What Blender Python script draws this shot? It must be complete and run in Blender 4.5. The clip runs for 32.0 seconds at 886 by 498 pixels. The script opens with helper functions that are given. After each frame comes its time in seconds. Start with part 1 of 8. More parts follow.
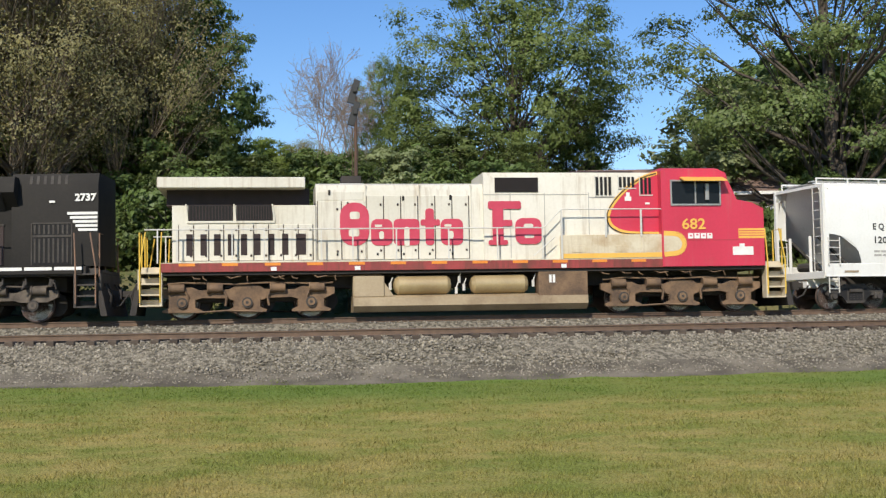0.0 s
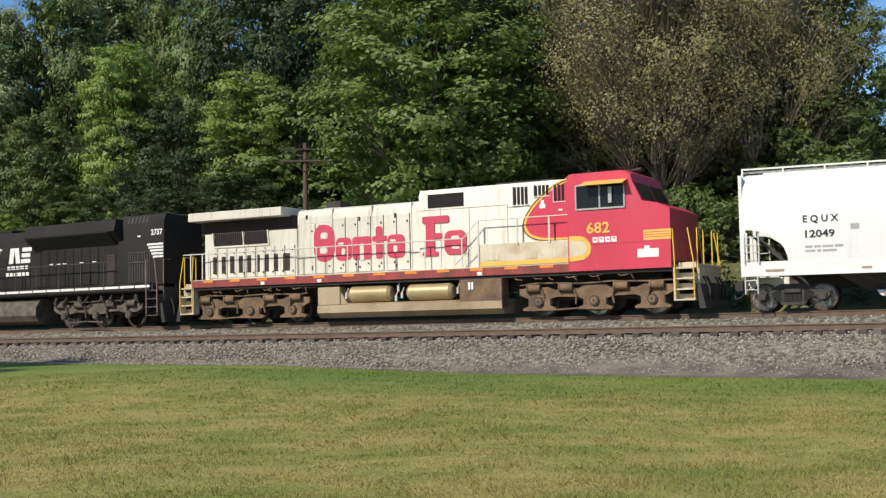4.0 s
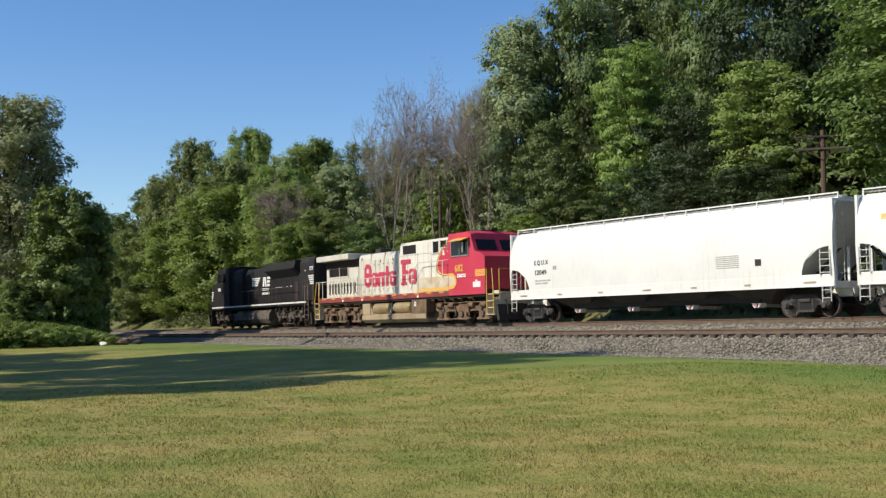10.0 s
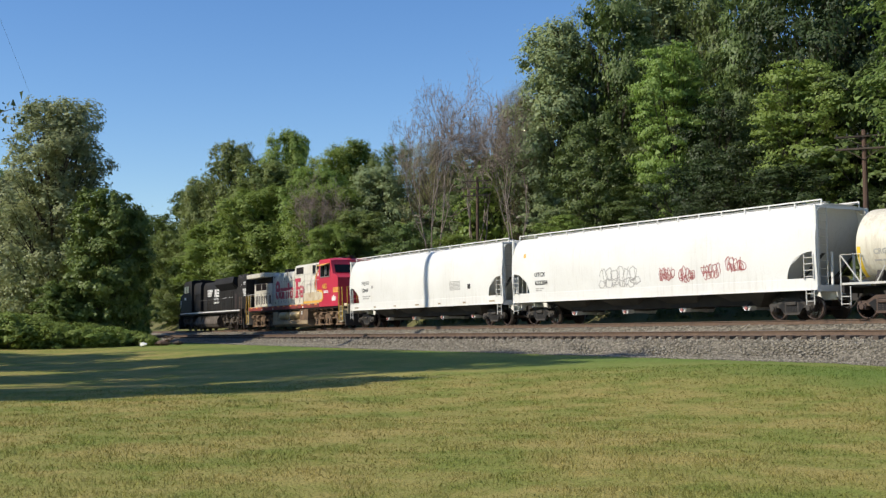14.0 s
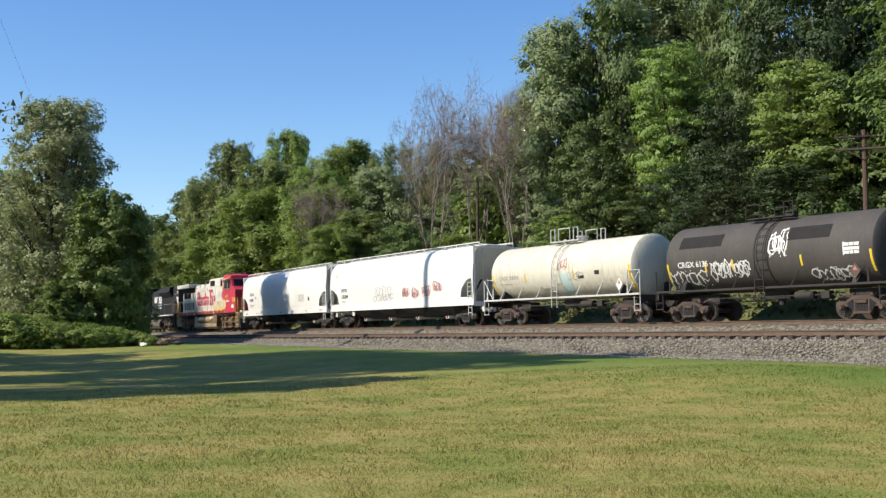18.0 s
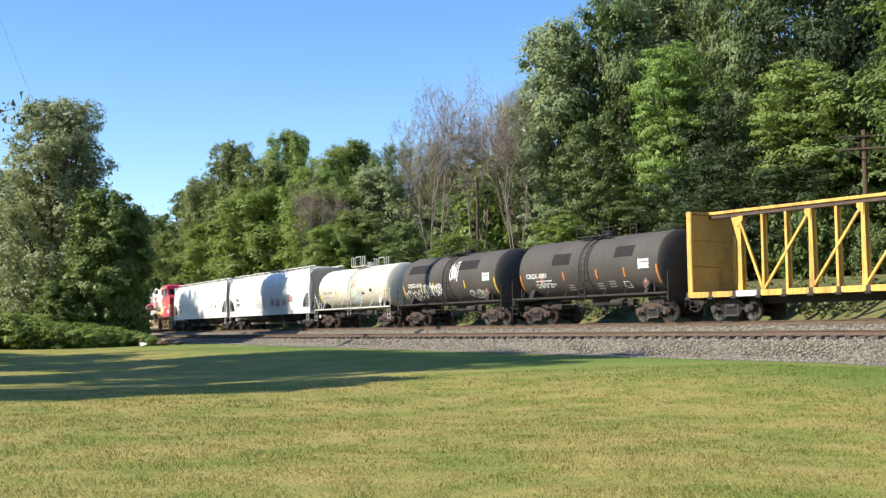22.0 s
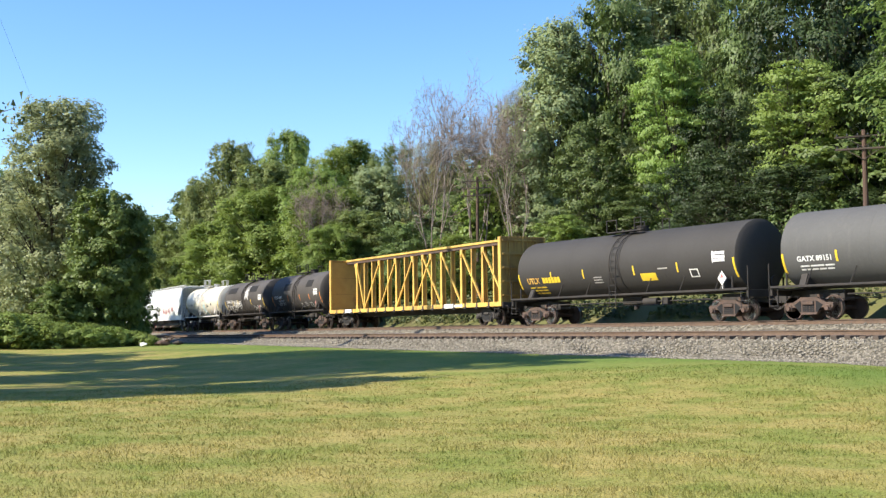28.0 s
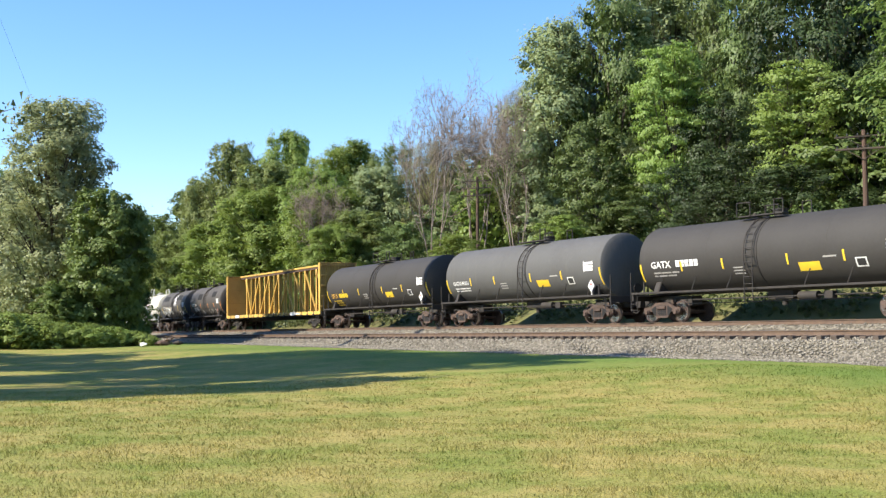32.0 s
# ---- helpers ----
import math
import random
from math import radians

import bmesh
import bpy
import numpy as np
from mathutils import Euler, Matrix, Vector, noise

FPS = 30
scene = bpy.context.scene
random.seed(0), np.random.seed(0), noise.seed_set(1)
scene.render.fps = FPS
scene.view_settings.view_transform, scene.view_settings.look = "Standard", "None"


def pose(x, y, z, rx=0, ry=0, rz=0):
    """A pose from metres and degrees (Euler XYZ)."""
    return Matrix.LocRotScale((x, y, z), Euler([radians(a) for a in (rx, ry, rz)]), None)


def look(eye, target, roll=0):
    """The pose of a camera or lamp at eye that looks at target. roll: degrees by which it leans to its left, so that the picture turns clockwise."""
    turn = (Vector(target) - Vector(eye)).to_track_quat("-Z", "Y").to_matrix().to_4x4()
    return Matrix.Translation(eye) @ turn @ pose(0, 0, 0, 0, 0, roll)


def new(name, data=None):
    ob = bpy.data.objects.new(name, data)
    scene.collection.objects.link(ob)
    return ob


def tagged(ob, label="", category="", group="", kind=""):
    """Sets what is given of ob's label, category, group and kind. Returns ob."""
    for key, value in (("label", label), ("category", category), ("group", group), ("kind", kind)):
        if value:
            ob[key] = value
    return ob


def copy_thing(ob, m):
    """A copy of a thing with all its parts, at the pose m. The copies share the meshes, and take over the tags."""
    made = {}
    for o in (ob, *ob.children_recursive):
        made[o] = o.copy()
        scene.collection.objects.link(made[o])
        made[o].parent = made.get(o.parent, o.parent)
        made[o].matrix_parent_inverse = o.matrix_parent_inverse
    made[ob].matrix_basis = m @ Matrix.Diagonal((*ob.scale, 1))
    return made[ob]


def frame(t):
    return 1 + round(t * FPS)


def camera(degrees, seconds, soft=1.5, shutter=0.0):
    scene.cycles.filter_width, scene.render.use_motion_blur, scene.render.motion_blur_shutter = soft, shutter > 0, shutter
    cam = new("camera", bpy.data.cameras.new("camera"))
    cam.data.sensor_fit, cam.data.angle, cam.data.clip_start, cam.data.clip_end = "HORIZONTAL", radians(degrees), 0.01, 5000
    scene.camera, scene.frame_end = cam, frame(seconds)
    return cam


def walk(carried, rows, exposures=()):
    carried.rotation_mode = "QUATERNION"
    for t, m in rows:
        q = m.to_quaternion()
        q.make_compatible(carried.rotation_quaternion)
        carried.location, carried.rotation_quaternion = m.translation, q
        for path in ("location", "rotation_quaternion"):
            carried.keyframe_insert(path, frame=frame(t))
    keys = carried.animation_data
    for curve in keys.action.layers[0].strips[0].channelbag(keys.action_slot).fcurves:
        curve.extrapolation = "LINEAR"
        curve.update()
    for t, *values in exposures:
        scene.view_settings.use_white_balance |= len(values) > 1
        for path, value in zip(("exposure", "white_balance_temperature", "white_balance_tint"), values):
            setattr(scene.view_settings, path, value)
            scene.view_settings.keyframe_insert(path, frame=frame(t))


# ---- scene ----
cam = camera(40.74, 32.0, soft=1.35)
EYE = Vector((0.0, 0.0, 1.65))
# seconds, yaw to the left of +y, pitch, roll
PAN = [
    (0, -6.593, 3.518, 0.999),
    (0.5, -1.568, 3.503, 1.01),
    (1, 3.515, 3.517, 1.078),
    (1.5, 6.87, 3.477, 1.13),
    (2, 9.581, 3.577, 1.169),
    (2.5, 12.888, 3.575, 1.188),
    (4.5, 25.588, 3.687, 1.217),
    (5, 27.148, 3.673, 1.27),
    (5.5, 30.644, 3.694, 1.275),
    (6, 33.485, 3.695, 1.223),
    (6.5, 36.55, 3.733, 1.141),
    (7, 38.926, 3.745, 1.091),
    (7.5, 41.096, 3.766, 1.019),
    (8, 42.545, 3.779, 1.001),
    (8.5, 44.066, 3.77, 0.959),
    (9, 45.085, 3.766, 0.87),
    (9.5, 46.375, 3.78, 0.824),
    (10, 47.858, 3.799, 0.76),
    (10.5, 49.116, 3.786, 0.683),
    (11, 49.716, 3.8, 0.664),
    (11.5, 49.771, 3.862, 0.687),
    (12.0, 49.653, 3.882, 0.686),
    (32.0, 49.653, 3.882, 0.686),
]


def cam_pose(yaw, pitch, roll):
    return Matrix.Translation(EYE) @ pose(0, 0, 0, 0, 0, yaw) @ pose(0, 0, 0, 90 + pitch) @ pose(0, 0, 0, 0, 0, -roll)


walk(cam, [(t, cam_pose(a, b, c)) for t, a, b, c in PAN],
     [(0, 0.05), (6, 0.08), (12, 0.06), (14, 0.06), (17, 0.18), (19, 0.40), (22, 0.68), (24, 0.76), (30, 0.9), (32, 0.92)])

# train's run: seconds, metres along the curve of the second engine's rear end
RUN = [(0, -4.46), (2, -16.29), (5, -34.04), (8, -51.54), (11, -68.66), (14, -85.89), (17, -103.26), (20, -120.99), (23, -138.76), (25.5, -153.98), (28, -169.29), (30, -181.6), (32, -193.82)]

# ---- world, sun ----
SUN_TO = Vector((-0.40, -0.92, 0.80)).normalized()
world = bpy.data.worlds.new("sky")
scene.world = world
world.use_nodes = True
wn = world.node_tree.nodes
sky = wn.new("ShaderNodeTexSky")
sky.sky_type = "NISHITA"
sky.sun_disc = False
sky.sun_elevation = math.asin(SUN_TO.z)
sky.sun_rotation = math.atan2(SUN_TO.x, SUN_TO.y)
sky.air_density, sky.dust_density, sky.ozone_density = 1.0, 0.2, 3.0
wn["Background"].inputs["Strength"].default_value = 0.142
deep = wn.new("ShaderNodeHueSaturation")
deep.inputs["Hue"].default_value, deep.inputs["Saturation"].default_value = 0.508, 1.23
world.node_tree.links.new(sky.outputs[0], deep.inputs["Color"])
world.node_tree.links.new(deep.outputs[0], wn["Background"].inputs["Color"])
sun = new("sun", bpy.data.lights.new("sun", "SUN"))
sun.data.energy, sun.data.angle, sun.data.color = 4.75, radians(0.53), (1.0, 0.93, 0.80)
sun.matrix_world = look(SUN_TO * 200, (0, 0, 0))

# ---- the curve of the line ----
KNOTS = [(-200, -1.03), (-140, -0.9), (-100, 1.8), (-80, -0.8), (-60, 3.0), (-40, 2.45), (-20, 4.03), (20, 6.83), (60, 8.23), (90, 8.23)]
LINE_S = np.arange(-420, 181, 1.0)
_k = np.interp(LINE_S, [a for a, b in KNOTS], [b for a, b in KNOTS]) / 1000
_k = np.where((LINE_S < -220) | (LINE_S > 90), 0, _k)
_i0 = 420
LINE_H = np.concatenate([[0], np.cumsum((_k[1:] + _k[:-1]) / 2)])
LINE_H -= LINE_H[_i0]
_c, _s = np.cos(LINE_H), np.sin(LINE_H)
LINE_X = np.concatenate([[0], np.cumsum((_c[1:] + _c[:-1]) / 2)])
LINE_X -= LINE_X[_i0]
LINE_Y = np.concatenate([[0], np.cumsum((_s[1:] + _s[:-1]) / 2)])
LINE_Y += 39.5 - LINE_Y[_i0]
RAIL_Z = 1.87   # rail head of the far track
NEAR_Z = 1.49   # rail head of the near track
NEAR_O = 4.25   # its offset towards the lawn


def line_at(s, off=0.0):
    """x, y, heading at s metres along the line, off metres to the lawn's side."""
    h = float(np.interp(s, LINE_S, LINE_H))
    return (float(np.interp(s, LINE_S, LINE_X)) + off * math.sin(h), float(np.interp(s, LINE_S, LINE_Y)) - off * math.cos(h), h)


def line_y(x):
    """y and heading of the line over x (arrays)."""
    lo, hi = x < LINE_X[0], x > LINE_X[-1]
    y = np.interp(x, LINE_X, LINE_Y)
    h = np.interp(x, LINE_X, LINE_H)
    y = np.where(lo, LINE_Y[0] + (x - LINE_X[0]) * math.tan(LINE_H[0]), y)
    y = np.where(hi, LINE_Y[-1] + (x - LINE_X[-1]) * math.tan(LINE_H[-1]), y)
    return y, h


def smooth(a, b, x):
    t = np.clip((x - a) / (b - a), 0, 1)
    return t * t * (3 - 2 * t)


PROFILE = [(-900, 70), (-320, 46), (-180, 26), (-100, 15), (-60, 9.5), (-30, 6.0), (-16, 4.5), (-10, 3.9), (-6.5, 3.35), (-4.5, 2.8), (-3.2, 2.05), (-2.5, 1.70), (-2.0, 1.685),
           (1.6, 1.69), (1.85, 1.62), (2.45, 1.26), (5.25, 1.26), (5.5, 1.17), (5.8, 1.12), (7.15, 0.47), (8.5, 0.10), (9.6, 0.0), (40, 0.0), (900, -1.0)]


def ground_z(x, y):
    """Height of the ground (arrays)."""
    x, y = np.asarray(x, float), np.asarray(y, float)
    ty, h = line_y(x)
    o = (ty - y) * np.cos(h)
    z = np.interp(o, [a for a, b in PROFILE], [b for a, b in PROFILE])
    near = smooth(26, 10, o)
    edge = np.interp(x, [-88, -60, -40, -20, -13, 0, 10], [0.95, 0.80, 0.67, 0.50, 0.27, 0.08, 0.10])
    z = np.where(o > 5.8, np.maximum(z, edge * near + 0.95 * smooth(-36, -88, x) * (1 - near)), z)
    z = z + smooth(9, 24, o) * 5.0 * smooth(-80, -118, x)
    z = z + smooth(9.5, 12, o) * 0.05 * np.sin(x * 0.31 + 1) * np.sin(y * 0.27)
    return z


def gz(x, y):
    return float(ground_z(np.array([x]), np.array([y]))[0])


# ---- geometry helpers ----
class Geo:
    """Collects faces of one part."""

    def __init__(self):
        self.v, self.f, self.m, self.cuts = [], [], [], []

    def cut(self):
        """What follows is a piece of its own."""
        self.cuts.append((len(self.v), len(self.f)))
        return self

    def add(self, pts, faces, mi=0):
        n = len(self.v)
        self.v += [tuple(p) for p in pts]
        self.f += [tuple(n + i for i in q) for q in faces]
        self.m += [mi] * len(faces)
        return self

    def convex(self, pts, faces, mi=0):
        c = [sum(p[i] for p in pts) / len(pts) for i in range(3)]
        out = []
        for q in faces:
            a, b, d = (Vector(pts[q[i]]) for i in (0, 1, 2))
            nrm = (b - a).cross(d - a)
            mid = sum((Vector(pts[i]) for i in q), Vector()) / len(q)
            out.append(q if nrm.dot(mid - Vector(c)) >= 0 else q[::-1])
        return self.add(pts, out, mi)

    def box(self, x0, x1, y0, y1, z0, z1, c=0.0, mi=0):
        x0, x1, y0, y1, z0, z1 = min(x0, x1), max(x0, x1), min(y0, y1), max(y0, y1), min(z0, z1), max(z0, z1)
        c = min(c, (x1 - x0) * 0.45, (y1 - y0) * 0.45, (z1 - z0) * 0.45)
        lo, hi = (x0, y0, z0), (x1, y1, z1)
        if c <= 0:
            pts = [tuple((lo, hi)[(k >> a) & 1][a] for a in range(3)) for k in range(8)]
            return self.convex(pts, [(0, 1, 3, 2), (4, 5, 7, 6), (0, 1, 5, 4), (2, 3, 7, 6), (0, 2, 6, 4), (1, 3, 7, 5)], mi)
        pts = []
        for k in range(8):
            for a in range(3):
                p = []
                for b in range(3):
                    e = (lo, hi)[(k >> b) & 1][b]
                    p.append(e if b == a else e + (c if not (k >> b) & 1 else -c))
                pts.append(tuple(p))
        faces = []
        for a in range(3):
            b, d = (a + 1) % 3, (a + 2) % 3
            for s in (0, 1):
                k = [s << a | i << b | j << d for i, j in ((0, 0), (1, 0), (1, 1), (0, 1))]
                faces.append(tuple(3 * i + a for i in k))
            for i in (0, 1):
                for j in (0, 1):
                    k0, k1 = i << a | j << b, i << a | j << b | 1 << d
                    faces.append((3 * k0 + a, 3 * k1 + a, 3 * k1 + b, 3 * k0 + b))
        faces += [(3 * k, 3 * k + 1, 3 * k + 2) for k in range(8)]
        return self.convex(pts, faces, mi)

    def cyl(self, p, q, r, n=12, r2=None, caps=True, mi=0):
        p, q = Vector(p), Vector(q)
        r2 = r if r2 is None else r2
        w = (q - p).normalized()
        u = w.orthogonal().normalized()
        t = w.cross(u)
        pts = [p + (u * math.cos(6.28318 * i / n) + t * math.sin(6.28318 * i / n)) * r for i in range(n)]
        pts += [q + (u * math.cos(6.28318 * i / n) + t * math.sin(6.28318 * i / n)) * r2 for i in range(n)]
        fs = [(i, (i + 1) % n, n + (i + 1) % n, n + i) for i in range(n)]
        if caps:
            fs += [tuple(range(n))[::-1], tuple(range(n, 2 * n))]
        return self.add(pts, fs, mi)

    def tube(self, path, r, n=6, mi=0):
        P = [Vector(p) for p in path]
        rings, u = [], None
        for k, p in enumerate(P):
            w = (P[min(k + 1, len(P) - 1)] - P[max(k - 1, 0)]).normalized()
            u = w.orthogonal().normalized() if u is None else (u - w * u.dot(w)).normalized()
            t = w.cross(u)
            rings.append([p + (u * math.cos(6.28318 * i / n) + t * math.sin(6.28318 * i / n)) * r for i in range(n)])
        return self.loft(rings, mi=mi)

    def prism(self, poly, y0, y1, mi=0):
        """A polygon in x, z, swept from y0 to y1."""
        n = len(poly)
        area = sum(poly[i][0] * poly[(i + 1) % n][1] - poly[(i + 1) % n][0] * poly[i][1] for i in range(n))
        if area < 0:
            poly = poly[::-1]
        pts = [(x, y0, z) for x, z in poly] + [(x, y1, z) for x, z in poly]
        fs = [tuple(range(n)), tuple(range(2 * n - 1, n - 1, -1))] + [(i, n + i, n + (i + 1) % n, (i + 1) % n) for i in range(n)]
        if y0 > y1:
            fs = [q[::-1] for q in fs]
        return self.add(pts, fs, mi)

    def prism_x(self, poly, x0, x1, mi=0):
        """A polygon in y, z, swept from x0 to x1."""
        n = len(poly)
        area = sum(poly[i][0] * poly[(i + 1) % n][1] - poly[(i + 1) % n][0] * poly[i][1] for i in range(n))
        if area < 0:
            poly = poly[::-1]
        pts = [(x0, y, z) for y, z in poly] + [(x1, y, z) for y, z in poly]
        fs = [tuple(range(n))[::-1], tuple(range(n, 2 * n))] + [(i, (i + 1) % n, n + (i + 1) % n, n + i) for i in range(n)]
        return self.add(pts, fs, mi)

    def loft(self, rings, caps=True, mi=0):
        """Closed rings of equal count joined one to the next."""
        n = len(rings[0])
        pts = [p for r in rings for p in r]
        fs = []
        for k in range(len(rings) - 1):
            fs += [(k * n + i, k * n + (i + 1) % n, (k + 1) * n + (i + 1) % n, (k + 1) * n + i) for i in range(n)]
        if caps:
            fs += [tuple(range(n))[::-1], tuple(range((len(rings) - 1) * n, len(rings) * n))]
        return self.add(pts, fs, mi)


def mesh_of(name, geo, mats, flat=False):
    me = bpy.data.meshes.new(name)
    me.from_pydata(geo.v, [], geo.f)
    for m in (mats if isinstance(mats, (list, tuple)) else [mats]):
        me.materials.append(m)
    me.polygons.foreach_set("material_index", geo.m)
    if not flat:
        me.shade_smooth()
        me.set_sharp_from_angle(angle=radians(32))
    me.update()
    return me


def part(name, geo, mats, parent=None, label="", flat=False):
    ob = new(name, mesh_of(name, geo, mats, flat))
    if parent is not None:
        ob.parent = parent
    return tagged(ob, label) if label else ob


def parts(name, geo, mats, parent, label=""):
    """Each piece between cuts as an object of its own."""
    marks = [c for c in geo.cuts if c[1] < len(geo.f)] + [(len(geo.v), len(geo.f))]
    if marks[0][1] > 0:
        marks = [(0, 0)] + marks
    for (v0, f0), (v1, f1) in zip(marks, marks[1:]):
        if f1 > f0:
            g = Geo()
            g.v, g.f, g.m = geo.v[v0:v1], [tuple(i - v0 for i in q) for q in geo.f[f0:f1]], geo.m[f0:f1]
            part(name, g, mats, parent, label)


def fast_mesh(name, verts, faces, mats, smooth_it=False):
    verts, faces = np.asarray(verts, np.float32), np.asarray(faces, np.int32)
    me = bpy.data.meshes.new(name)
    n, k = faces.shape
    me.vertices.add(len(verts))
    me.vertices.foreach_set("co", verts.ravel())
    me.loops.add(n * k)
    me.loops.foreach_set("vertex_index", faces.ravel())
    me.polygons.add(n)
    me.polygons.foreach_set("loop_start", np.arange(0, n * k, k, dtype=np.int32))
    for m in (mats if isinstance(mats, (list, tuple)) else [mats]):
        me.materials.append(m)
    if smooth_it:
        me.polygons.foreach_set("use_smooth", np.ones(n, bool))
    me.update(calc_edges=True)
    return me


# ---- materials ----
def material(name, a, b=None, rough=0.7, metal=0.0, scale=3.0, fine=40.0, bump=0.15, dist=0.01, amount=0.5, vary=0.0, grime=None, grime_at=0.55, spec=0.5, island=False, stretch=(1, 1, 1), runs=None, runs_at=0.55, runs_max=0.75):
    """Two tones mixed by coarse and fine noise, with relief; grime: a third tone in patches; runs: a tone in thin downward streaks."""
    m = bpy.data.materials.new(name)
    m.use_nodes = True
    nt = m.node_tree
    nd, ln = nt.nodes, nt.links
    bs = nd["Principled BSDF"]
    bs.inputs["Roughness"].default_value, bs.inputs["Metallic"].default_value = rough, metal
    bs.inputs["Specular IOR Level"].default_value = spec
    b = b or tuple(c * 0.75 for c in a)
    tc = nd.new("ShaderNodeTexCoord")
    mp = nd.new("ShaderNodeMapping")
    mp.inputs["Scale"].default_value = stretch
    ln.new(tc.outputs["Object"], mp.inputs["Vector"])
    n1, n2 = nd.new("ShaderNodeTexNoise"), nd.new("ShaderNodeTexNoise")
    for n, s, d in ((n1, scale, 4), (n2, fine, 3)):
        n.inputs["Scale"].default_value, n.inputs["Detail"].default_value = s, d
        ln.new(mp.outputs[0], n.inputs["Vector"])
    add = nd.new("ShaderNodeMath")
    add.operation = "MULTIPLY_ADD"
    ln.new(n2.outputs[0], add.inputs[0])
    add.inputs[1].default_value = 0.45
    ln.new(n1.outputs[0], add.inputs[2])
    ramp = nd.new("ShaderNodeMapRange")
    ramp.inputs["From Min"].default_value, ramp.inputs["From Max"].default_value = 0.72 - amount * 0.5, 0.72 + amount * 0.5
    ln.new(add.outputs[0], ramp.inputs["Value"])
    mix = nd.new("ShaderNodeMix")
    mix.data_type = "RGBA"
    mix.inputs[6].default_value, mix.inputs[7].default_value = (*a, 1), (*b, 1)
    ln.new(ramp.outputs[0], mix.inputs[0])
    col = mix.outputs[2]
    if grime:
        n3 = nd.new("ShaderNodeTexNoise")
        n3.inputs["Scale"].default_value, n3.inputs["Detail"].default_value, n3.inputs["Roughness"].default_value = scale * 0.6, 8, 0.65
        ln.new(mp.outputs[0], n3.inputs["Vector"])
        r3 = nd.new("ShaderNodeMapRange")
        r3.inputs["From Min"].default_value, r3.inputs["From Max"].default_value, r3.inputs["To Max"].default_value = grime_at, grime_at + 0.2, 0.8
        ln.new(n3.outputs[0], r3.inputs["Value"])
        m3 = nd.new("ShaderNodeMix")
        m3.data_type = "RGBA"
        ln.new(r3.outputs[0], m3.inputs[0])
        ln.new(col, m3.inputs[6])
        m3.inputs[7].default_value = (*grime, 1)
        col = m3.outputs[2]
    if runs:
        m4 = nd.new("ShaderNodeMapping")
        m4.inputs["Scale"].default_value = (7.0, 7.0, 0.45)
        ln.new(tc.outputs["Object"], m4.inputs["Vector"])
        n4, n5 = nd.new("ShaderNodeTexNoise"), nd.new("ShaderNodeTexNoise")
        n4.inputs["Scale"].default_value, n4.inputs["Detail"].default_value, n4.inputs["Roughness"].default_value = 1.0, 6, 0.65
        n5.inputs["Scale"].default_value, n5.inputs["Detail"].default_value = 0.45, 3
        ln.new(m4.outputs[0], n4.inputs["Vector"])
        ln.new(tc.outputs["Object"], n5.inputs["Vector"])
        s4 = nd.new("ShaderNodeMath")
        s4.operation = "MULTIPLY_ADD"
        s4.inputs[1].default_value = 0.5
        ln.new(n5.outputs[0], s4.inputs[0])
        ln.new(n4.outputs[0], s4.inputs[2])
        r5 = nd.new("ShaderNodeMapRange")
        r5.inputs["From Min"].default_value, r5.inputs["From Max"].default_value, r5.inputs["To Max"].default_value = runs_at + 0.22, runs_at + 0.5, runs_max
        ln.new(s4.outputs[0], r5.inputs["Value"])
        m5 = nd.new("ShaderNodeMix")
        m5.data_type = "RGBA"
        ln.new(r5.outputs[0], m5.inputs[0])
        ln.new(col, m5.inputs[6])
        m5.inputs[7].default_value = (*runs, 1)
        col = m5.outputs[2]
    if vary:
        src = nd.new("ShaderNodeNewGeometry").outputs["Random Per Island"] if island else nd.new("ShaderNodeObjectInfo").outputs["Random"]
        hsv = nd.new("ShaderNodeHueSaturation")
        r4 = nd.new("ShaderNodeMapRange")
        r4.inputs["To Min"].default_value, r4.inputs["To Max"].default_value = 1 - vary, 1 + vary
        ln.new(src, r4.inputs["Value"])
        ln.new(r4.outputs[0], hsv.inputs["Value"])
        ln.new(col, hsv.inputs["Color"])
        col = hsv.outputs[0]
    ln.new(col, bs.inputs["Base Color"])
    if bump:
        bp = nd.new("ShaderNodeBump")
        bp.inputs["Strength"].default_value, bp.inputs["Distance"].default_value = bump, dist
        ln.new(add.outputs[0], bp.inputs["Height"])
        ln.new(bp.outputs[0], bs.inputs["Normal"])
    return m


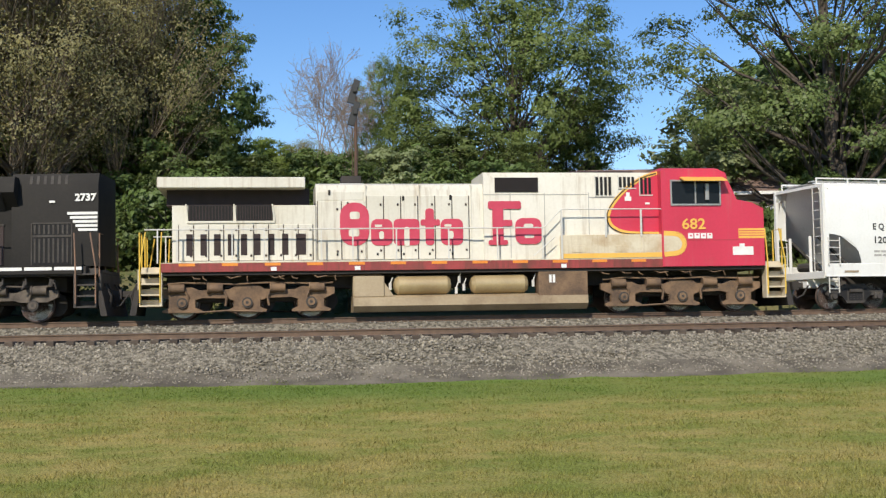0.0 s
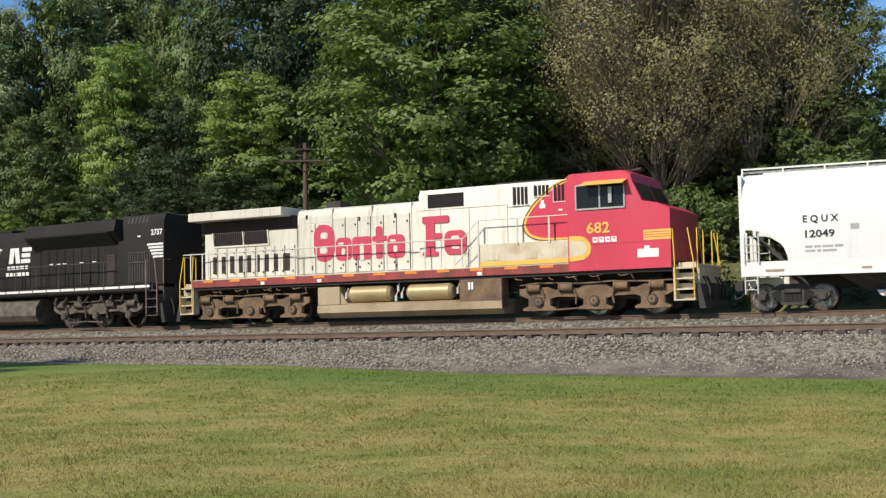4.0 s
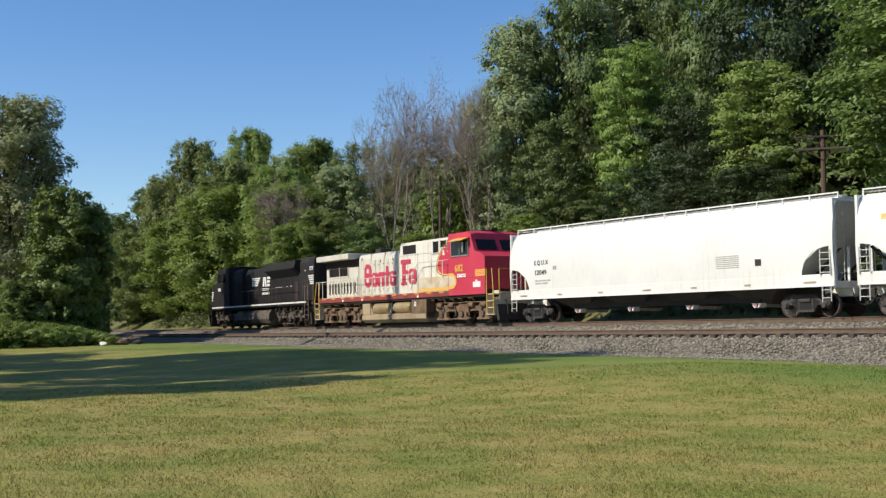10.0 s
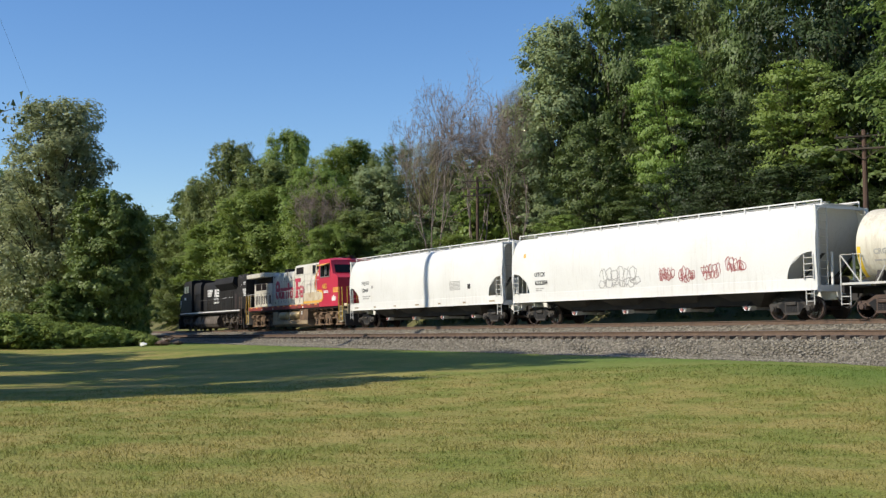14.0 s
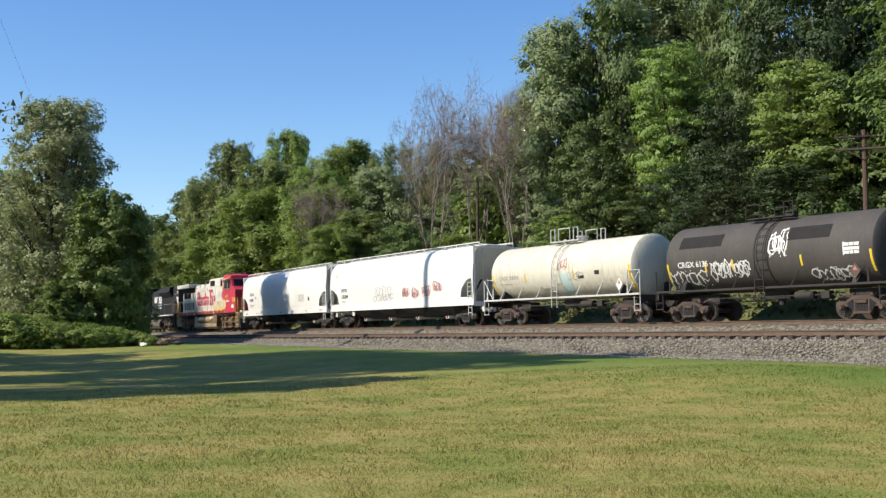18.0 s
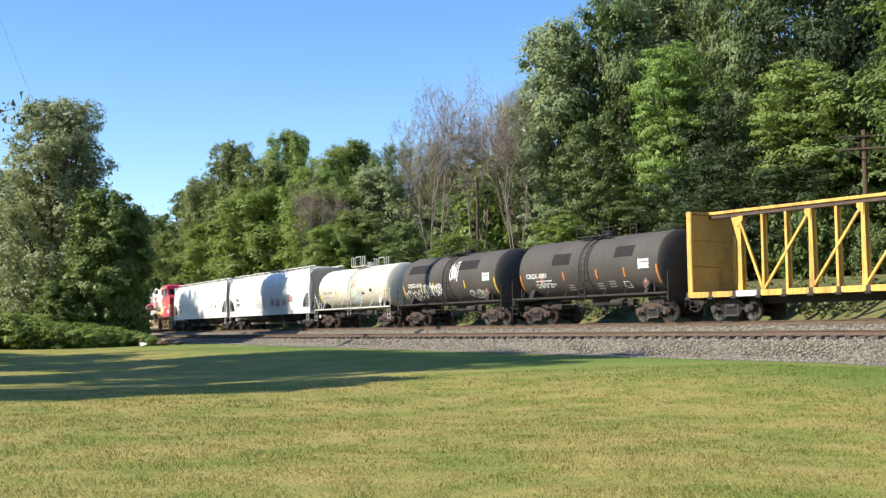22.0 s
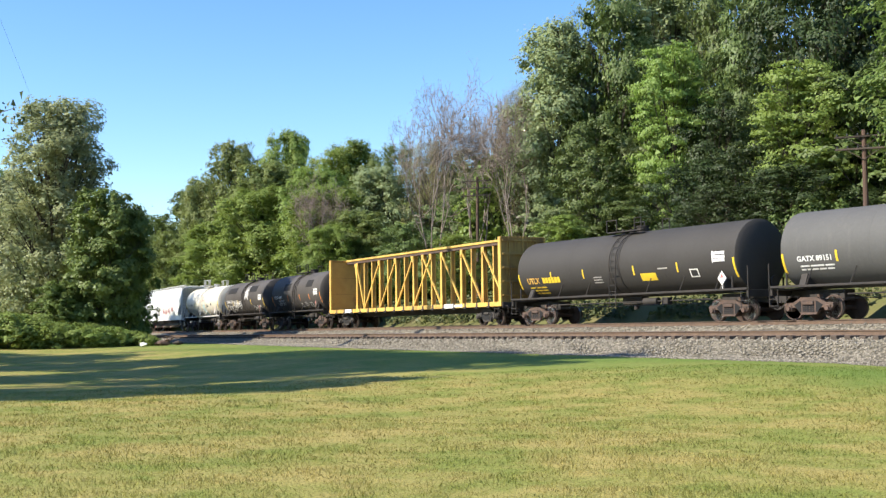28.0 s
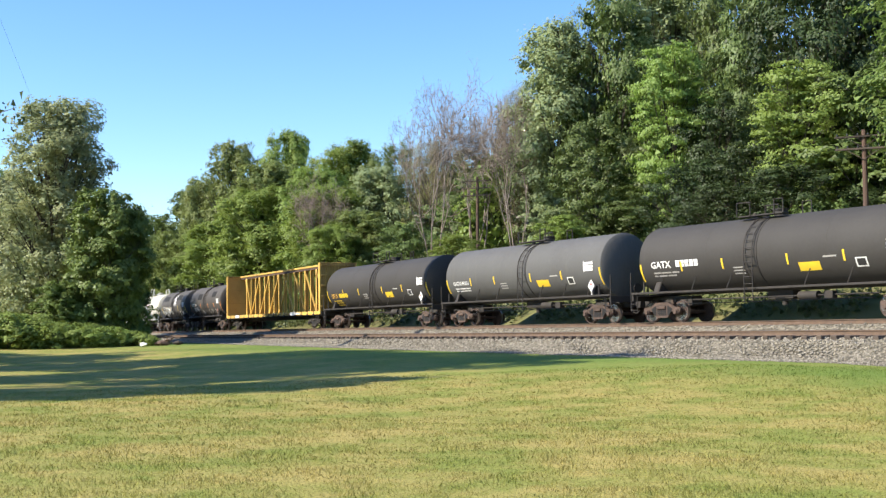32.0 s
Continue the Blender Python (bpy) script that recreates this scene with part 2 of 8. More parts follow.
def leaf_material(name, a, b, hue=0.014, val=0.35, thin=0.3):
    """Thin leaves: two tones by leaf and by drifts of some metres, a little shift from tree to tree."""
    m = bpy.data.materials.new(name)
    m.use_nodes = True
    nd, ln = m.node_tree.nodes, m.node_tree.links
    nd.remove(nd["Principled BSDF"])
    out = nd["Material Output"]
    geo = nd.new("ShaderNodeNewGeometry")
    info = nd.new("ShaderNodeObjectInfo")
    drift = nd.new("ShaderNodeTexNoise")
    drift.inputs["Scale"].default_value, drift.inputs["Detail"].default_value = 0.55, 2
    ln.new(geo.outputs["Position"], drift.inputs["Vector"])
    wide = nd.new("ShaderNodeMapRange")
    wide.inputs["From Min"].default_value, wide.inputs["From Max"].default_value, wide.inputs["To Max"].default_value = 0.3, 0.7, 0.55
    ln.new(drift.outputs[0], wide.inputs["Value"])
    both = nd.new("ShaderNodeMath")
    both.operation = "MULTIPLY_ADD"
    both.inputs[1].default_value = 0.45
    ln.new(geo.outputs["Random Per Island"], both.inputs[0])
    ln.new(wide.outputs[0], both.inputs[2])
    mix = nd.new("ShaderNodeMix")
    mix.data_type = "RGBA"
    mix.inputs[6].default_value, mix.inputs[7].default_value = (*a, 1), (*b, 1)
    ln.new(both.outputs[0], mix.inputs[0])
    hsv = nd.new("ShaderNodeHueSaturation")
    rv, rh = nd.new("ShaderNodeMapRange"), nd.new("ShaderNodeMapRange")
    rv.inputs["To Min"].default_value, rv.inputs["To Max"].default_value = 1 - val * 0.5, 1 + val * 0.5
    rh.inputs["To Min"].default_value, rh.inputs["To Max"].default_value = 0.5 - hue, 0.5 + hue * 0.5
    ln.new(info.outputs["Random"], rh.inputs["Value"])
    ln.new(info.outputs["Random"], rv.inputs["Value"])
    ln.new(rh.outputs[0], hsv.inputs["Hue"])
    ln.new(rv.outputs[0], hsv.inputs["Value"])
    ln.new(mix.outputs[2], hsv.inputs["Color"])
    d, t, g = nd.new("ShaderNodeBsdfDiffuse"), nd.new("ShaderNodeBsdfTranslucent"), nd.new("ShaderNodeBsdfGlossy")
    g.inputs["Roughness"].default_value = 0.55
    for q in (d, t):
        ln.new(hsv.outputs[0], q.inputs["Color"])
    m1, m2 = nd.new("ShaderNodeMixShader"), nd.new("ShaderNodeMixShader")
    m1.inputs[0].default_value, m2.inputs[0].default_value = thin, 0.03
    ln.new(d.outputs[0], m1.inputs[1])
    ln.new(t.outputs[0], m1.inputs[2])
    ln.new(m1.outputs[0], m2.inputs[1])
    ln.new(g.outputs[0], m2.inputs[2])
    ln.new(m2.outputs[0], out.inputs["Surface"])
    return m


def lawn_material(name, blades=False):
    m = material(name, (0.204, 0.226, 0.050), (0.350, 0.286, 0.092), rough=0.95, scale=0.55, fine=2.6, bump=1.0, dist=0.05, amount=0.3, spec=0.12, grime=(0.370, 0.258, 0.090), grime_at=0.60, vary=0.3 if blades else 0.0, island=True)
    nd, ln = m.node_tree.nodes, m.node_tree.links
    tc = nd.new("ShaderNodeTexCoord")
    n = nd.new("ShaderNodeTexNoise")
    n.inputs["Scale"].default_value, n.inputs["Detail"].default_value, n.inputs["Roughness"].default_value = 30.0, 6, 0.75
    ln.new(tc.outputs["Object"], n.inputs["Vector"])
    r = nd.new("ShaderNodeMapRange")
    r.inputs["From Min"].default_value, r.inputs["From Max"].default_value = 0.35, 0.65
    r.inputs["To Min"].default_value, r.inputs["To Max"].default_value = 0.4, 1.45
    ln.new(n.outputs[0], r.inputs["Value"])
    h = nd.new("ShaderNodeHueSaturation")
    bs = nd["Principled BSDF"]
    at_edge = nd.new("ShaderNodeAttribute")
    at_edge.attribute_name = "damp"
    lush = nd.new("ShaderNodeMix")
    lush.data_type = "RGBA"
    lush.inputs[7].default_value = (0.145, 0.208, 0.042, 1)
    ln.new(at_edge.outputs["Fac"], lush.inputs[0])
    ln.new(bs.inputs["Base Color"].links[0].from_socket, lush.inputs[6])
    old = lush.outputs[2]
    ln.new(old, h.inputs["Color"])
    ln.new(r.outputs[0], h.inputs["Value"])
    ln.new(h.outputs[0], bs.inputs["Base Color"])
    if blades:
        ln.remove(bs.inputs["Normal"].links[0])
        thin, both = nd.new("ShaderNodeBsdfTranslucent"), nd.new("ShaderNodeMixShader")
        both.inputs[0].default_value = 0.3
        ln.new(h.outputs[0], thin.inputs["Color"])
        ln.new(bs.outputs[0], both.inputs[1])
        ln.new(thin.outputs[0], both.inputs[2])
        ln.new(both.outputs[0], nd["Material Output"].inputs["Surface"])
    return m


M_LAWN = lawn_material("lawn_grass")
M_BLADE = lawn_material("grass_blade", True)
M_GREEN = material("rough_grass", (0.115, 0.130, 0.042), (0.175, 0.150, 0.072), rough=0.95, scale=0.5, fine=12, bump=1.0, dist=0.06, spec=0.1)
M_FLOOR = material("forest_floor", (0.045, 0.06, 0.018), (0.06, 0.045, 0.025), rough=0.95, scale=0.4, fine=8, bump=1.0, dist=0.1, spec=0.1)
M_BALLAST = material("ballast_bed", (0.270, 0.238, 0.180), (0.095, 0.083, 0.062), rough=0.95, scale=7, fine=22, bump=1.0, dist=0.08, amount=0.22, spec=0.2)
M_CINDER = material("cinder", (0.205, 0.178, 0.135), (0.095, 0.082, 0.062), rough=0.95, scale=1.1, fine=30, bump=1.0, dist=0.04, amount=0.3, spec=0.2)
M_STONE = material("stone", (0.345, 0.305, 0.238), (0.140, 0.122, 0.093), rough=0.9, scale=12, fine=40, bump=0.5, vary=0.5, island=True, spec=0.3)
M_RAIL = material("rusty_rail", (0.17, 0.11, 0.072), (0.10, 0.066, 0.046), rough=0.75, metal=0.2, scale=4, fine=60, bump=0.2)
M_RAILTOP = material("rail_head", (0.33, 0.30, 0.28), (0.22, 0.19, 0.17), rough=0.35, metal=0.9, scale=3, fine=80, bump=0.02)
M_TIE = material("weathered_tie", (0.10, 0.075, 0.055), (0.05, 0.038, 0.03), rough=0.95, scale=3, fine=50, bump=0.6, vary=0.35, stretch=(1, 6, 6))
M_BARK = material("bark", (0.11, 0.085, 0.065), (0.05, 0.04, 0.03), rough=0.95, scale=3, fine=18, bump=0.8, dist=0.05, stretch=(3, 3, 0.6))
M_TWIG = material("pale_twigs", (0.35, 0.285, 0.235), (0.21, 0.165, 0.13), rough=0.95, scale=2, fine=18, bump=0.4)
M_BROWNTWIG = material("brown_twigs", (0.22, 0.175, 0.125), (0.14, 0.11, 0.08), rough=0.95, scale=2, fine=18, bump=0.4)
M_POLE = material("weathered_pole", (0.13, 0.075, 0.05), (0.07, 0.045, 0.033), rough=0.9, scale=3, fine=30, bump=0.5, stretch=(4, 4, 0.5))
M_WIRE = material("wire", (0.03, 0.03, 0.03), rough=0.6, bump=0)
LEAF = {
    "mid": leaf_material("leaf_mid_green", (0.084, 0.124, 0.032), (0.178, 0.240, 0.066)),
    "dark": leaf_material("leaf_dark_green", (0.075, 0.115, 0.028), (0.150, 0.215, 0.052)),
    "bright": leaf_material("leaf_bright_green", (0.176, 0.244, 0.046), (0.276, 0.370, 0.078), thin=0.4),
    "olive": leaf_material("leaf_olive_brown", (0.222, 0.202, 0.080), (0.338, 0.310, 0.128), hue=0.008, val=0.2),
    "grey": leaf_material("leaf_grey_green", (0.205, 0.255, 0.105), (0.345, 0.400, 0.185), thin=0.36),
    # very dark green, with the wood's shade put into the leaf colour
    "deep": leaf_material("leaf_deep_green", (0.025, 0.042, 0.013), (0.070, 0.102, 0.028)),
    "moss": leaf_material("leaf_soft_olive_green", (0.166, 0.212, 0.057), (0.268, 0.322, 0.092), thin=0.4),
    "lush": leaf_material("leaf_lush_green", (0.165, 0.235, 0.048), (0.270, 0.345, 0.082)),
    "fresh": leaf_material("leaf_fresh_green", (0.108, 0.155, 0.037), (0.205, 0.270, 0.068)),
    "spring": leaf_material("leaf_spring_green", (0.112, 0.190, 0.041), (0.215, 0.322, 0.078), val=0.15, thin=0.4),
    "soft": leaf_material("leaf_soft_grey_green", (0.255, 0.290, 0.132), (0.415, 0.450, 0.222), thin=0.42),
    "bud": leaf_material("reddish_buds", (0.231, 0.160, 0.110), (0.400, 0.290, 0.200), hue=0.01),
}

# ---- ground ----
def build_ground():
    xs = np.concatenate([[-2200, -1200, -700, -450, -330], np.arange(-260, 120, 1.25), [140, 180, 260, 400, 700, 1200, 2200]])
    os_ = np.concatenate([[1600, 900, 400, 200, 120, 80], np.arange(60, 12, -2.0), np.arange(12, 8.4, -0.4), [8.5, 7.8, 7.15, 6.7, 6.2, 5.8, 5.5, 5.25, 4.1, 2.45, 2.1, 1.85, 1.6, 0, -2.0, -2.5, -2.9, -3.2, -3.8, -4.5, -5.5, -6.5, -8, -10, -13, -16, -20, -25, -30, -40, -60, -100, -180, -320, -900, -2200]])
    ty, h = line_y(xs)
    X = np.repeat(xs[None], len(os_), 0)
    pull = np.interp(os_, [7.15, 7.8, 8.5, 9.6, 12], [0, 0.5, 0.85, 0.7, 0])[:, None] * smooth(-8, -28, xs)[None]
    wave = np.interp(os_, [7.15, 7.8, 8.5, 9.2, 10], [0, 0.5, 1, 0.6, 0])[:, None] * (0.14 * np.sin(xs * 1.1) * np.sin(xs * 0.37 + 1) + 0.08 * np.sin(xs * 2.3))[None]
    Y = ty[None] - (os_[:, None] - pull + wave) / np.cos(h)[None]
    Z = ground_z(X, Y)
    rng = np.random.default_rng(3)
    wob = rng.normal(0, 1, X.shape)
    Z = Z + np.where((os_[:, None] < 7.3) & (os_[:, None] > 5.9), wob * 0.02, 0)
    n, m = X.shape
    verts = np.stack([X, Y, Z], -1).reshape(-1, 3)
    i, j = np.meshgrid(np.arange(n - 1), np.arange(m - 1), indexing="ij")
    a = (i * m + j).ravel()
    faces = np.stack([a, a + m, a + m + 1, a + 1], 1)[:, ::-1]
    me = fast_mesh("ground", verts, faces, [M_LAWN, M_CINDER, M_BALLAST, M_GREEN, M_FLOOR], True)
    damp = me.attributes.new("damp", "FLOAT", "POINT")
    patchy = 0.5 + 0.5 * np.sin(X * 0.4 + np.sin(Y * 0.5) * 1.5)
    damp.data.foreach_set("value", (smooth(19, 12, np.repeat(os_[:, None], m, 1)) * (0.62 + 0.36 * patchy)).ravel().astype(np.float32))
    mid = (os_[:-1] + os_[1:]) / 2
    mi = np.select([mid > 8.5, mid > 7.15, mid > -2.6, mid > -17], [0, 1, 2, 3], 4)
    me.polygons.foreach_set("material_index", np.repeat(mi, m - 1).astype(np.int32))
    me.update()
    return tagged(new("ground", me), "mown lawn, ballast bed and grassy bank rising to woods", "ground", kind="structure")


ground = build_ground()

# ---- track ----
def rail_mesh(off, top, s0, s1, name):
    prof = [(-0.075, -0.17), (0.075, -0.17), (0.07, -0.155), (0.012, -0.13), (0.012, -0.045), (0.037, -0.035), (0.037, -0.004), (0.03, 0.0), (-0.03, 0.0), (-0.037, -0.004), (-0.037, -0.035), (-0.012, -0.045), (-0.012, -0.13), (-0.07, -0.155)]
    g, rings = Geo(), []
    for s in np.arange(s0, s1 + 0.1, 2.0):
        x, y, h = line_at(s, off)
        rings.append([(x + p * math.sin(h), y - p * math.cos(h), top + q) for p, q in prof])
    g.loft([r[::-1] for r in rings])
    me = mesh_of(name, g, [M_RAIL, M_RAILTOP])
    for p in me.polygons:
        if p.normal.z > 0.7 and p.center.z > top - 0.003:
            p.material_index = 1
    return me


def build_track(off, top, label, s_lo, s_hi):
    root = tagged(new("railway_track"), label, "railway track", kind="structure")
    for o in (off - 0.7525, off + 0.7525):
        ob = new("rail", rail_mesh(o, top, -400, 150, "rail"))
        ob.parent = root
    rng = random.Random(5)
    shapes = []
    for k in range(5):
        g = Geo()
        w, e = 0.115 + rng.uniform(-0.01, 0.01), rng.uniform(-0.06, 0.06)
        g.box(-w, w, -1.3 + e, 1.3 + e, -0.18, rng.uniform(-0.01, 0.005), 0.02)
        for yy in (-0.7525, 0.7525):
            g.box(-0.09, 0.09, yy - 0.17, yy + 0.17, -0.01, 0.012, mi=1)
        shapes.append(mesh_of("tie", g, [M_TIE, M_RAIL]))
    rest = Geo()
    for s in np.arange(-300, 60, 0.55):
        s += rng.uniform(-0.03, 0.03)
        x, y, h = line_at(s, off)
        z = top - 0.172 + rng.uniform(-0.012, 0.006)
        if s_lo < s < s_hi:
            ob = new("tie", shapes[rng.randrange(5)])
            ob.parent = root
            ob.matrix_basis = pose(x, y, z, 0, 0, math.degrees(h) + rng.uniform(-1.2, 1.2))
        else:
            c, sn = math.cos(h), math.sin(h)
            pts = [(x + a * c - b * sn, y + a * sn + b * c, z + d) for d in (-0.15, 0) for a, b in ((-0.11, -1.3), (0.11, -1.3), (0.11, 1.3), (-0.11, 1.3))]
            rest.add(pts, [(4, 5, 6, 7), (0, 1, 5, 4), (1, 2, 6, 5), (2, 3, 7, 6), (3, 0, 4, 7)])
    tagged(part("tie", rest, M_TIE, root, flat=True), kind="stuff")
    return root


def build_stones():
    rng = np.random.default_rng(11)
    oct_v = np.array([(1, 0, 0), (-1, 0, 0), (0, 1, 0), (0, -1, 0), (0, 0, 1), (0, 0, -1)], float)
    oct_f = np.array([(0, 2, 4), (2, 1, 4), (1, 3, 4), (3, 0, 4), (2, 0, 5), (1, 2, 5), (3, 1, 5), (0, 3, 5)])
    n = 62000
    s = rng.uniform(-104, 27, n)
    o = np.where(rng.random(n) < 0.86, 5.3 + 2.9 * rng.random(n) ** 1.3, rng.uniform(1.6, 3.2, n))
    h = np.interp(s, LINE_S, LINE_H)
    x, y = np.interp(s, LINE_S, LINE_X) + o * np.sin(h), np.interp(s, LINE_S, LINE_Y) - o * np.cos(h)
    z = ground_z(x, y)
    r = rng.uniform(0.022, 0.065, n) * np.where(o > 7.3, 0.7, 1)
    v = oct_v[None] * rng.uniform(0.6, 1.25, (n, 6, 1)) * r[:, None, None]
    a = rng.uniform(0, 6.28, n)
    c, sn = np.cos(a)[:, None], np.sin(a)[:, None]
    tilt = rng.uniform(-0.8, 0.8, n)[:, None]
    vx, vy, vz = v[..., 0], v[..., 1] * np.cos(tilt) - v[..., 2] * np.sin(tilt), v[..., 1] * np.sin(tilt) + v[..., 2] * np.cos(tilt)
    v = np.stack([vx * c - vy * sn + x[:, None], vx * sn + vy * c + y[:, None], vz * 0.8 + z[:, None] + 0.012], -1)
    f = oct_f[None] + (np.arange(n) * 6)[:, None, None]
    ob = new("ballast_stones", fast_mesh("ballast_stones", v.reshape(-1, 3), f.reshape(-1, 3), M_STONE))
    tagged(ob, "loose grey crushed stones on the ballast shoulder", "gravel", kind="stuff")


def build_grass():
    rng = np.random.default_rng(12)
    n = 300000
    az = np.radians(rng.uniform(-30, 72, n))
    d = 9.5 + 27 * rng.random(n) ** 1.7
    x, y = -d * np.sin(az), d * np.cos(az)
    ty, h = line_y(x)
    o = (ty - y) * np.cos(h)
    keep = o > 8.15 - 0.85 * smooth(-8, -28, x) + 0.28 * np.sin(x * 1.3) * np.sin(x * 0.47 + 2) + rng.random(n) * 0.45
    x, y, d = x[keep], y[keep], d[keep]
    n = len(x)
    z = ground_z(x, y) - 0.005
    tuft = np.sin(x * 2.1 + np.sin(y * 1.7) * 2) * np.sin(y * 2.6 + np.sin(x * 1.3) * 2)
    hgt = rng.uniform(0.02, 0.055, n) * (1 + 0.55 * tuft) * (1 + 0.6 * (rng.random(n) < 0.05))
    w = rng.uniform(0.003, 0.006, n) * np.clip(d / 11, 1, 2.6)
    a = rng.uniform(0, 6.28, n)
    lx, ly = rng.normal(0, 0.6, n) * hgt, rng.normal(0, 0.6, n) * hgt
    v = np.stack([np.stack([x - w * np.cos(a), y - w * np.sin(a), z], -1), np.stack([x + w * np.cos(a), y + w * np.sin(a), z], -1), np.stack([x + lx, y + ly, z + hgt], -1)], 1)
    f = np.arange(3 * n).reshape(n, 3)
    me = fast_mesh("grass_blades", v.reshape(-1, 3), f, M_BLADE)
    patchy = 0.5 + 0.5 * np.sin(x * 0.4 + np.sin(y * 0.5) * 1.5)
    damp = me.attributes.new("damp", "FLOAT", "POINT")
    damp.data.foreach_set("value", np.repeat(smooth(19, 12, o[keep]) * (0.62 + 0.36 * patchy), 3).astype(np.float32))
    tagged(new("grass_blades", me), "short mown grass blades, green and straw-coloured", "grass", kind="stuff")


def build_weeds():
    rng = np.random.default_rng(14)
    n = 24000
    s = rng.uniform(-125, 30, n)
    clump = np.sin(s * 0.9) * np.sin(s * 0.37 + 1) > -0.6
    o = -np.where(rng.random(n) < 0.75, rng.uniform(3.1, 4.9, n), rng.uniform(4.5, 8, n))
    h = np.interp(s, LINE_S, LINE_H)
    x, y = np.interp(s, LINE_S, LINE_X) + o * np.sin(h), np.interp(s, LINE_S, LINE_Y) - o * np.cos(h)
    x, y, s = x[clump], y[clump], s[clump]
    z = ground_z(x, y) + rng.random(len(x)) ** 1.4 * (0.35 + 0.45 * np.abs(np.sin(s * 1.7)))
    v, f = leaf_blades(rng, np.stack([x, y, z], 1), rng.normal(0, 0.6, (len(x), 3)) + np.array([0, -0.3, 0.8]), 0.24)
    tagged(new("trackside_weeds", fast_mesh("trackside_weeds", v, f, leaf_material("weed_leaf", (0.075, 0.105, 0.028), (0.17, 0.185, 0.065), hue=0.0, val=0.0))), "pale green weeds beside the track", "weeds", kind="stuff")


build_track(NEAR_O, NEAR_Z, "near railway track with rusty rails on weathered wooden ties", -118, 32)
build_track(0.0, RAIL_Z, "far railway track carrying the train, on stone ballast", -60, -59.9)
build_stones()
build_grass()

# ---- trees ----
def tube_path(vs, fs, pts, radii, n=5):
    base = len(vs)
    for k, (p, r) in enumerate(zip(pts, radii)):
        w = (Vector(pts[min(k + 1, len(pts) - 1)]) - Vector(pts[max(k - 1, 0)])).normalized()
        u = w.orthogonal().normalized()
        t = w.cross(u)
        for i in range(n):
            q = Vector(p) + (u * math.cos(6.2832 * i / n) + t * math.sin(6.2832 * i / n)) * r
            vs.append(tuple(q))
    for k in range(len(pts) - 1):
        for i in range(n):
            fs.append((base + k * n + i, base + k * n + (i + 1) % n, base + (k + 1) * n + (i + 1) % n, base + (k + 1) * n + i))


def leaf_blades(rng, centres, normals, size):
    """Single three-cornered leaves that face along their normals."""
    n = len(centres)
    nrm = normals / np.linalg.norm(normals, axis=1)[:, None]
    u = np.cross(nrm, rng.normal(0, 1, (n, 3)))
    u /= np.linalg.norm(u, axis=1)[:, None]
    w = np.cross(nrm, u)
    L = rng.uniform(0.6, 1.35, n)[:, None] * size
    v = np.stack([centres - u * L * 0.5, centres + u * L * 0.5 + w * L * rng.uniform(-0.2, 0.2, (n, 1)), centres + w * L * rng.uniform(0.5, 0.85, (n, 1))], 1)
    return v.reshape(-1, 3), np.arange(3 * n).reshape(n, 3)


def unit(v):
    return v / np.maximum(np.linalg.norm(v, axis=-1, keepdims=True), 1e-6)


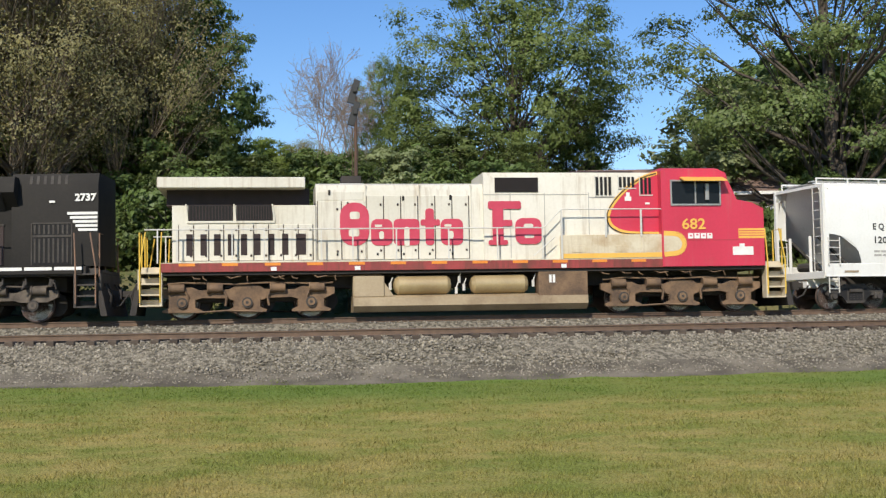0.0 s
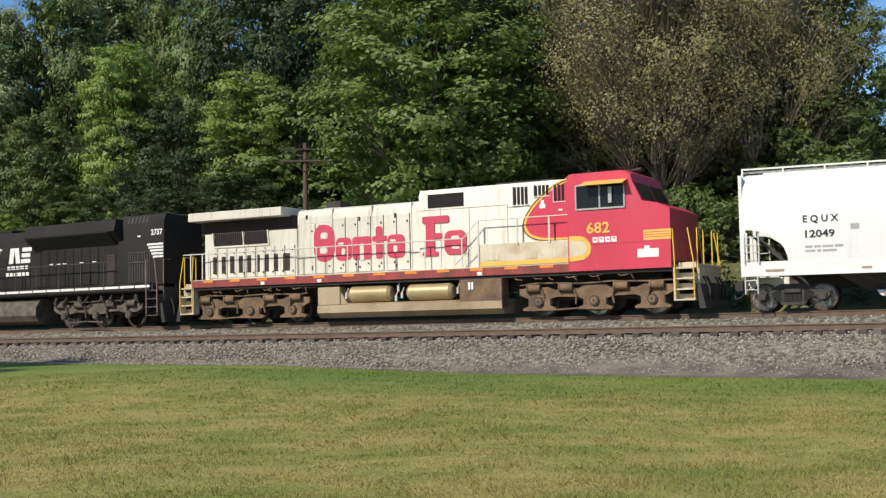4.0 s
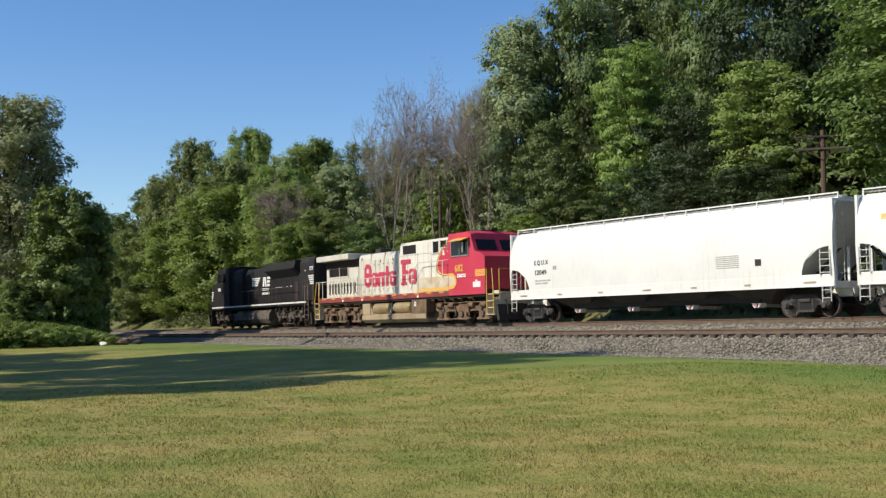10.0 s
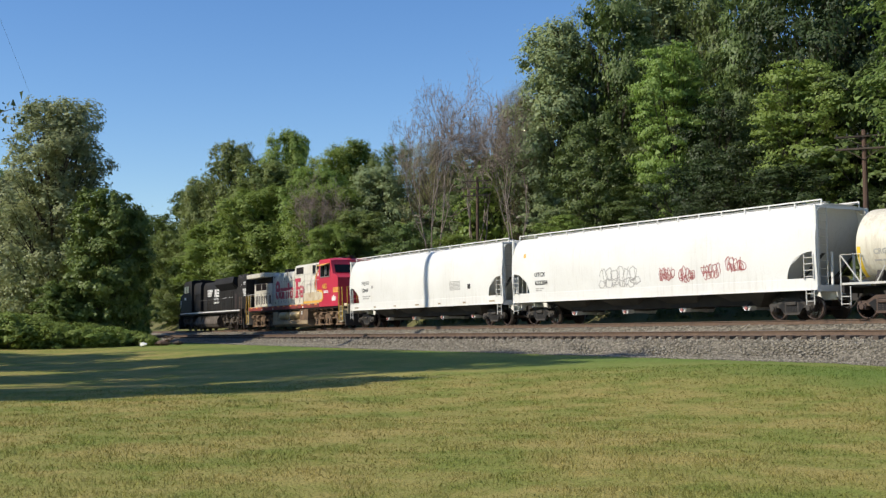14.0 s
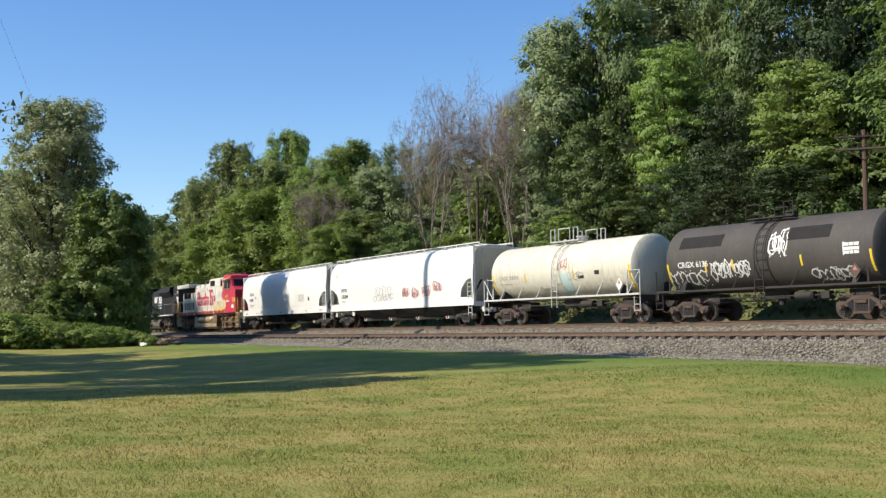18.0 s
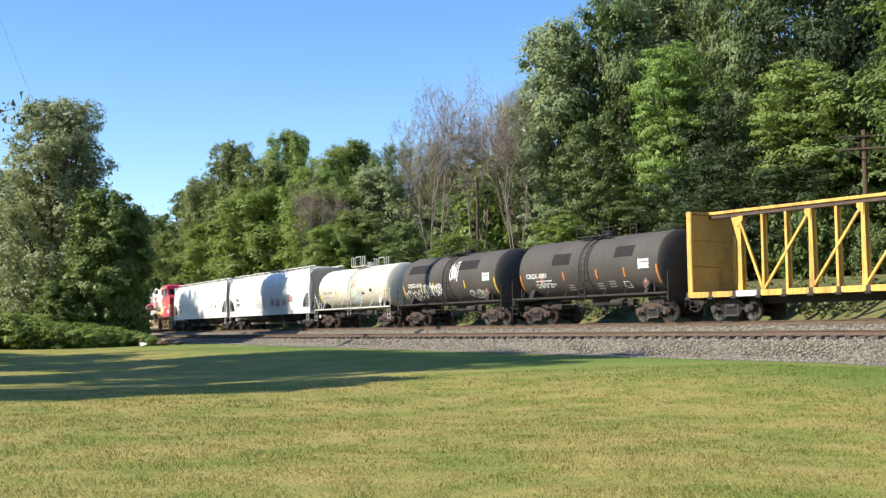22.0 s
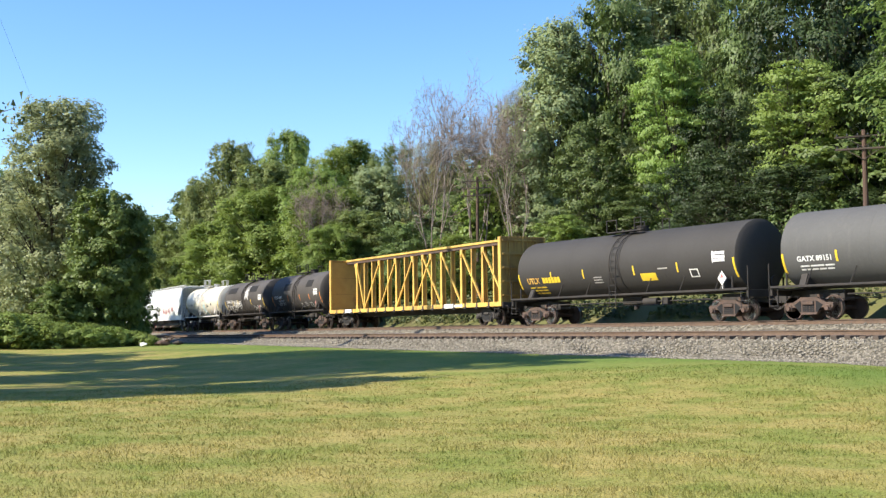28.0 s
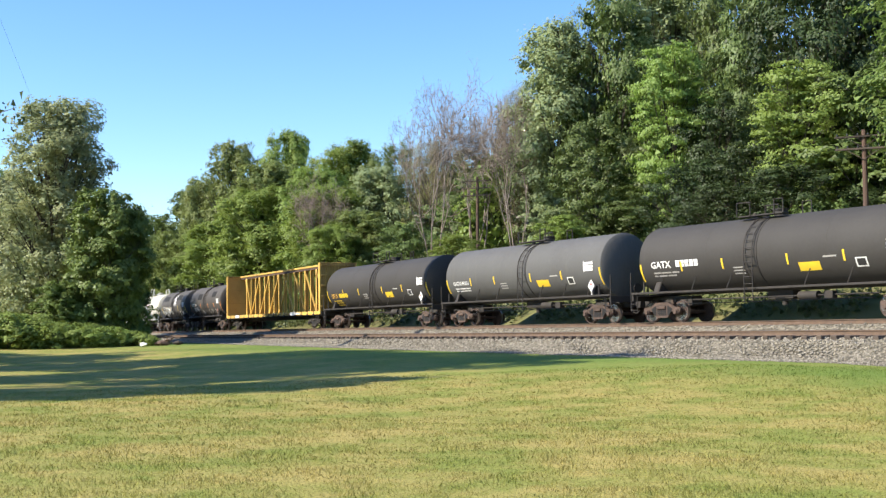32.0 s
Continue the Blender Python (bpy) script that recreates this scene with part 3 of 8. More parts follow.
def tree_thing(name, label, seed, kind, height=18.0, radius=5.5, base=0.2, boughs=50, leaves=31000, size=0.25, flat=0.7, core=1.0, full=0.65, tier=0.5, puff=1.0, twigs=3, stout=1.0, bark=None, category="tree"):
    """A trunk with limbs to every bough; each bough is a billow of leaf clumps whose leaves face outwards.
    flat: height of a billow to its width; tier: height of a clump to its width; full: how fast the crown fills out."""
    rng = np.random.default_rng(seed)
    root = tagged(new(name), label, category)
    root["reach"] = radius * 1.1
    vs, fs = [], []
    lean = rng.normal(0, 0.25, 2)
    hs = np.linspace(0, 1, 7)
    path = [(lean[0] * h * h * 2 + rng.normal(0, 0.08), lean[1] * h * h * 2 + rng.normal(0, 0.08), -0.4 + h * height * 0.86) for h in hs]
    r0 = height * 0.016 * stout
    tube_path(vs, fs, path, [r0 * (1 - 0.85 * h) + 0.02 for h in hs], 7)
    clumps, crad, hubs = [], [], []
    lobes = [(rng.uniform(0, 6.28), rng.uniform(0.1, 0.28)) for _ in range(3)]
    for b in range(boughs):
        u = (b + rng.random()) / boughs
        hz = base + (1 - base) * u ** 0.9
        prof = max(0.12, math.sin(math.pi * min(1, 0.16 + 0.80 * u))) ** full
        a = b * 2.4 + rng.uniform(-0.5, 0.5)
        side = 1 + sum(w * math.cos((k + 1) * a - p) for k, (p, w) in enumerate(lobes)) * 0.6
        rr = radius * prof * side * (rng.uniform(0.68, 0.98) if rng.random() < 0.75 else rng.uniform(0.15, 0.6))
        br = radius * rng.uniform(0.22, 0.40) * (0.6 + 0.4 * prof) * puff
        q = np.array([math.cos(a) * rr, math.sin(a) * rr, min(height * hz, height - br * 0.6 * flat)])
        st = np.array(path[min(6, max(1, int(hz * 6.0 - 0.8)))])
        midp = st * 0.45 + q * 0.55 - np.array([0, 0, br * 0.3])
        tube_path(vs, fs, [tuple(st), tuple(midp), tuple(q)], [r0 * 0.34 * (1.1 - hz) + 0.03, r0 * 0.2 * (1.1 - hz) + 0.02, 0.012], 4)
        for j in range(14):
            dv = rng.normal(0, 1, 3)
            dv[2] = dv[2] * 0.8 + 0.25
            dv = dv / np.linalg.norm(dv) * rng.uniform(0.6, 1.0) * br
            c = q + dv * np.array([1, 1, flat])
            clumps.append(c)
            hubs.append(q)
            crad.append(br * rng.uniform(0.16, 0.40))
            if j < twigs:
                tube_path(vs, fs, [tuple(midp), tuple((midp + c) / 2 + rng.normal(0, 0.12, 3)), tuple(c)], [0.035, 0.022, 0.008], 3)
    me = bpy.data.meshes.new("trunk")
    me.from_pydata(vs, [], fs)
    me.materials.append(bark or M_BARK)
    me.shade_smooth()
    ob = new("trunk", me)
    ob.parent = root
    clumps, crad, hubs = np.array(clumps), np.array(crad), np.array(hubs)
    w = crad ** 1.7
    pick = rng.choice(len(clumps), leaves, p=w / w.sum())
    off = rng.normal(0, 1, (leaves, 3)) * crad[pick][:, None] * np.array([0.62, 0.62, 0.62 * tier])
    off[rng.random(leaves) < 0.06] *= 1.7
    pos = clumps[pick] + off
    axis = np.array([0, 0, height * (base + 0.35 * (1 - base))])
    facing = 0.55 * unit(off) + 0.75 * unit(clumps[pick] - hubs[pick]) + 0.45 * unit(pos - axis) + np.array([0, 0, 0.35]) + rng.normal(0, 0.38, (leaves, 3))
    v, f = leaf_blades(rng, pos, facing, size)
    # large inner leaf masses close the crown's heart
    n = int(1500 * core)
    u = rng.random(n)
    prof = np.sin(np.pi * np.clip(0.16 + 0.80 * u, 0, 1)) ** full
    a, rr = rng.uniform(0, 6.28, n), radius * prof * np.sqrt(rng.random(n)) * 0.62
    pos = np.stack([np.cos(a) * rr, np.sin(a) * rr, height * (base + (0.93 - base) * u)], 1)
    v2, f2 = leaf_blades(rng, pos, rng.normal(0, 1, (n, 3)), size * 2.2)
    v, f = np.concatenate([v, v2]), np.concatenate([f, f2 + len(v)])
    ob = new("crown", fast_mesh("crown", v, f, LEAF[kind]))
    ob.parent = root
    return root


def bare_tree(name, label, seed, height=20.0, buds=2800, stems=4, spread=0.30):
    """Several stems that fork into fans of ever finer, upturned twigs."""
    rng = np.random.default_rng(seed)
    root = tagged(new(name), label, "tree")
    vs, fs, tips = [], [], []

    def grow(p, d, length, r, depth):
        pts, q, e = [p], p, d
        n = 4 if depth < 3 else 3
        for k in range(n):
            e = (e + Vector(rng.normal(0, 0.13 + 0.04 * depth, 3)) + Vector((0, 0, 0.08))).normalized()
            q = q + e * length / n
            pts.append(q)
        tube_path(vs, fs, [tuple(v) for v in pts], [max(r * (1 - 0.35 * k / n), 0.020) for k in range(n + 1)], 6 if depth < 2 else 3)
        if depth > 3:
            tips.append(q)
        if depth == 5:
            return
        for k in range(4 if depth == 2 else 3):
            out = Vector(rng.normal(0, 0.62 if depth else spread, 3))
            out.z *= 0.4
            grow(pts[(n, n, n - 1, n - 1)[k]], (e + out).normalized(), length * (0.46 if depth == 0 else rng.uniform(0.62, 0.84)), max(r * 0.64, 0.022), depth + 1)

    for k in range(stems):
        a = k * 6.283 / stems + rng.uniform(-0.4, 0.4)
        lean = rng.uniform(0.04, 0.14)
        grow(Vector((math.cos(a) * 0.6, math.sin(a) * 0.6, -0.4)), Vector((math.cos(a) * lean, math.sin(a) * lean, 1)).normalized(), height * rng.uniform(0.40, 0.56), height * 0.0072, 0)
    zmax = max(v[2] for v in vs)
    vs = [(x * height / zmax, y * height / zmax, z * height / zmax) for x, y, z in vs]
    me = bpy.data.meshes.new("trunk")
    me.from_pydata(vs, [], fs)
    me.materials.append(M_TWIG)
    me.shade_smooth()
    ob = new("trunk", me)
    ob.parent = root
    tp = np.array([tuple(t) for t in tips]) * height / zmax
    root["reach"] = float(np.percentile(np.hypot(tp[:, 0], tp[:, 1]), 92))
    pos = tp[rng.integers(0, len(tp), buds)] + rng.normal(0, 0.22, (buds, 3))
    v, f = leaf_blades(rng, pos, rng.normal(0, 1, (buds, 3)), 0.13)
    ob = new("crown", fast_mesh("crown", v, f, LEAF["bud"]))
    ob.parent = root
    return root


build_weeds()
KINDS = {}


def kinds():
    L = {"mid": "tall leafy tree with mid-green spring foliage", "dark": "tall leafy tree with dark green foliage", "bright": "leafy tree with fresh yellow-green foliage",
         "olive": "broad tree with thin olive-brown budding foliage", "grey": "tall tree with loose grey-green foliage"}
    spec = [("mid", 1, {}), ("mid", 2, dict(radius=6.2, boughs=52)), ("dark", 3, {}), ("dark", 4, dict(radius=5.0)), ("bright", 5, dict(radius=4.8)), ("bright", 6, dict(radius=5.6, base=0.12)),
            ("olive", 7, dict(radius=7.0, leaves=60000, size=0.115, base=0.3, boughs=90, core=3.0, tier=0.9, twigs=12, bark=M_BROWNTWIG)), ("grey", 8, dict(radius=3.3, leaves=44000, size=0.24, base=0.06, flat=0.9, core=1.4, full=0.4, boughs=84, puff=1.3, tier=0.8)), ("mid", 9, dict(base=0.08, radius=5.2))]
    for kind, seed, kw in spec:
        KINDS.setdefault(kind, []).append(tree_thing("tree", L[kind], seed, kind, **kw))
    for k, kind in enumerate(("mid", "dark", "bright", "grey")):
        KINDS["far_" + kind] = [tree_thing("tree", L[kind], 51 + k, kind, radius=6.0, base=0.06, boughs=34, leaves=8600, size=0.46, core=0.6)]
    KINDS["maple"] = [tree_thing("tree", "round dense green tree on the bank", 61, "fresh", radius=4.6, base=0.02, boughs=80, leaves=40000, size=0.34, flat=1.0, core=1.5, full=0.45, tier=0.7)]
    KINDS["poplar"] = [tree_thing("tree", "tall soft grey-green tree with a loose column of leaves", 62, "soft", radius=3.4, base=0.02, boughs=104, leaves=52000, size=0.21, flat=1.1, core=1.2, full=0.3, tier=1.0, puff=1.0)]
    KINDS["layer"] = [tree_thing("tree", "tree with layered sprays of yellow-green leaves", 67 + k, "bright", radius=3.5, base=0.2, boughs=60, leaves=36000, size=0.21, flat=0.42, core=0.8, full=0.5, tier=0.3, puff=1.45) for k in range(2)]
    KINDS["hill"] = [tree_thing("tree", "round tree with fresh yellow-green foliage on the hill", 71 + k, "bright", radius=4.9, base=0.04, boughs=84, leaves=56000, size=0.25, flat=0.9, core=1.4, full=0.5, tier=0.8, puff=0.95) for k in range(2)]
    KINDS["olive_hill"] = [tree_thing("tree", "round tree with soft olive-green foliage on the hill", 75, "moss", radius=4.7, base=0.04, boughs=84, leaves=56000, size=0.25, flat=0.9, core=1.4, full=0.5, tier=0.8, puff=0.95)]
    # leaf colour alone makes these dark, standing in for shade inside the wood
    KINDS["deep"] = [tree_thing("tree", "tall tree with leaves coloured dark for the wood's shade", 81 + k, "deep", radius=6.0, base=0.15, boughs=44, leaves=24000, size=0.26, core=0.7) for k in range(2)]
    KINDS["airy"] = [tree_thing("tree", "broad tree with airy light green foliage", 64, "fresh", radius=7.5, base=0.22, boughs=72, leaves=60000, size=0.18, flat=0.8, core=0.7, full=0.5, puff=0.8)]
    KINDS["open"] = [tree_thing("tree", "spreading tree with open limbs and sparse green foliage", 65, "mid", radius=7.0, base=0.24, boughs=58, leaves=44000, size=0.16, flat=0.6, core=0.1, full=0.5, puff=0.72, stout=1.8)]
    KINDS["green"] = [tree_thing("tree", "tall dense tree with fresh green foliage", 91, "spring", radius=4.8, base=0.12, boughs=80, leaves=46000, size=0.24, flat=0.8, core=1.3, full=0.45, tier=0.6)]
    KINDS["high"] = [tree_thing("tree", "tall leafy tree with a high crown beside the lawn", 63 + 20 * k, "mid", radius=5.5, base=0.42, boughs=48, leaves=24000, size=0.36, core=0.5, flat=0.55, tier=0.5, puff=1.15) for k in range(2)]
    KINDS["bare"] = [bare_tree("bare_tree", "leafless tree with pinkish-grey twigs", 21, stems=4, spread=0.30), bare_tree("bare_tree", "leafless tree with pinkish-grey twigs", 22, stems=3, spread=0.34)]
    KINDS["thicket"] = [tree_thing("bush", "low lush light green bush in the thicket", 35, "lush", height=4.0, radius=3.0, base=0.02, boughs=26, leaves=5600, size=0.24, core=0.4, tier=0.8, flat=0.8, category="bush")]
    KINDS["bush"] = [tree_thing("bush", "dense green bush at the wood's edge", 31 + k, kind, height=4.0, radius=2.6, base=0.03, boughs=22, leaves=5200, size=0.22, core=0.5, tier=0.8, flat=0.9, category="bush") for k, kind in enumerate(("mid", "bright", "dark"))]


kinds()
USED = set()


def plant(kind, az, dist, height, wide=1.0, radius=0.0, pick=0, turn=0.0, group="", label=""):
    """A tree az degrees left of straight ahead, dist metres off."""
    x, y = -dist * math.sin(radians(az)), dist * math.cos(radians(az))
    src = KINDS[kind][pick % len(KINDS[kind])]
    k = height / (4.0 if kind in ("bush", "thicket") else 20.0 if kind == "bare" else 18.0)
    kw = radius / src["reach"] if radius else k * wide
    m = pose(x, y, gz(x, y) - 0.05, 0, 0, turn) @ Matrix.Diagonal((kw, kw, k, 1))
    if src.name not in USED:
        USED.add(src.name)
        src.matrix_basis = m
        ob = src
    else:
        ob = copy_thing(src, m @ Matrix.Diagonal((1 / src.scale.x, 1 / src.scale.y, 1 / src.scale.z, 1)))
    return tagged(ob, label, group=group)


# az, slope of the line to the top, distance, kind, crown radius
# "deep" trees fill shaded gaps and the shadow under crowns with dark leaves
HERO = [
    (-25.1, 0.345, 60, "open", 7.6), (-19.3, 0.135, 64, "dark", 1.8), (-22.6, 0.165, 66, "dark", 2.8), (-10.1, 0.288, 72, "airy", 6.9), (-4.3, 0.222, 76, "airy", 2.5),
    (-7.4, 0.165, 66, "mid", 4.0), (-12.6, 0.195, 76, "mid", 2.6), (-1.0, 0.235, 72, "bare", 2.6), (-2.9, 0.214, 80, "bare", 2.3),
    (1.8, 0.156, 90, "bright", 2.6), (0.0, 0.154, 90, "olive", 2.6), (13.2, 0.334, 57, "olive", 6.2), (8.3, 0.333, 60, "olive", 4.8), (10.8, 0.33, 66, "olive", 6.0),
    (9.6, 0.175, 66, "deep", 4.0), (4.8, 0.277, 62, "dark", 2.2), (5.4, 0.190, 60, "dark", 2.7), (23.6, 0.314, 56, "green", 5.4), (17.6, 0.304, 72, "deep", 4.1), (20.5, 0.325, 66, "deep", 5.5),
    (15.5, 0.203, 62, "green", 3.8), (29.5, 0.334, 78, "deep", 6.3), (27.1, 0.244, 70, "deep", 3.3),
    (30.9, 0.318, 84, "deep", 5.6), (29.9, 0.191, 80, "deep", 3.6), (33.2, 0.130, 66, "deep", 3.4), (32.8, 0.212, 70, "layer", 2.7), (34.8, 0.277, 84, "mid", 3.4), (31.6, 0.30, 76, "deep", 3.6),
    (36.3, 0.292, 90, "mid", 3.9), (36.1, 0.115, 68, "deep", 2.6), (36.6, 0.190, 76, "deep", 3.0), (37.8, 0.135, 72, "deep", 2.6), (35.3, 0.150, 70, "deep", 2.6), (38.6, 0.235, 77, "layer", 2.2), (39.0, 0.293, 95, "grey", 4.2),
    (40.0, 0.117, 78, "dark", 3.0), (41.3, 0.283, 90, "dark", 3.6), (42.1, 0.173, 80, "mid", 2.9), (43.8, 0.095, 74, "bright", 1.9), (44.0, 0.255, 92, "grey", 3.4),
    (45.7, 0.204, 94, "olive", 2.2), (46.2, 0.199, 88, "bare", 2.2), (48.2, 0.226, 94, "bare", 3.5), (50.0, 0.205, 92, "bare", 2.9), (47.5, 0.135, 100, "mid", 3.2),
    (50.0, 0.159, 112, "olive", 3.4), (49.1, 0.080, 86, "bright", 2.2), (51.4, 0.090, 94, "mid", 2.6), (51.9, 0.156, 122, "airy", 3.0), (52.9, 0.136, 112, "grey", 2.5),
    (53.6, 0.100, 100, "olive_hill", 3.0), (54.1, 0.157, 132, "hill", 4.6), (54.9, 0.088, 98, "hill", 2.4), (55.3, 0.140, 108, "bare", 2.5), (55.7, 0.136, 118, "hill", 3.6),
    (56.9, 0.166, 142, "hill", 3.6), (58.3, 0.119, 122, "hill", 4.9), (59.7, 0.157, 152, "olive_hill", 3.9), (60.1, 0.092, 132, "hill", 5.0), (61.9, 0.083, 148, "olive_hill", 4.8),
    (62.6, 0.060, 156, "hill", 4.2), (61.1, 0.127, 165, "olive_hill", 3.8), (57.9, 0.140, 135, "olive_hill", 5.0), (55.4, 0.120, 112, "hill", 4.2), (61.7, 0.117, 175, "mid", 5.0), (63.2, 0.096, 185, "mid", 5.6),
    (64.35, 0.101, 87, "maple", 1.5), (65.5, 0.116, 86, "maple", 2.6), (67.4, 0.042, 85, "maple", 1.9), (67.5, 0.187, 92, "poplar", 3.9), (69.9, 0.124, 102, "poplar", 2.3),
    (68.6, 0.073, 103, "grey", 3.2), (66.6, 0.10, 98, "mid", 3.4), (68.0, 0.115, 118, "mid", 4.0), (69.6, 0.130, 116, "mid", 4.5), (71.5, 0.115, 114, "mid", 5.0), (67.0, 0.070, 124, "mid", 4.5),
]


def build_woods():
    rng = random.Random(8)
    turns = dict.fromkeys(KINDS, 0)
    for k, (az, tan, d, kind, rad) in enumerate(HERO):
        turns[kind] += 1
        x, y = -d * math.sin(radians(az)), d * math.cos(radians(az))
        hgt = max(EYE.z + tan * d - gz(x, y), 3) * (1.04 if kind == "bare" else 1.0)
        rad = rad * 1.15 if az > 32 or az < 0 or kind == "bare" else max(rad * 1.15, hgt * 0.25)
        plant(kind, az, d, hgt, 1.0, rad, turns[kind], k * 77 % 360, "trees of the wood")
    # the wood behind, row on row
    for row, (off, hlo, hhi, step) in enumerate([(-19, 7, 11, 5.0), (-25, 9, 14, 6.0), (-36, 11, 16, 7.0), (-52, 11, 16, 9.0), (-75, 10, 15, 12.0), (-110, 10, 15, 16.0)]):
        s = -250 + row * 3
        while s < 70:
            s += step * rng.uniform(0.7, 1.3)
            x, y, h = line_at(s, off + rng.uniform(-3, 3))
            az, d = math.degrees(math.atan2(-x, y)), math.hypot(x, y)
            if -18 < az < -9.5 and d < 70:
                continue
            hh = rng.uniform(hlo, hhi)
            top = np.interp(az, [-35, -21, -17, -6, 4, 8, 38, 46, 50, 60, 64, 75], [0.3, 0.2, 0.11, 0.148, 0.142, 0.26, 0.25, 0.17, 0.12, 0.10, 0.08, 0.07])
            hh = min(hh, EYE.z + top * d - gz(x, y))
            if hh < 3:
                continue
            # more dark leaves right of 46 degrees stand in for the wood's shaded depth
            kind = "far_" + rng.choice(["mid", "mid", "mid", "dark", "dark", "dark", "grey"] if az < 46 else ["mid", "bright", "bright", "dark", "grey"])
            plant(kind, az, d, hh, rng.uniform(1.0, 1.45), 0, rng.randrange(9), rng.uniform(0, 360), "trees of the wood")
    # bushes along the wood's edge
    s = -210
    while s < 45:
        s += rng.uniform(1.6, 3.6)
        off = -rng.uniform(10.5, 15)
        x, y, h = line_at(s, off)
        if -17 < math.degrees(math.atan2(-x, y)) < -9.5:
            continue
        az = math.degrees(math.atan2(-x, y))
        # mostly dark-leaved bushes right of 46 degrees, coloured for the understory's shade
        plant("bush", az, math.hypot(x, y), rng.uniform(2.2, 4.4), rng.uniform(0.8, 1.1), 0, (2, 2, 0, 2, 1)[rng.randrange(5)] if az < 46 else rng.randrange(3), rng.uniform(0, 360), "bushes at the wood's edge")
    # the thicket on the bank by the lawn, lower towards the track
    for k in range(70):
        az, d = rng.uniform(63.4, 72.5), rng.uniform(79.5, 88)
        plant("thicket", az, d, rng.uniform(0.75, 1.0) * float(np.interp(az, [63.4, 65, 68, 72.5], [0.75, 1.3, 2.0, 2.5])), rng.uniform(1.1, 1.8), 0, 0, rng.uniform(0, 360), "bushes in the thicket")
    # trees beside and behind the lawn that shade it
    for k, (x, y, hgt, rad) in enumerate(((-42, 7, 23.2, 4.2), (-49, 6.5, 24.6, 4.4), (-57, 6, 24.8, 4.4), (-66, 5, 18.5, 4.6), (-74, 4, 17, 4.6), (-41, -2.5, 16.5, 3.8), (-50, -2, 16, 4.2), (-35.8, 3.8, 15.5, 3.2))):
        tree = plant("high", math.degrees(math.atan2(-x, y)), math.hypot(x, y), hgt, 1.0, rad, k, k * 130, "trees beside the lawn")
    branch(tree)


def branch(tree):
    """A thin leafy branch reaching out over the lawn."""
    back = tree.matrix_basis.inverted()
    tip, root = Vector((-25.35, 9.5, 6.55)), tree.matrix_basis @ Vector((0, 0, 5.0))
    rng = np.random.default_rng(71)
    vs, fs = [], []
    tube_path(vs, fs, [tuple(back @ root.lerp(tip, k / 5)) for k in range(6)], [0.05, 0.04, 0.03, 0.02, 0.015, 0.01], 4)
    me = bpy.data.meshes.new("branch")
    me.from_pydata(vs, [], fs)
    me.materials.append(M_BARK)
    ob = new("branch", me)
    ob.parent = tree
    t = rng.uniform(0.72, 1.02, 170)
    pos = np.array([tuple(root.lerp(tip, q)) for q in t]) + rng.normal(0, 1, (170, 3)) * np.array([0.13, 0.13, 0.16])
    pos[:80, 2] -= rng.uniform(0.25, 0.6, 80)
    pos = np.array([tuple(back @ Vector(q)) for q in pos])
    v, f = leaf_blades(rng, pos, rng.normal(0, 1, (170, 3)), 0.2)
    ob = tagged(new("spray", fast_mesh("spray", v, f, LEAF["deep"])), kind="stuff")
    ob.parent = tree


build_woods()

# ---- paints of the train ----
M_WHITE = material("white_car_paint", (0.80, 0.79, 0.75), (0.70, 0.68, 0.63), rough=0.42, scale=0.5, fine=14, bump=0.04, grime=(0.52, 0.47, 0.40), grime_at=0.66, runs=(0.48, 0.42, 0.34), runs_at=0.58, runs_max=0.5)
# dirty paint, darkened further in colour for the shade below the sill
M_UNDER = material("dirty_under_paint", (0.075, 0.068, 0.06), (0.032, 0.028, 0.025), rough=0.8, scale=1.2, fine=18, bump=0.2)
M_BLACKU = material("black_underframe", (0.022, 0.020, 0.018), (0.045, 0.036, 0.03), rough=0.8, scale=1.5, fine=20, bump=0.2)
M_TRUCK = material("rusty_truck", (0.12, 0.075, 0.055), (0.055, 0.038, 0.03), rough=0.85, scale=3, fine=30, bump=0.35, vary=0.2)
M_TRUCKG = material("grey_truck", (0.072, 0.064, 0.056), (0.034, 0.028, 0.024), rough=0.85, scale=3, fine=30, bump=0.35)
M_TRUCKB = material("brown_engine_truck", (0.235, 0.145, 0.08), (0.085, 0.055, 0.036), rough=0.85, scale=2.5, fine=26, bump=0.35)
M_TRUCKE = material("dusty_engine_truck", (0.15, 0.12, 0.092), (0.045, 0.036, 0.029), rough=0.85, scale=3, fine=30, bump=0.35)
M_WHEEL = material("wheel_steel", (0.10, 0.062, 0.048), (0.05, 0.036, 0.03), rough=0.7, metal=0.3, scale=6, fine=40, bump=0.2)
M_TREAD = material("bright_tread", (0.42, 0.40, 0.38), (0.32, 0.30, 0.28), rough=0.3, metal=0.9, bump=0)
M_TANK = material("black_tank_paint", (0.062, 0.055, 0.049), (0.090, 0.079, 0.069), rough=0.7, scale=0.5, fine=9, bump=0.04, grime=(0.10, 0.085, 0.07), grime_at=0.58, spec=0.3, runs=(0.115, 0.098, 0.08), runs_at=0.53, runs_max=0.6)
M_TANK2 = material("plain_black_tank_paint", (0.042, 0.038, 0.034), (0.054, 0.049, 0.044), rough=0.7, scale=0.4, fine=9, bump=0.03, spec=0.3)
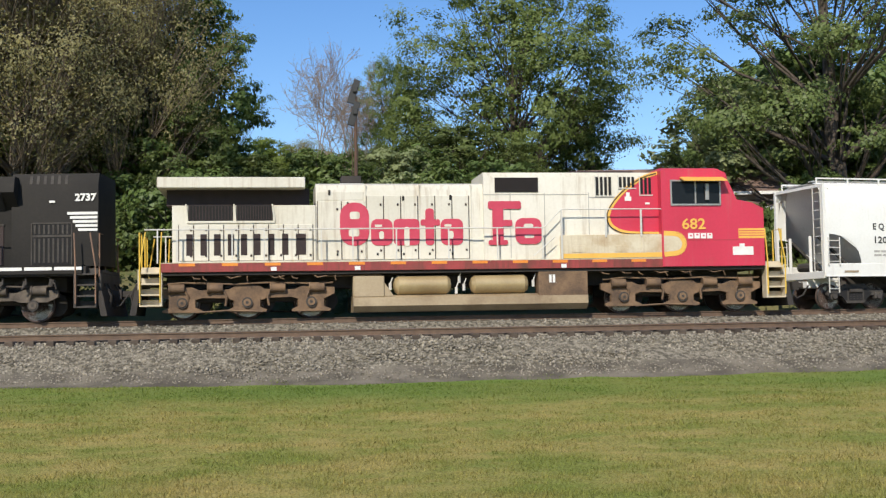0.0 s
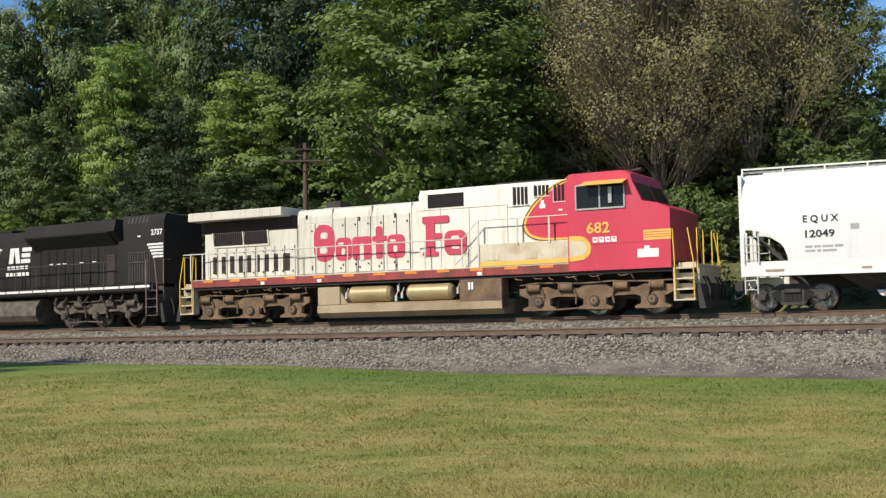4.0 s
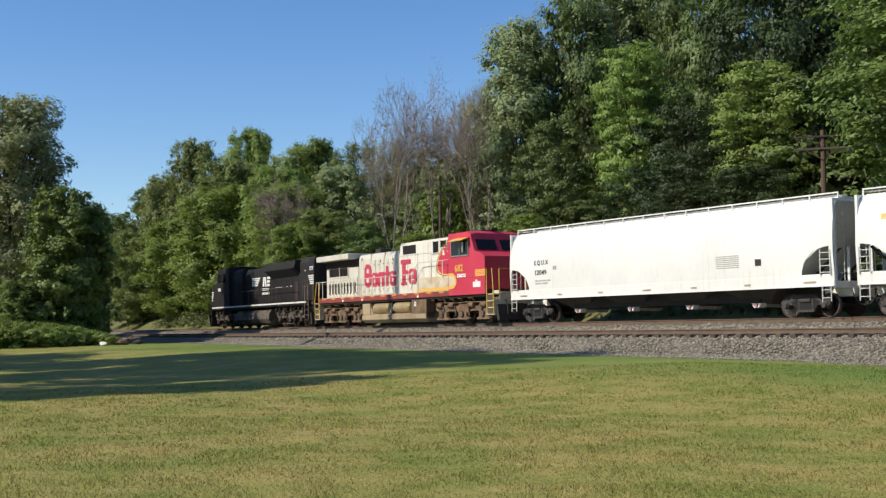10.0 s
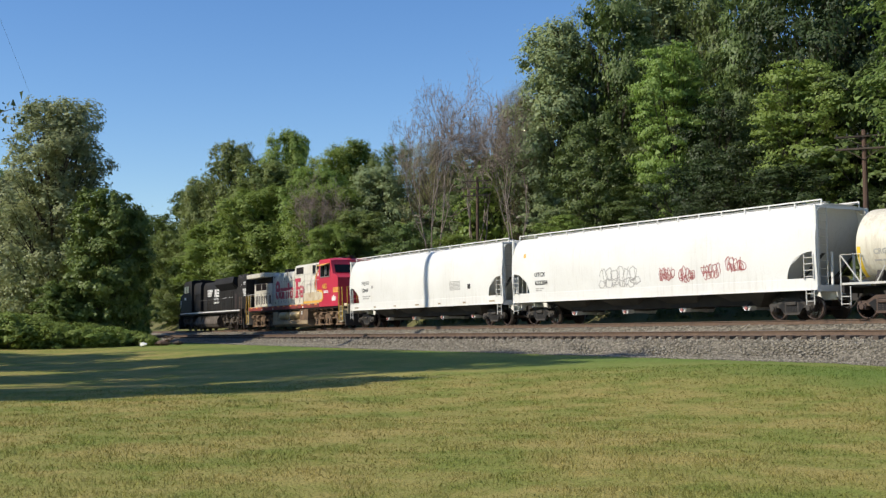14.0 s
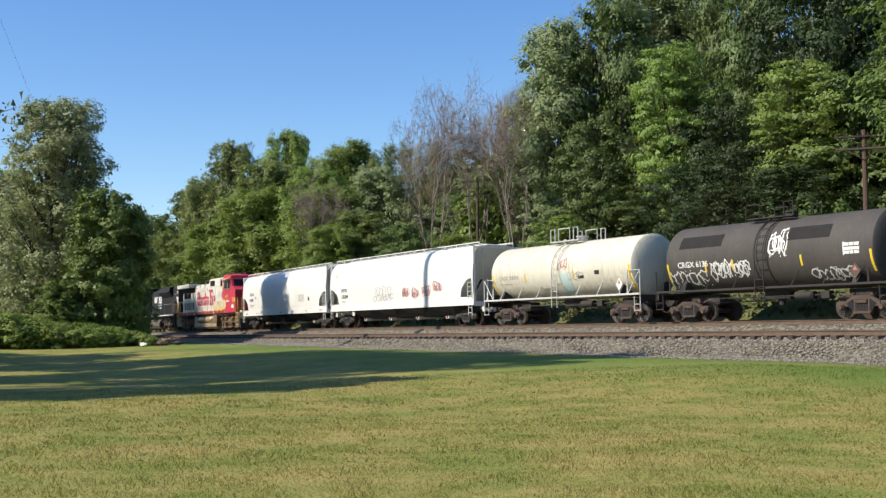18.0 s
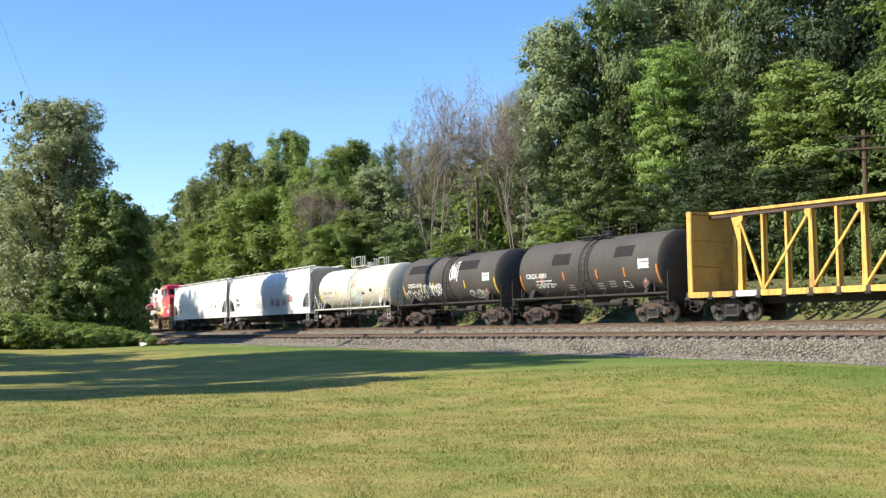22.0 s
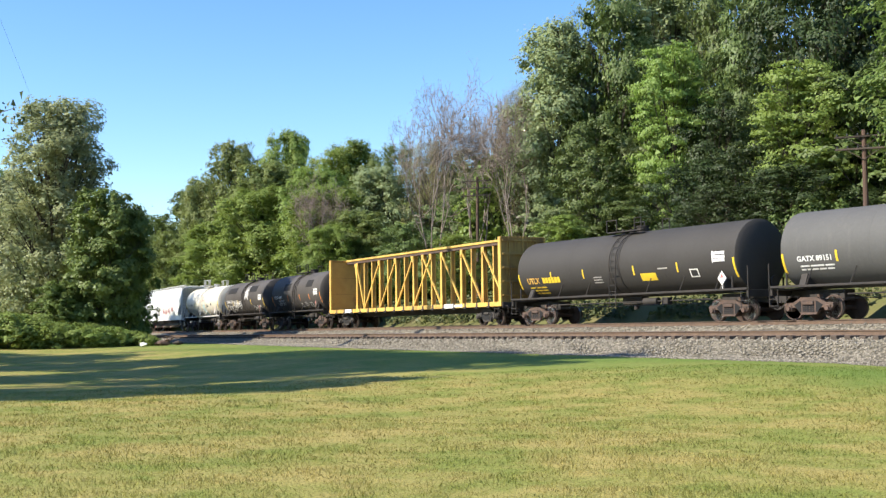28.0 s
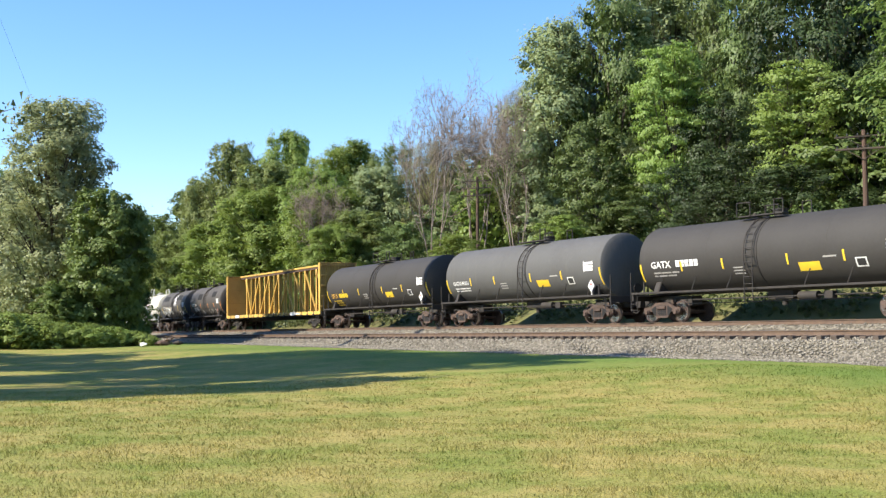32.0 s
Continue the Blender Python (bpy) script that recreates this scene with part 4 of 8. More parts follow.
M_GTANK = material("grey_tank_paint", (0.108, 0.105, 0.100), (0.088, 0.085, 0.081), rough=0.7, scale=0.5, fine=10, bump=0.03, grime=(0.135, 0.128, 0.118), grime_at=0.6, spec=0.3, runs=(0.13, 0.122, 0.112), runs_at=0.55, runs_max=0.6)
M_CREAM = material("cream_tank_paint", (0.72, 0.68, 0.56), (0.62, 0.57, 0.45), rough=0.5, scale=0.6, fine=12, bump=0.04, grime=(0.45, 0.38, 0.27), grime_at=0.6, runs=(0.36, 0.27, 0.17), runs_at=0.52, runs_max=0.7)
M_YELLOW = material("yellow_car_paint", (0.76, 0.50, 0.11), (0.63, 0.38, 0.08), rough=0.65, scale=0.9, fine=16, bump=0.05, grime=(0.24, 0.115, 0.045), grime_at=0.54, runs=(0.20, 0.09, 0.035), runs_at=0.52, runs_max=0.8)
M_OCHRE = material("dull_yellow_paint", (0.52, 0.33, 0.085), (0.40, 0.235, 0.06), rough=0.7, scale=1.2, fine=16, bump=0.1, grime=(0.20, 0.10, 0.04), grime_at=0.55)
M_BROWNY = material("worn_ochre_board", (0.46, 0.29, 0.075), (0.34, 0.20, 0.05), rough=0.75, scale=1.2, fine=16, bump=0.15, grime=(0.12, 0.07, 0.03), grime_at=0.55, runs=(0.13, 0.06, 0.028), runs_at=0.46, runs_max=0.85)
M_SILVER = material("faded_silver_cream", (0.68, 0.645, 0.555), (0.57, 0.53, 0.435), rough=0.5, scale=0.7, fine=13, bump=0.05, grime=(0.46, 0.37, 0.26), grime_at=0.62, runs=(0.30, 0.21, 0.125), runs_at=0.56, runs_max=0.7)
M_RED = material("faded_warbonnet_red", (0.58, 0.038, 0.078), (0.48, 0.03, 0.06), rough=0.42, scale=0.6, fine=14, bump=0.03, grime=(0.36, 0.06, 0.05), grime_at=0.62, runs=(0.40, 0.13, 0.12), runs_at=0.54, runs_max=0.6)
M_SILLRED = material("dirty_sill_red", (0.35, 0.050, 0.048), (0.20, 0.04, 0.035), rough=0.7, scale=1.5, fine=18, bump=0.1, grime=(0.10, 0.045, 0.03), grime_at=0.5, runs=(0.09, 0.04, 0.025), runs_at=0.5, runs_max=0.8)
M_STRIPE = material("stripe_yellow", (0.80, 0.47, 0.09), (0.70, 0.38, 0.07), rough=0.5, scale=2, fine=20, bump=0.02)
M_ORANGE = material("reflector_orange", (0.75, 0.26, 0.03), (0.66, 0.20, 0.03), rough=0.5, bump=0)
M_BRIGHTY = material("reflector_yellow", (0.85, 0.60, 0.04), (0.78, 0.50, 0.04), rough=0.45, bump=0)
M_BLACK = material("engine_black", (0.016, 0.0145, 0.013), (0.026, 0.023, 0.020), rough=0.7, scale=0.7, fine=12, bump=0.03, grime=(0.045, 0.038, 0.031), grime_at=0.56, spec=0.2)
M_DARK = material("dark_opening", (0.008, 0.008, 0.009), (0.014, 0.013, 0.013), rough=0.9, bump=0)
M_LOUVRE = material("brown_louvre", (0.044, 0.027, 0.025), (0.030, 0.019, 0.018), rough=0.8, scale=4, fine=60, bump=0.3)
M_LETTER = material("white_lettering", (0.78, 0.77, 0.74), (0.68, 0.66, 0.62), rough=0.6, scale=4, fine=30, bump=0)
M_INK = material("black_lettering", (0.035, 0.033, 0.032), rough=0.6, bump=0)
M_FADE = material("faded_bars", (0.42, 0.40, 0.37), (0.33, 0.31, 0.28), rough=0.7, bump=0)
M_MARKRED = material("letter_red", (0.55, 0.055, 0.10), (0.47, 0.04, 0.075), rough=0.5, scale=3, fine=20, bump=0)
M_TANBAR = material("tan_tank_side", (0.42, 0.33, 0.21), (0.30, 0.22, 0.13), rough=0.55, scale=1.0, fine=14, bump=0.06, grime=(0.17, 0.11, 0.065), grime_at=0.52)
M_GOLD = material("dusty_air_reservoir", (0.55, 0.42, 0.22), (0.40, 0.29, 0.15), rough=0.35, metal=0.35, scale=1.2, fine=16, bump=0.05)
M_RAILW = material("pale_handrail", (0.62, 0.60, 0.55), (0.5, 0.48, 0.43), rough=0.5, bump=0)
M_RAILY = material("yellow_handrail", (0.72, 0.47, 0.06), (0.6, 0.38, 0.05), rough=0.5, bump=0)
M_GLASS = material("dark_cab_glass", (0.012, 0.014, 0.016), rough=0.12, bump=0, spec=0.18)
M_PANE = material("cab_window_frame", (0.45, 0.43, 0.40), rough=0.4, metal=0.5, bump=0)
M_PINK = material("red_oxide_gate", (0.48, 0.20, 0.18), (0.36, 0.13, 0.12), rough=0.7, bump=0.1)
M_SCRAWL = material("red_scrawl", (0.42, 0.10, 0.10), (0.34, 0.12, 0.11), rough=0.7, bump=0)
M_GREYS = material("grey_scrawl", (0.40, 0.38, 0.36), (0.5, 0.48, 0.45), rough=0.7, bump=0)
M_BLUE = material("pale_blue_smear", (0.45, 0.62, 0.62), (0.55, 0.62, 0.56), rough=0.7, bump=0)
M_PATCH = material("patched_black_paint", (0.026, 0.024, 0.022), rough=0.75, spec=0.2, bump=0)
M_GRAB = material("rusty_worn_handrail", (0.30, 0.17, 0.10), (0.17, 0.11, 0.08), rough=0.7, scale=3, fine=25, bump=0.1)
M_STEPW = material("dusty_step", (0.60, 0.52, 0.38), (0.45, 0.37, 0.25), rough=0.7, scale=3, fine=25, bump=0.1)

M_STAINED = material("stained_silver_cream", (0.64, 0.57, 0.43), (0.52, 0.42, 0.27), rough=0.55, scale=1.2, fine=13, bump=0.05, grime=(0.36, 0.22, 0.10), grime_at=0.50, runs=(0.26, 0.14, 0.065), runs_at=0.56, runs_max=0.5)
CARS, WHEELS = [], []


def car_root(name, label, category, s0, s1, bogie, group=""):
    root = tagged(new(name), label, category, group)
    CARS.append((root, (s0 + s1) / 2, bogie))
    return root


def patch(g, *args):
    """A marking of its own."""
    g.cut()
    patch_on(g, *args)


def patch_on(g, x0, x1, z0, z1, surf, proud=0.008, nz=5, mi=0, slant=0.0):
    """A thin raised patch that follows a side y = surf(z)."""
    pts, fs = [], []
    for k in range(nz + 1):
        z = z0 + (z1 - z0) * k / nz
        dx = slant * k / nz
        pts += [(x0 + dx, surf(z) - proud, z), (x1 + dx, surf(z) - proud, z)]
    for k in range(nz):
        fs.append((2 * k, 2 * k + 1, 2 * k + 3, 2 * k + 2))
    n = len(pts)
    pts += [(x, y + proud * 0.9, z) for x, y, z in pts]
    fs += [(0, n, n + 1, 1), (n - 2, n - 1, 2 * n - 1, 2 * n - 2)]
    for k in range(nz):
        fs += [(2 * k, 2 * k + 2, n + 2 * k + 2, n + 2 * k), (2 * k + 1, n + 2 * k + 1, n + 2 * k + 3, 2 * k + 3)]
    g.add(pts, fs, mi)


def bars(g, x, z, widths, height, surf, gap=0.05, mi=0):
    """A line of plain bars for writing too small to read."""
    g.cut()
    for w in widths:
        patch_on(g, x, x + w, z, z + height, surf, 0.006, 1, mi)
        x += w + gap


def ribbon(g, pts, w, surf, proud=0.007, mi=0):
    """A painted line through x, z points on a side."""
    for (xa, za), (xb, zb) in zip(pts, pts[1:]):
        dx, dz = xb - xa, zb - za
        L = math.hypot(dx, dz) or 1
        nx, nz = -dz / L * w / 2, dx / L * w / 2
        q = [(xa - nx, za - nz), (xb - nx, zb - nz), (xb + nx, zb + nz), (xa + nx, za + nz)]
        g.add([(a, surf(b) - proud, b) for a, b in q], [(0, 1, 2, 3) if dx * 1 >= 0 or True else (3, 2, 1, 0)], mi)


def scrawl(g, x, z, w, h, seed, surf, line=0.035, loops=6, mi=0):
    rng = random.Random(seed)
    g.cut()
    for k in range(loops):
        cx, cz = x + w * (k + 0.5) / loops + rng.uniform(-0.03, 0.03), z + h * rng.uniform(0.35, 0.65)
        rx, rz = w / loops * rng.uniform(0.45, 0.75), h * rng.uniform(0.3, 0.5)
        a0, a1 = rng.uniform(-3, 0), rng.uniform(3.2, 6.5)
        n = 12
        ribbon(g, [(cx + rx * (math.cos(a0 + (a1 - a0) * i / n) + rng.uniform(-0.3, 0.3)), cz + rz * (math.sin(a0 + (a1 - a0) * i / n) + rng.uniform(-0.3, 0.3))) for i in range(n + 1)], line, surf, 0.007, mi)
        if rng.random() < 0.6:
            ribbon(g, [(cx + rng.uniform(-rx, rx), z), (cx + rng.uniform(-rx, rx), z + h)], line, surf, 0.009, mi)


def letters(text, x, z, size, surf, mat, parent, name="lettering", squeeze=1.0, proud=0.01, label="", bold=0.008):
    """Writing on the side that faces the lawn, from x, on the base line z."""
    cu = bpy.data.curves.new("text", "FONT")
    cu.body, cu.size, cu.resolution_u, cu.offset = text, size, 2, bold
    tmp = new("text", cu)
    me = bpy.data.meshes.new_from_object(tmp.evaluated_get(bpy.context.evaluated_depsgraph_get()))
    bpy.data.objects.remove(tmp)
    for v in me.vertices:
        zz = z + v.co.y
        v.co = (x + v.co.x * squeeze, surf(zz) - proud, zz)
    me.materials.clear()
    me.materials.append(mat)
    ob = new(name, me)
    ob.parent = parent
    return tagged(ob, label) if label else ob


def lathe_y(g, prof, y_sign=1, n=24, mi=0, z=0.0, x=0.0):
    """A profile of (radius, y) turned about the y axis."""
    rings = [[(x + r * math.cos(6.28318 * i / n), y * y_sign, z + r * math.sin(6.28318 * i / n)) for i in range(n)] for r, y in prof]
    if y_sign > 0:
        rings = [q[::-1] for q in rings]
    g.loft(rings, mi=mi)


MESH = {}


def wheelset_mesh(r):
    key = ("wheelset", r)
    if key not in MESH:
        g = Geo()
        for sgn in (-1, 1):
            lathe_y(g, [(0.10, 0.60), (r - 0.07, 0.655), (r + 0.025, 0.665), (r + 0.02, 0.69), (r, 0.70)], sgn, 24, 0)
            lathe_y(g, [(r, 0.70), (r - 0.004, 0.80)], sgn, 24, 1)
            lathe_y(g, [(r - 0.004, 0.80), (r - 0.055, 0.802), (r - 0.075, 0.76), (0.17, 0.735), (0.14, 0.80), (0.09, 0.81)], sgn, 24, 0)
            for k in range(3):
                a = k * 2.094
                g.box(0.11 * math.cos(a) - 0.02, 0.11 * math.cos(a) + 0.02, sgn * 0.80, sgn * 0.825, 0.11 * math.sin(a) - 0.02, 0.11 * math.sin(a) + 0.02)
        g.cyl((0, -0.95, 0), (0, 0.95, 0), 0.075, 10)
        MESH[key] = mesh_of("wheelset", g, [M_WHEEL, M_TREAD])
    return MESH[key]


def freight_truck(root, x, mat, r=0.44):
    key = ("truck", mat.name, r)
    if key not in MESH:
        fr = Geo()
        outline = [(-1.12, 0.62), (-1.02, 0.66), (-0.72, 0.66), (-0.36, 0.86), (0.36, 0.86), (0.72, 0.66), (1.02, 0.66), (1.12, 0.62), (1.12, 0.50), (0.98, 0.36), (0.86, 0.40), (0.78, 0.48), (0.56, 0.46), (0.34, 0.20), (-0.34, 0.20), (-0.56, 0.46), (-0.78, 0.48), (-0.86, 0.40), (-0.98, 0.36), (-1.12, 0.50)]
        fr.prism(outline, -0.07, 0.07)
        for sx in (-1, 1):
            fr.prism([(sx * 0.34, 0.30), (sx * 0.42, 0.30), (sx * 0.66, 0.56), (sx * 0.40, 0.72), (sx * 0.34, 0.70)], -0.078, 0.078, 1)
            fr.box(sx * 0.89 - 0.13, sx * 0.89 + 0.13, -0.13, 0.11, 0.33, 0.57, 0.03)
            fr.cyl((sx * 0.89, -0.19, 0.44), (sx * 0.89, -0.10, 0.44), 0.095, 12)
        fr.box(-0.27, 0.27, -0.082, 0.082, 0.30, 0.72, mi=1)
        for kx in (-0.2, -0.07, 0.07, 0.2):
            fr.cyl((kx, -0.02, 0.28), (kx, -0.02, 0.60), 0.058, 8)
            for hz in (0.34, 0.42, 0.50):
                fr.cyl((kx, -0.02, hz), (kx, -0.02, hz + 0.02), 0.072, 8)
        fr.box(-0.26, 0.26, -0.15, 0.1, 0.56, 0.70, 0.03)
        bo = Geo()
        bo.box(-0.22, 0.22, -0.95, 0.95, 0.60, 0.80, 0.03).box(-0.16, 0.16, -0.35, 0.35, 0.80, 0.98, 0.02)
        bo.box(-0.62, -0.56, -0.8, 0.8, 0.36, 0.42).box(0.56, 0.62, -0.8, 0.8, 0.36, 0.42)
        MESH[key] = (mesh_of("truck", bo, mat), mesh_of("side_frame", fr, [mat, M_DARK]))
    bo, fr = MESH[key]
    tk = new("truck", bo)
    tk.parent = root
    tk.location = (x, 0, 0)
    for sgn in (-1, 1):
        o = new("side_frame", fr)
        o.parent = tk
        o.matrix_basis = pose(0, sgn * 0.99, 0, 0, 0, 0 if sgn < 0 else 180)
    for ax in (-0.89, 0.89):
        o = new("wheelset", wheelset_mesh(r))
        o.parent = tk
        o.location = (ax, 0, r)
        WHEELS.append((o, ax, r))
    return tk


def coupler(root, x, sgn):
    g = Geo()
    g.box(x - sgn * 0.75, x - sgn * 0.2, -0.09, 0.09, 0.76, 0.96, 0.02)
    g.prism([(x - sgn * 0.25, 0.70), (x - sgn * 0.02, 0.70), (x + sgn * 0.02, 0.98), (x - sgn * 0.25, 1.02)], -0.16, 0.14)
    g.tube([(x - sgn * 0.5, -0.35, 0.85), (x - sgn * 0.25, -0.4, 0.5), (x - sgn * 0.05, -0.32, 0.42), (x, -0.2, 0.55)], 0.03, 6)
    part("coupler", g, M_BLACKU, root)


def ladder(g, x0, x1, y, z0, z1, n, r=0.018, mi=0):
    for x in (x0, x1):
        g.cyl((x, y, z0), (x, y, z1), r * 1.3, 6, mi=mi)
    for k in range(n):
        z = z0 + (z1 - z0) * (k + 0.5) / n
        g.cyl((x0, y, z), (x1, y, z), r, 5, mi=mi)


# ---- covered hopper cars ----
def hopper_side(z):
    """y of the near side sheet."""
    t = [(1.0, -1.50), (1.5, -1.52), (2.4, -1.57), (3.2, -1.56), (3.8, -1.47), (4.15, -1.30), (4.33, -1.0)]
    return float(np.interp(z, [a for a, b in t], [b for a, b in t]))


def hopper_car(s0, s1, variant):
    lab = ("white covered hopper car with clean smooth rounded sides", "white covered hopper car with red and grey scrawls on its side")[variant]
    root = car_root("covered_hopper_car", lab, "rail car", s0, s1, (s1 - s0) / 2 - 2.1, "covered hopper cars")
    a = (s1 - s0) / 2 - 0.42

    def e(z):
        return a - 0.08 if z >= 2.6 else a - 0.08 - (2.6 - z) * 1.5
    zs = [1.25, 1.6, 2.0, 2.4, 2.6, 3.2, 3.6, 3.95, 4.15, 4.28, 4.34]
    prof = [(hopper_side(z) + 0.02, z) for z in zs] + [(-0.5, 4.40), (0.5, 4.40)] + [(-hopper_side(z) - 0.02, z) for z in zs[::-1]]
    g = Geo()
    g.loft([[(u * (e(z) - (0.08 + 0.32 * (y / 1.55) ** 2 if abs(u) == 1 and z < 4.3 else 0)), y, z) for y, z in prof][::-1] for u in (-1, -0.6, -0.2, 0.2, 0.6, 1)])
    part("body", g, M_WHITE, root)
    for sgn in (-1, 1):
        g = Geo()
        xs = []
        for d in (0.0, 0.17, 0.171, 0.35, 0.6, 0.85, 1.05, 1.2, 1.33, 1.42, 1.43, 2.4, 4.0, 6.5):
            xs.append(-a + d)
        xs = xs + [-x for x in xs[::-1]]
        zz = [0, 0.12, 0.3, 0.5, 0.7, 0.85, 0.95, 1.0]
        pts = []
        for x in xs:
            d = a - abs(x)
            zb = 1.5
            if 0.1705 < d < 1.425:
                zb = 1.56 + 1.0 * math.sqrt(max(0, 1 - ((d - 0.17) / 1.26) ** 2))
            for q in zz:
                z = zb + (4.30 - zb) * q
                pts.append((x, sgn * -hopper_side(z), z))
        m = len(zz)
        fs = [(i * m + k, (i + 1) * m + k, (i + 1) * m + k + 1, i * m + k + 1) for i in range(len(xs) - 1) for k in range(m - 1)]
        g.add(pts, fs if sgn < 0 else [q[::-1] for q in fs])
        part("side_sheet", g, M_WHITE, root)
        g = Geo().box(-a, a, sgn * 1.44, sgn * 1.53, 1.12, 1.56, 0.015)
        g.box(-a, a, sgn * 1.40, sgn * 1.56, 1.10, 1.14, 0.008)
        part("side_sill", g, M_WHITE, root)
    # roof: hatches trough, running boards, rails on posts
    g = Geo().box(-a + 0.6, a - 0.6, -0.33, 0.33, 4.36, 4.47, 0.03)
    for k in range(9):
        x = -a + 1.2 + k * (2 * a - 2.4) / 8
        g.box(x - 0.05, x + 0.05, -0.37, 0.37, 4.40, 4.49, 0.01)
    part("hatch_cover", g, M_WHITE, root)
    for sgn in (-1, 1):
        g = Geo()
        for k in range(3):
            g.box(-a + 0.1, a - 0.1, sgn * (0.62 + k * 0.14), sgn * (0.70 + k * 0.14), 4.435, 4.46)
        part("running_board", g, M_RAILW, root)
        g = Geo()
        g.box(-a + 0.05, a - 0.05, sgn * 1.04, sgn * 1.08, 4.50, 4.55)
        n = 15
        for k in range(n + 1):
            x = -a + 0.07 + k * (2 * a - 0.14) / n
            g.box(x - 0.025, x + 0.025, sgn * 1.045, sgn * 1.085, 4.26, 4.52)
            g.box(x - 0.02, x + 0.02, sgn * 0.6, sgn * 1.06, 4.43, 4.45)
        part("roof_rail", g, M_WHITE, root)
    # ends
    for sgn in (-1, 1):
        g = Geo()
        x = sgn * (a - 0.04)
        g.box(x - 0.05, x + 0.05, -1.48, 1.48, 1.05, 1.30, 0.01)
        g.box(x - sgn * 1.3 - 0.02, x, -0.35, 0.35, 0.75, 1.1, 0.02)
        for yy in (-1.46, 1.46):
            g.box(x - 0.05, x + 0.05, yy - 0.05, yy + 0.05, 1.2, 4.3)
        g.box(x - 0.03, x + 0.03, -1.45, 1.45, 4.20, 4.30)
        part("end_frame", g, M_WHITE, root)
        g = Geo()
        for yy in (-0.62, 0.62):
            g.cut().box(x - 0.05, x + 0.05, yy - 0.03, yy + 0.03, 1.25, 2.55, 0.01)
        parts("end_post", g, M_WHITE, root)
        g = Geo()
        ladder(g, x - sgn * 0.08, x - sgn * 0.52, -1.575, 1.5, 2.45, 4)
        g.cut()
        ladder(g, x - sgn * 0.08, x - sgn * 0.46, -1.56, 0.55, 1.12, 2)
        g.cut()
        ladder(g, x - sgn * 0.08, x - sgn * 0.46, 1.56, 0.55, 2.45, 6)
        g.cut()
        for yy in (-1.35, -0.9):
            g.cyl((x + sgn * 0.03, yy, 1.2), (x + sgn * 0.03, yy, 4.25), 0.02, 5)
        for k in range(9):
            g.cyl((x + sgn * 0.03, -1.35, 1.6 + k * 0.3), (x + sgn * 0.03, -0.9, 1.6 + k * 0.3), 0.015, 5)
        parts("ladder", g, M_RAILW, root)
        g = Geo()
        g.box(x - sgn * 0.9, x - sgn * 0.15, -1.3, 1.3, 1.22, 1.27)
        g.cyl((x - sgn * 0.45, -0.2, 1.5), (x - sgn * 0.45, 0.7, 1.5), 0.16, 10)
        for yy in (-0.9, 0.9):
            g.prism([(x - sgn * 0.1, 2.5), (x - sgn * 0.2, 2.5), (x - sgn * 1.6, 1.3), (x - sgn * 1.5, 1.25)], yy - 0.05, yy + 0.05)
        part("end_platform", g, M_UNDER, root)
        coupler(root, sgn * (s1 - s0) / 2, sgn)
    part("center_sill", Geo().box(-a + 1, a - 1, -0.3, 0.3, 0.75, 1.15, 0.02), M_BLACKU, root)
    part("underside", Geo().prism([(-a + 3.3, 1.13), (a - 3.3, 1.13), (a - 4.2, 0.62), (-a + 4.2, 0.62)], -0.85, 0.85), M_BLACKU, root)
    n = 4
    for k in range(n):
        x = -a + 4.2 + k * (2 * a - 8.4) / (n - 1)
        g = Geo()
        top = [(x - 1.45, -1.3, 1.15), (x + 1.45, -1.3, 1.15), (x + 1.45, 1.3, 1.15), (x - 1.45, 1.3, 1.15)]
        low = [(x - 0.45, -0.55, 0.56), (x + 0.45, -0.55, 0.56), (x + 0.45, 0.55, 0.56), (x - 0.45, 0.55, 0.56)]
        g.convex(top + low, [(0, 1, 2, 3), (4, 5, 6, 7), (0, 1, 5, 4), (1, 2, 6, 5), (2, 3, 7, 6), (3, 0, 4, 7)])
        part("discharge_hopper", g, M_UNDER, root)
        g = Geo()
        for sgn in (-1, 1):
            g.prism([(x - 0.26, 0.60), (x + 0.26, 0.60), (x + 0.12, 0.42), (x - 0.12, 0.42)], sgn * 0.50, sgn * 0.86)
            g.cyl((x, sgn * 0.86, 0.52), (x, sgn * 0.92, 0.52), 0.075, 10, mi=1)
        g.box(x - 0.1, x + 0.1, -0.5, 0.5, 0.44, 0.58)
        part("outlet_gate", g, [M_LETTER, M_PINK], root)
    for x in (-1, 1):
        freight_truck(root, x * ((s1 - s0) / 2 - 2.1) - (0.2 if x < 0 and variant == 0 else 0), M_TRUCKG)
    # marks
    g = Geo()
    if variant == 0:
        letters("E Q U X", -a + 1.9, 2.72, 0.30, hopper_side, M_INK, root, squeeze=0.98)
        letters("12049", -a + 1.9, 2.25, 0.32, hopper_side, M_INK, root, squeeze=1.18)
        bars(g, -a + 1.95, 1.93, (0.22, 0.2, 0.3, 0.25), 0.07, hopper_side, mi=0)
        bars(g, -a + 1.95, 1.80, (0.3, 0.12, 0.4), 0.07, hopper_side, mi=0)
        bars(g, a - 3.6, 2.0, (0.3,), 0.26, hopper_side, mi=1)
        for k in range(7):
            bars(g, a - 5.6, 1.98 + k * 0.075, (1.2,), 0.035, hopper_side, mi=0)
        for k, w in enumerate((0.55, 0.3, 0.3, 0.5, 0.3, 0.3, 0.55)):
            x = -a + 0.75 + k * (2 * a - 2.1) / 6
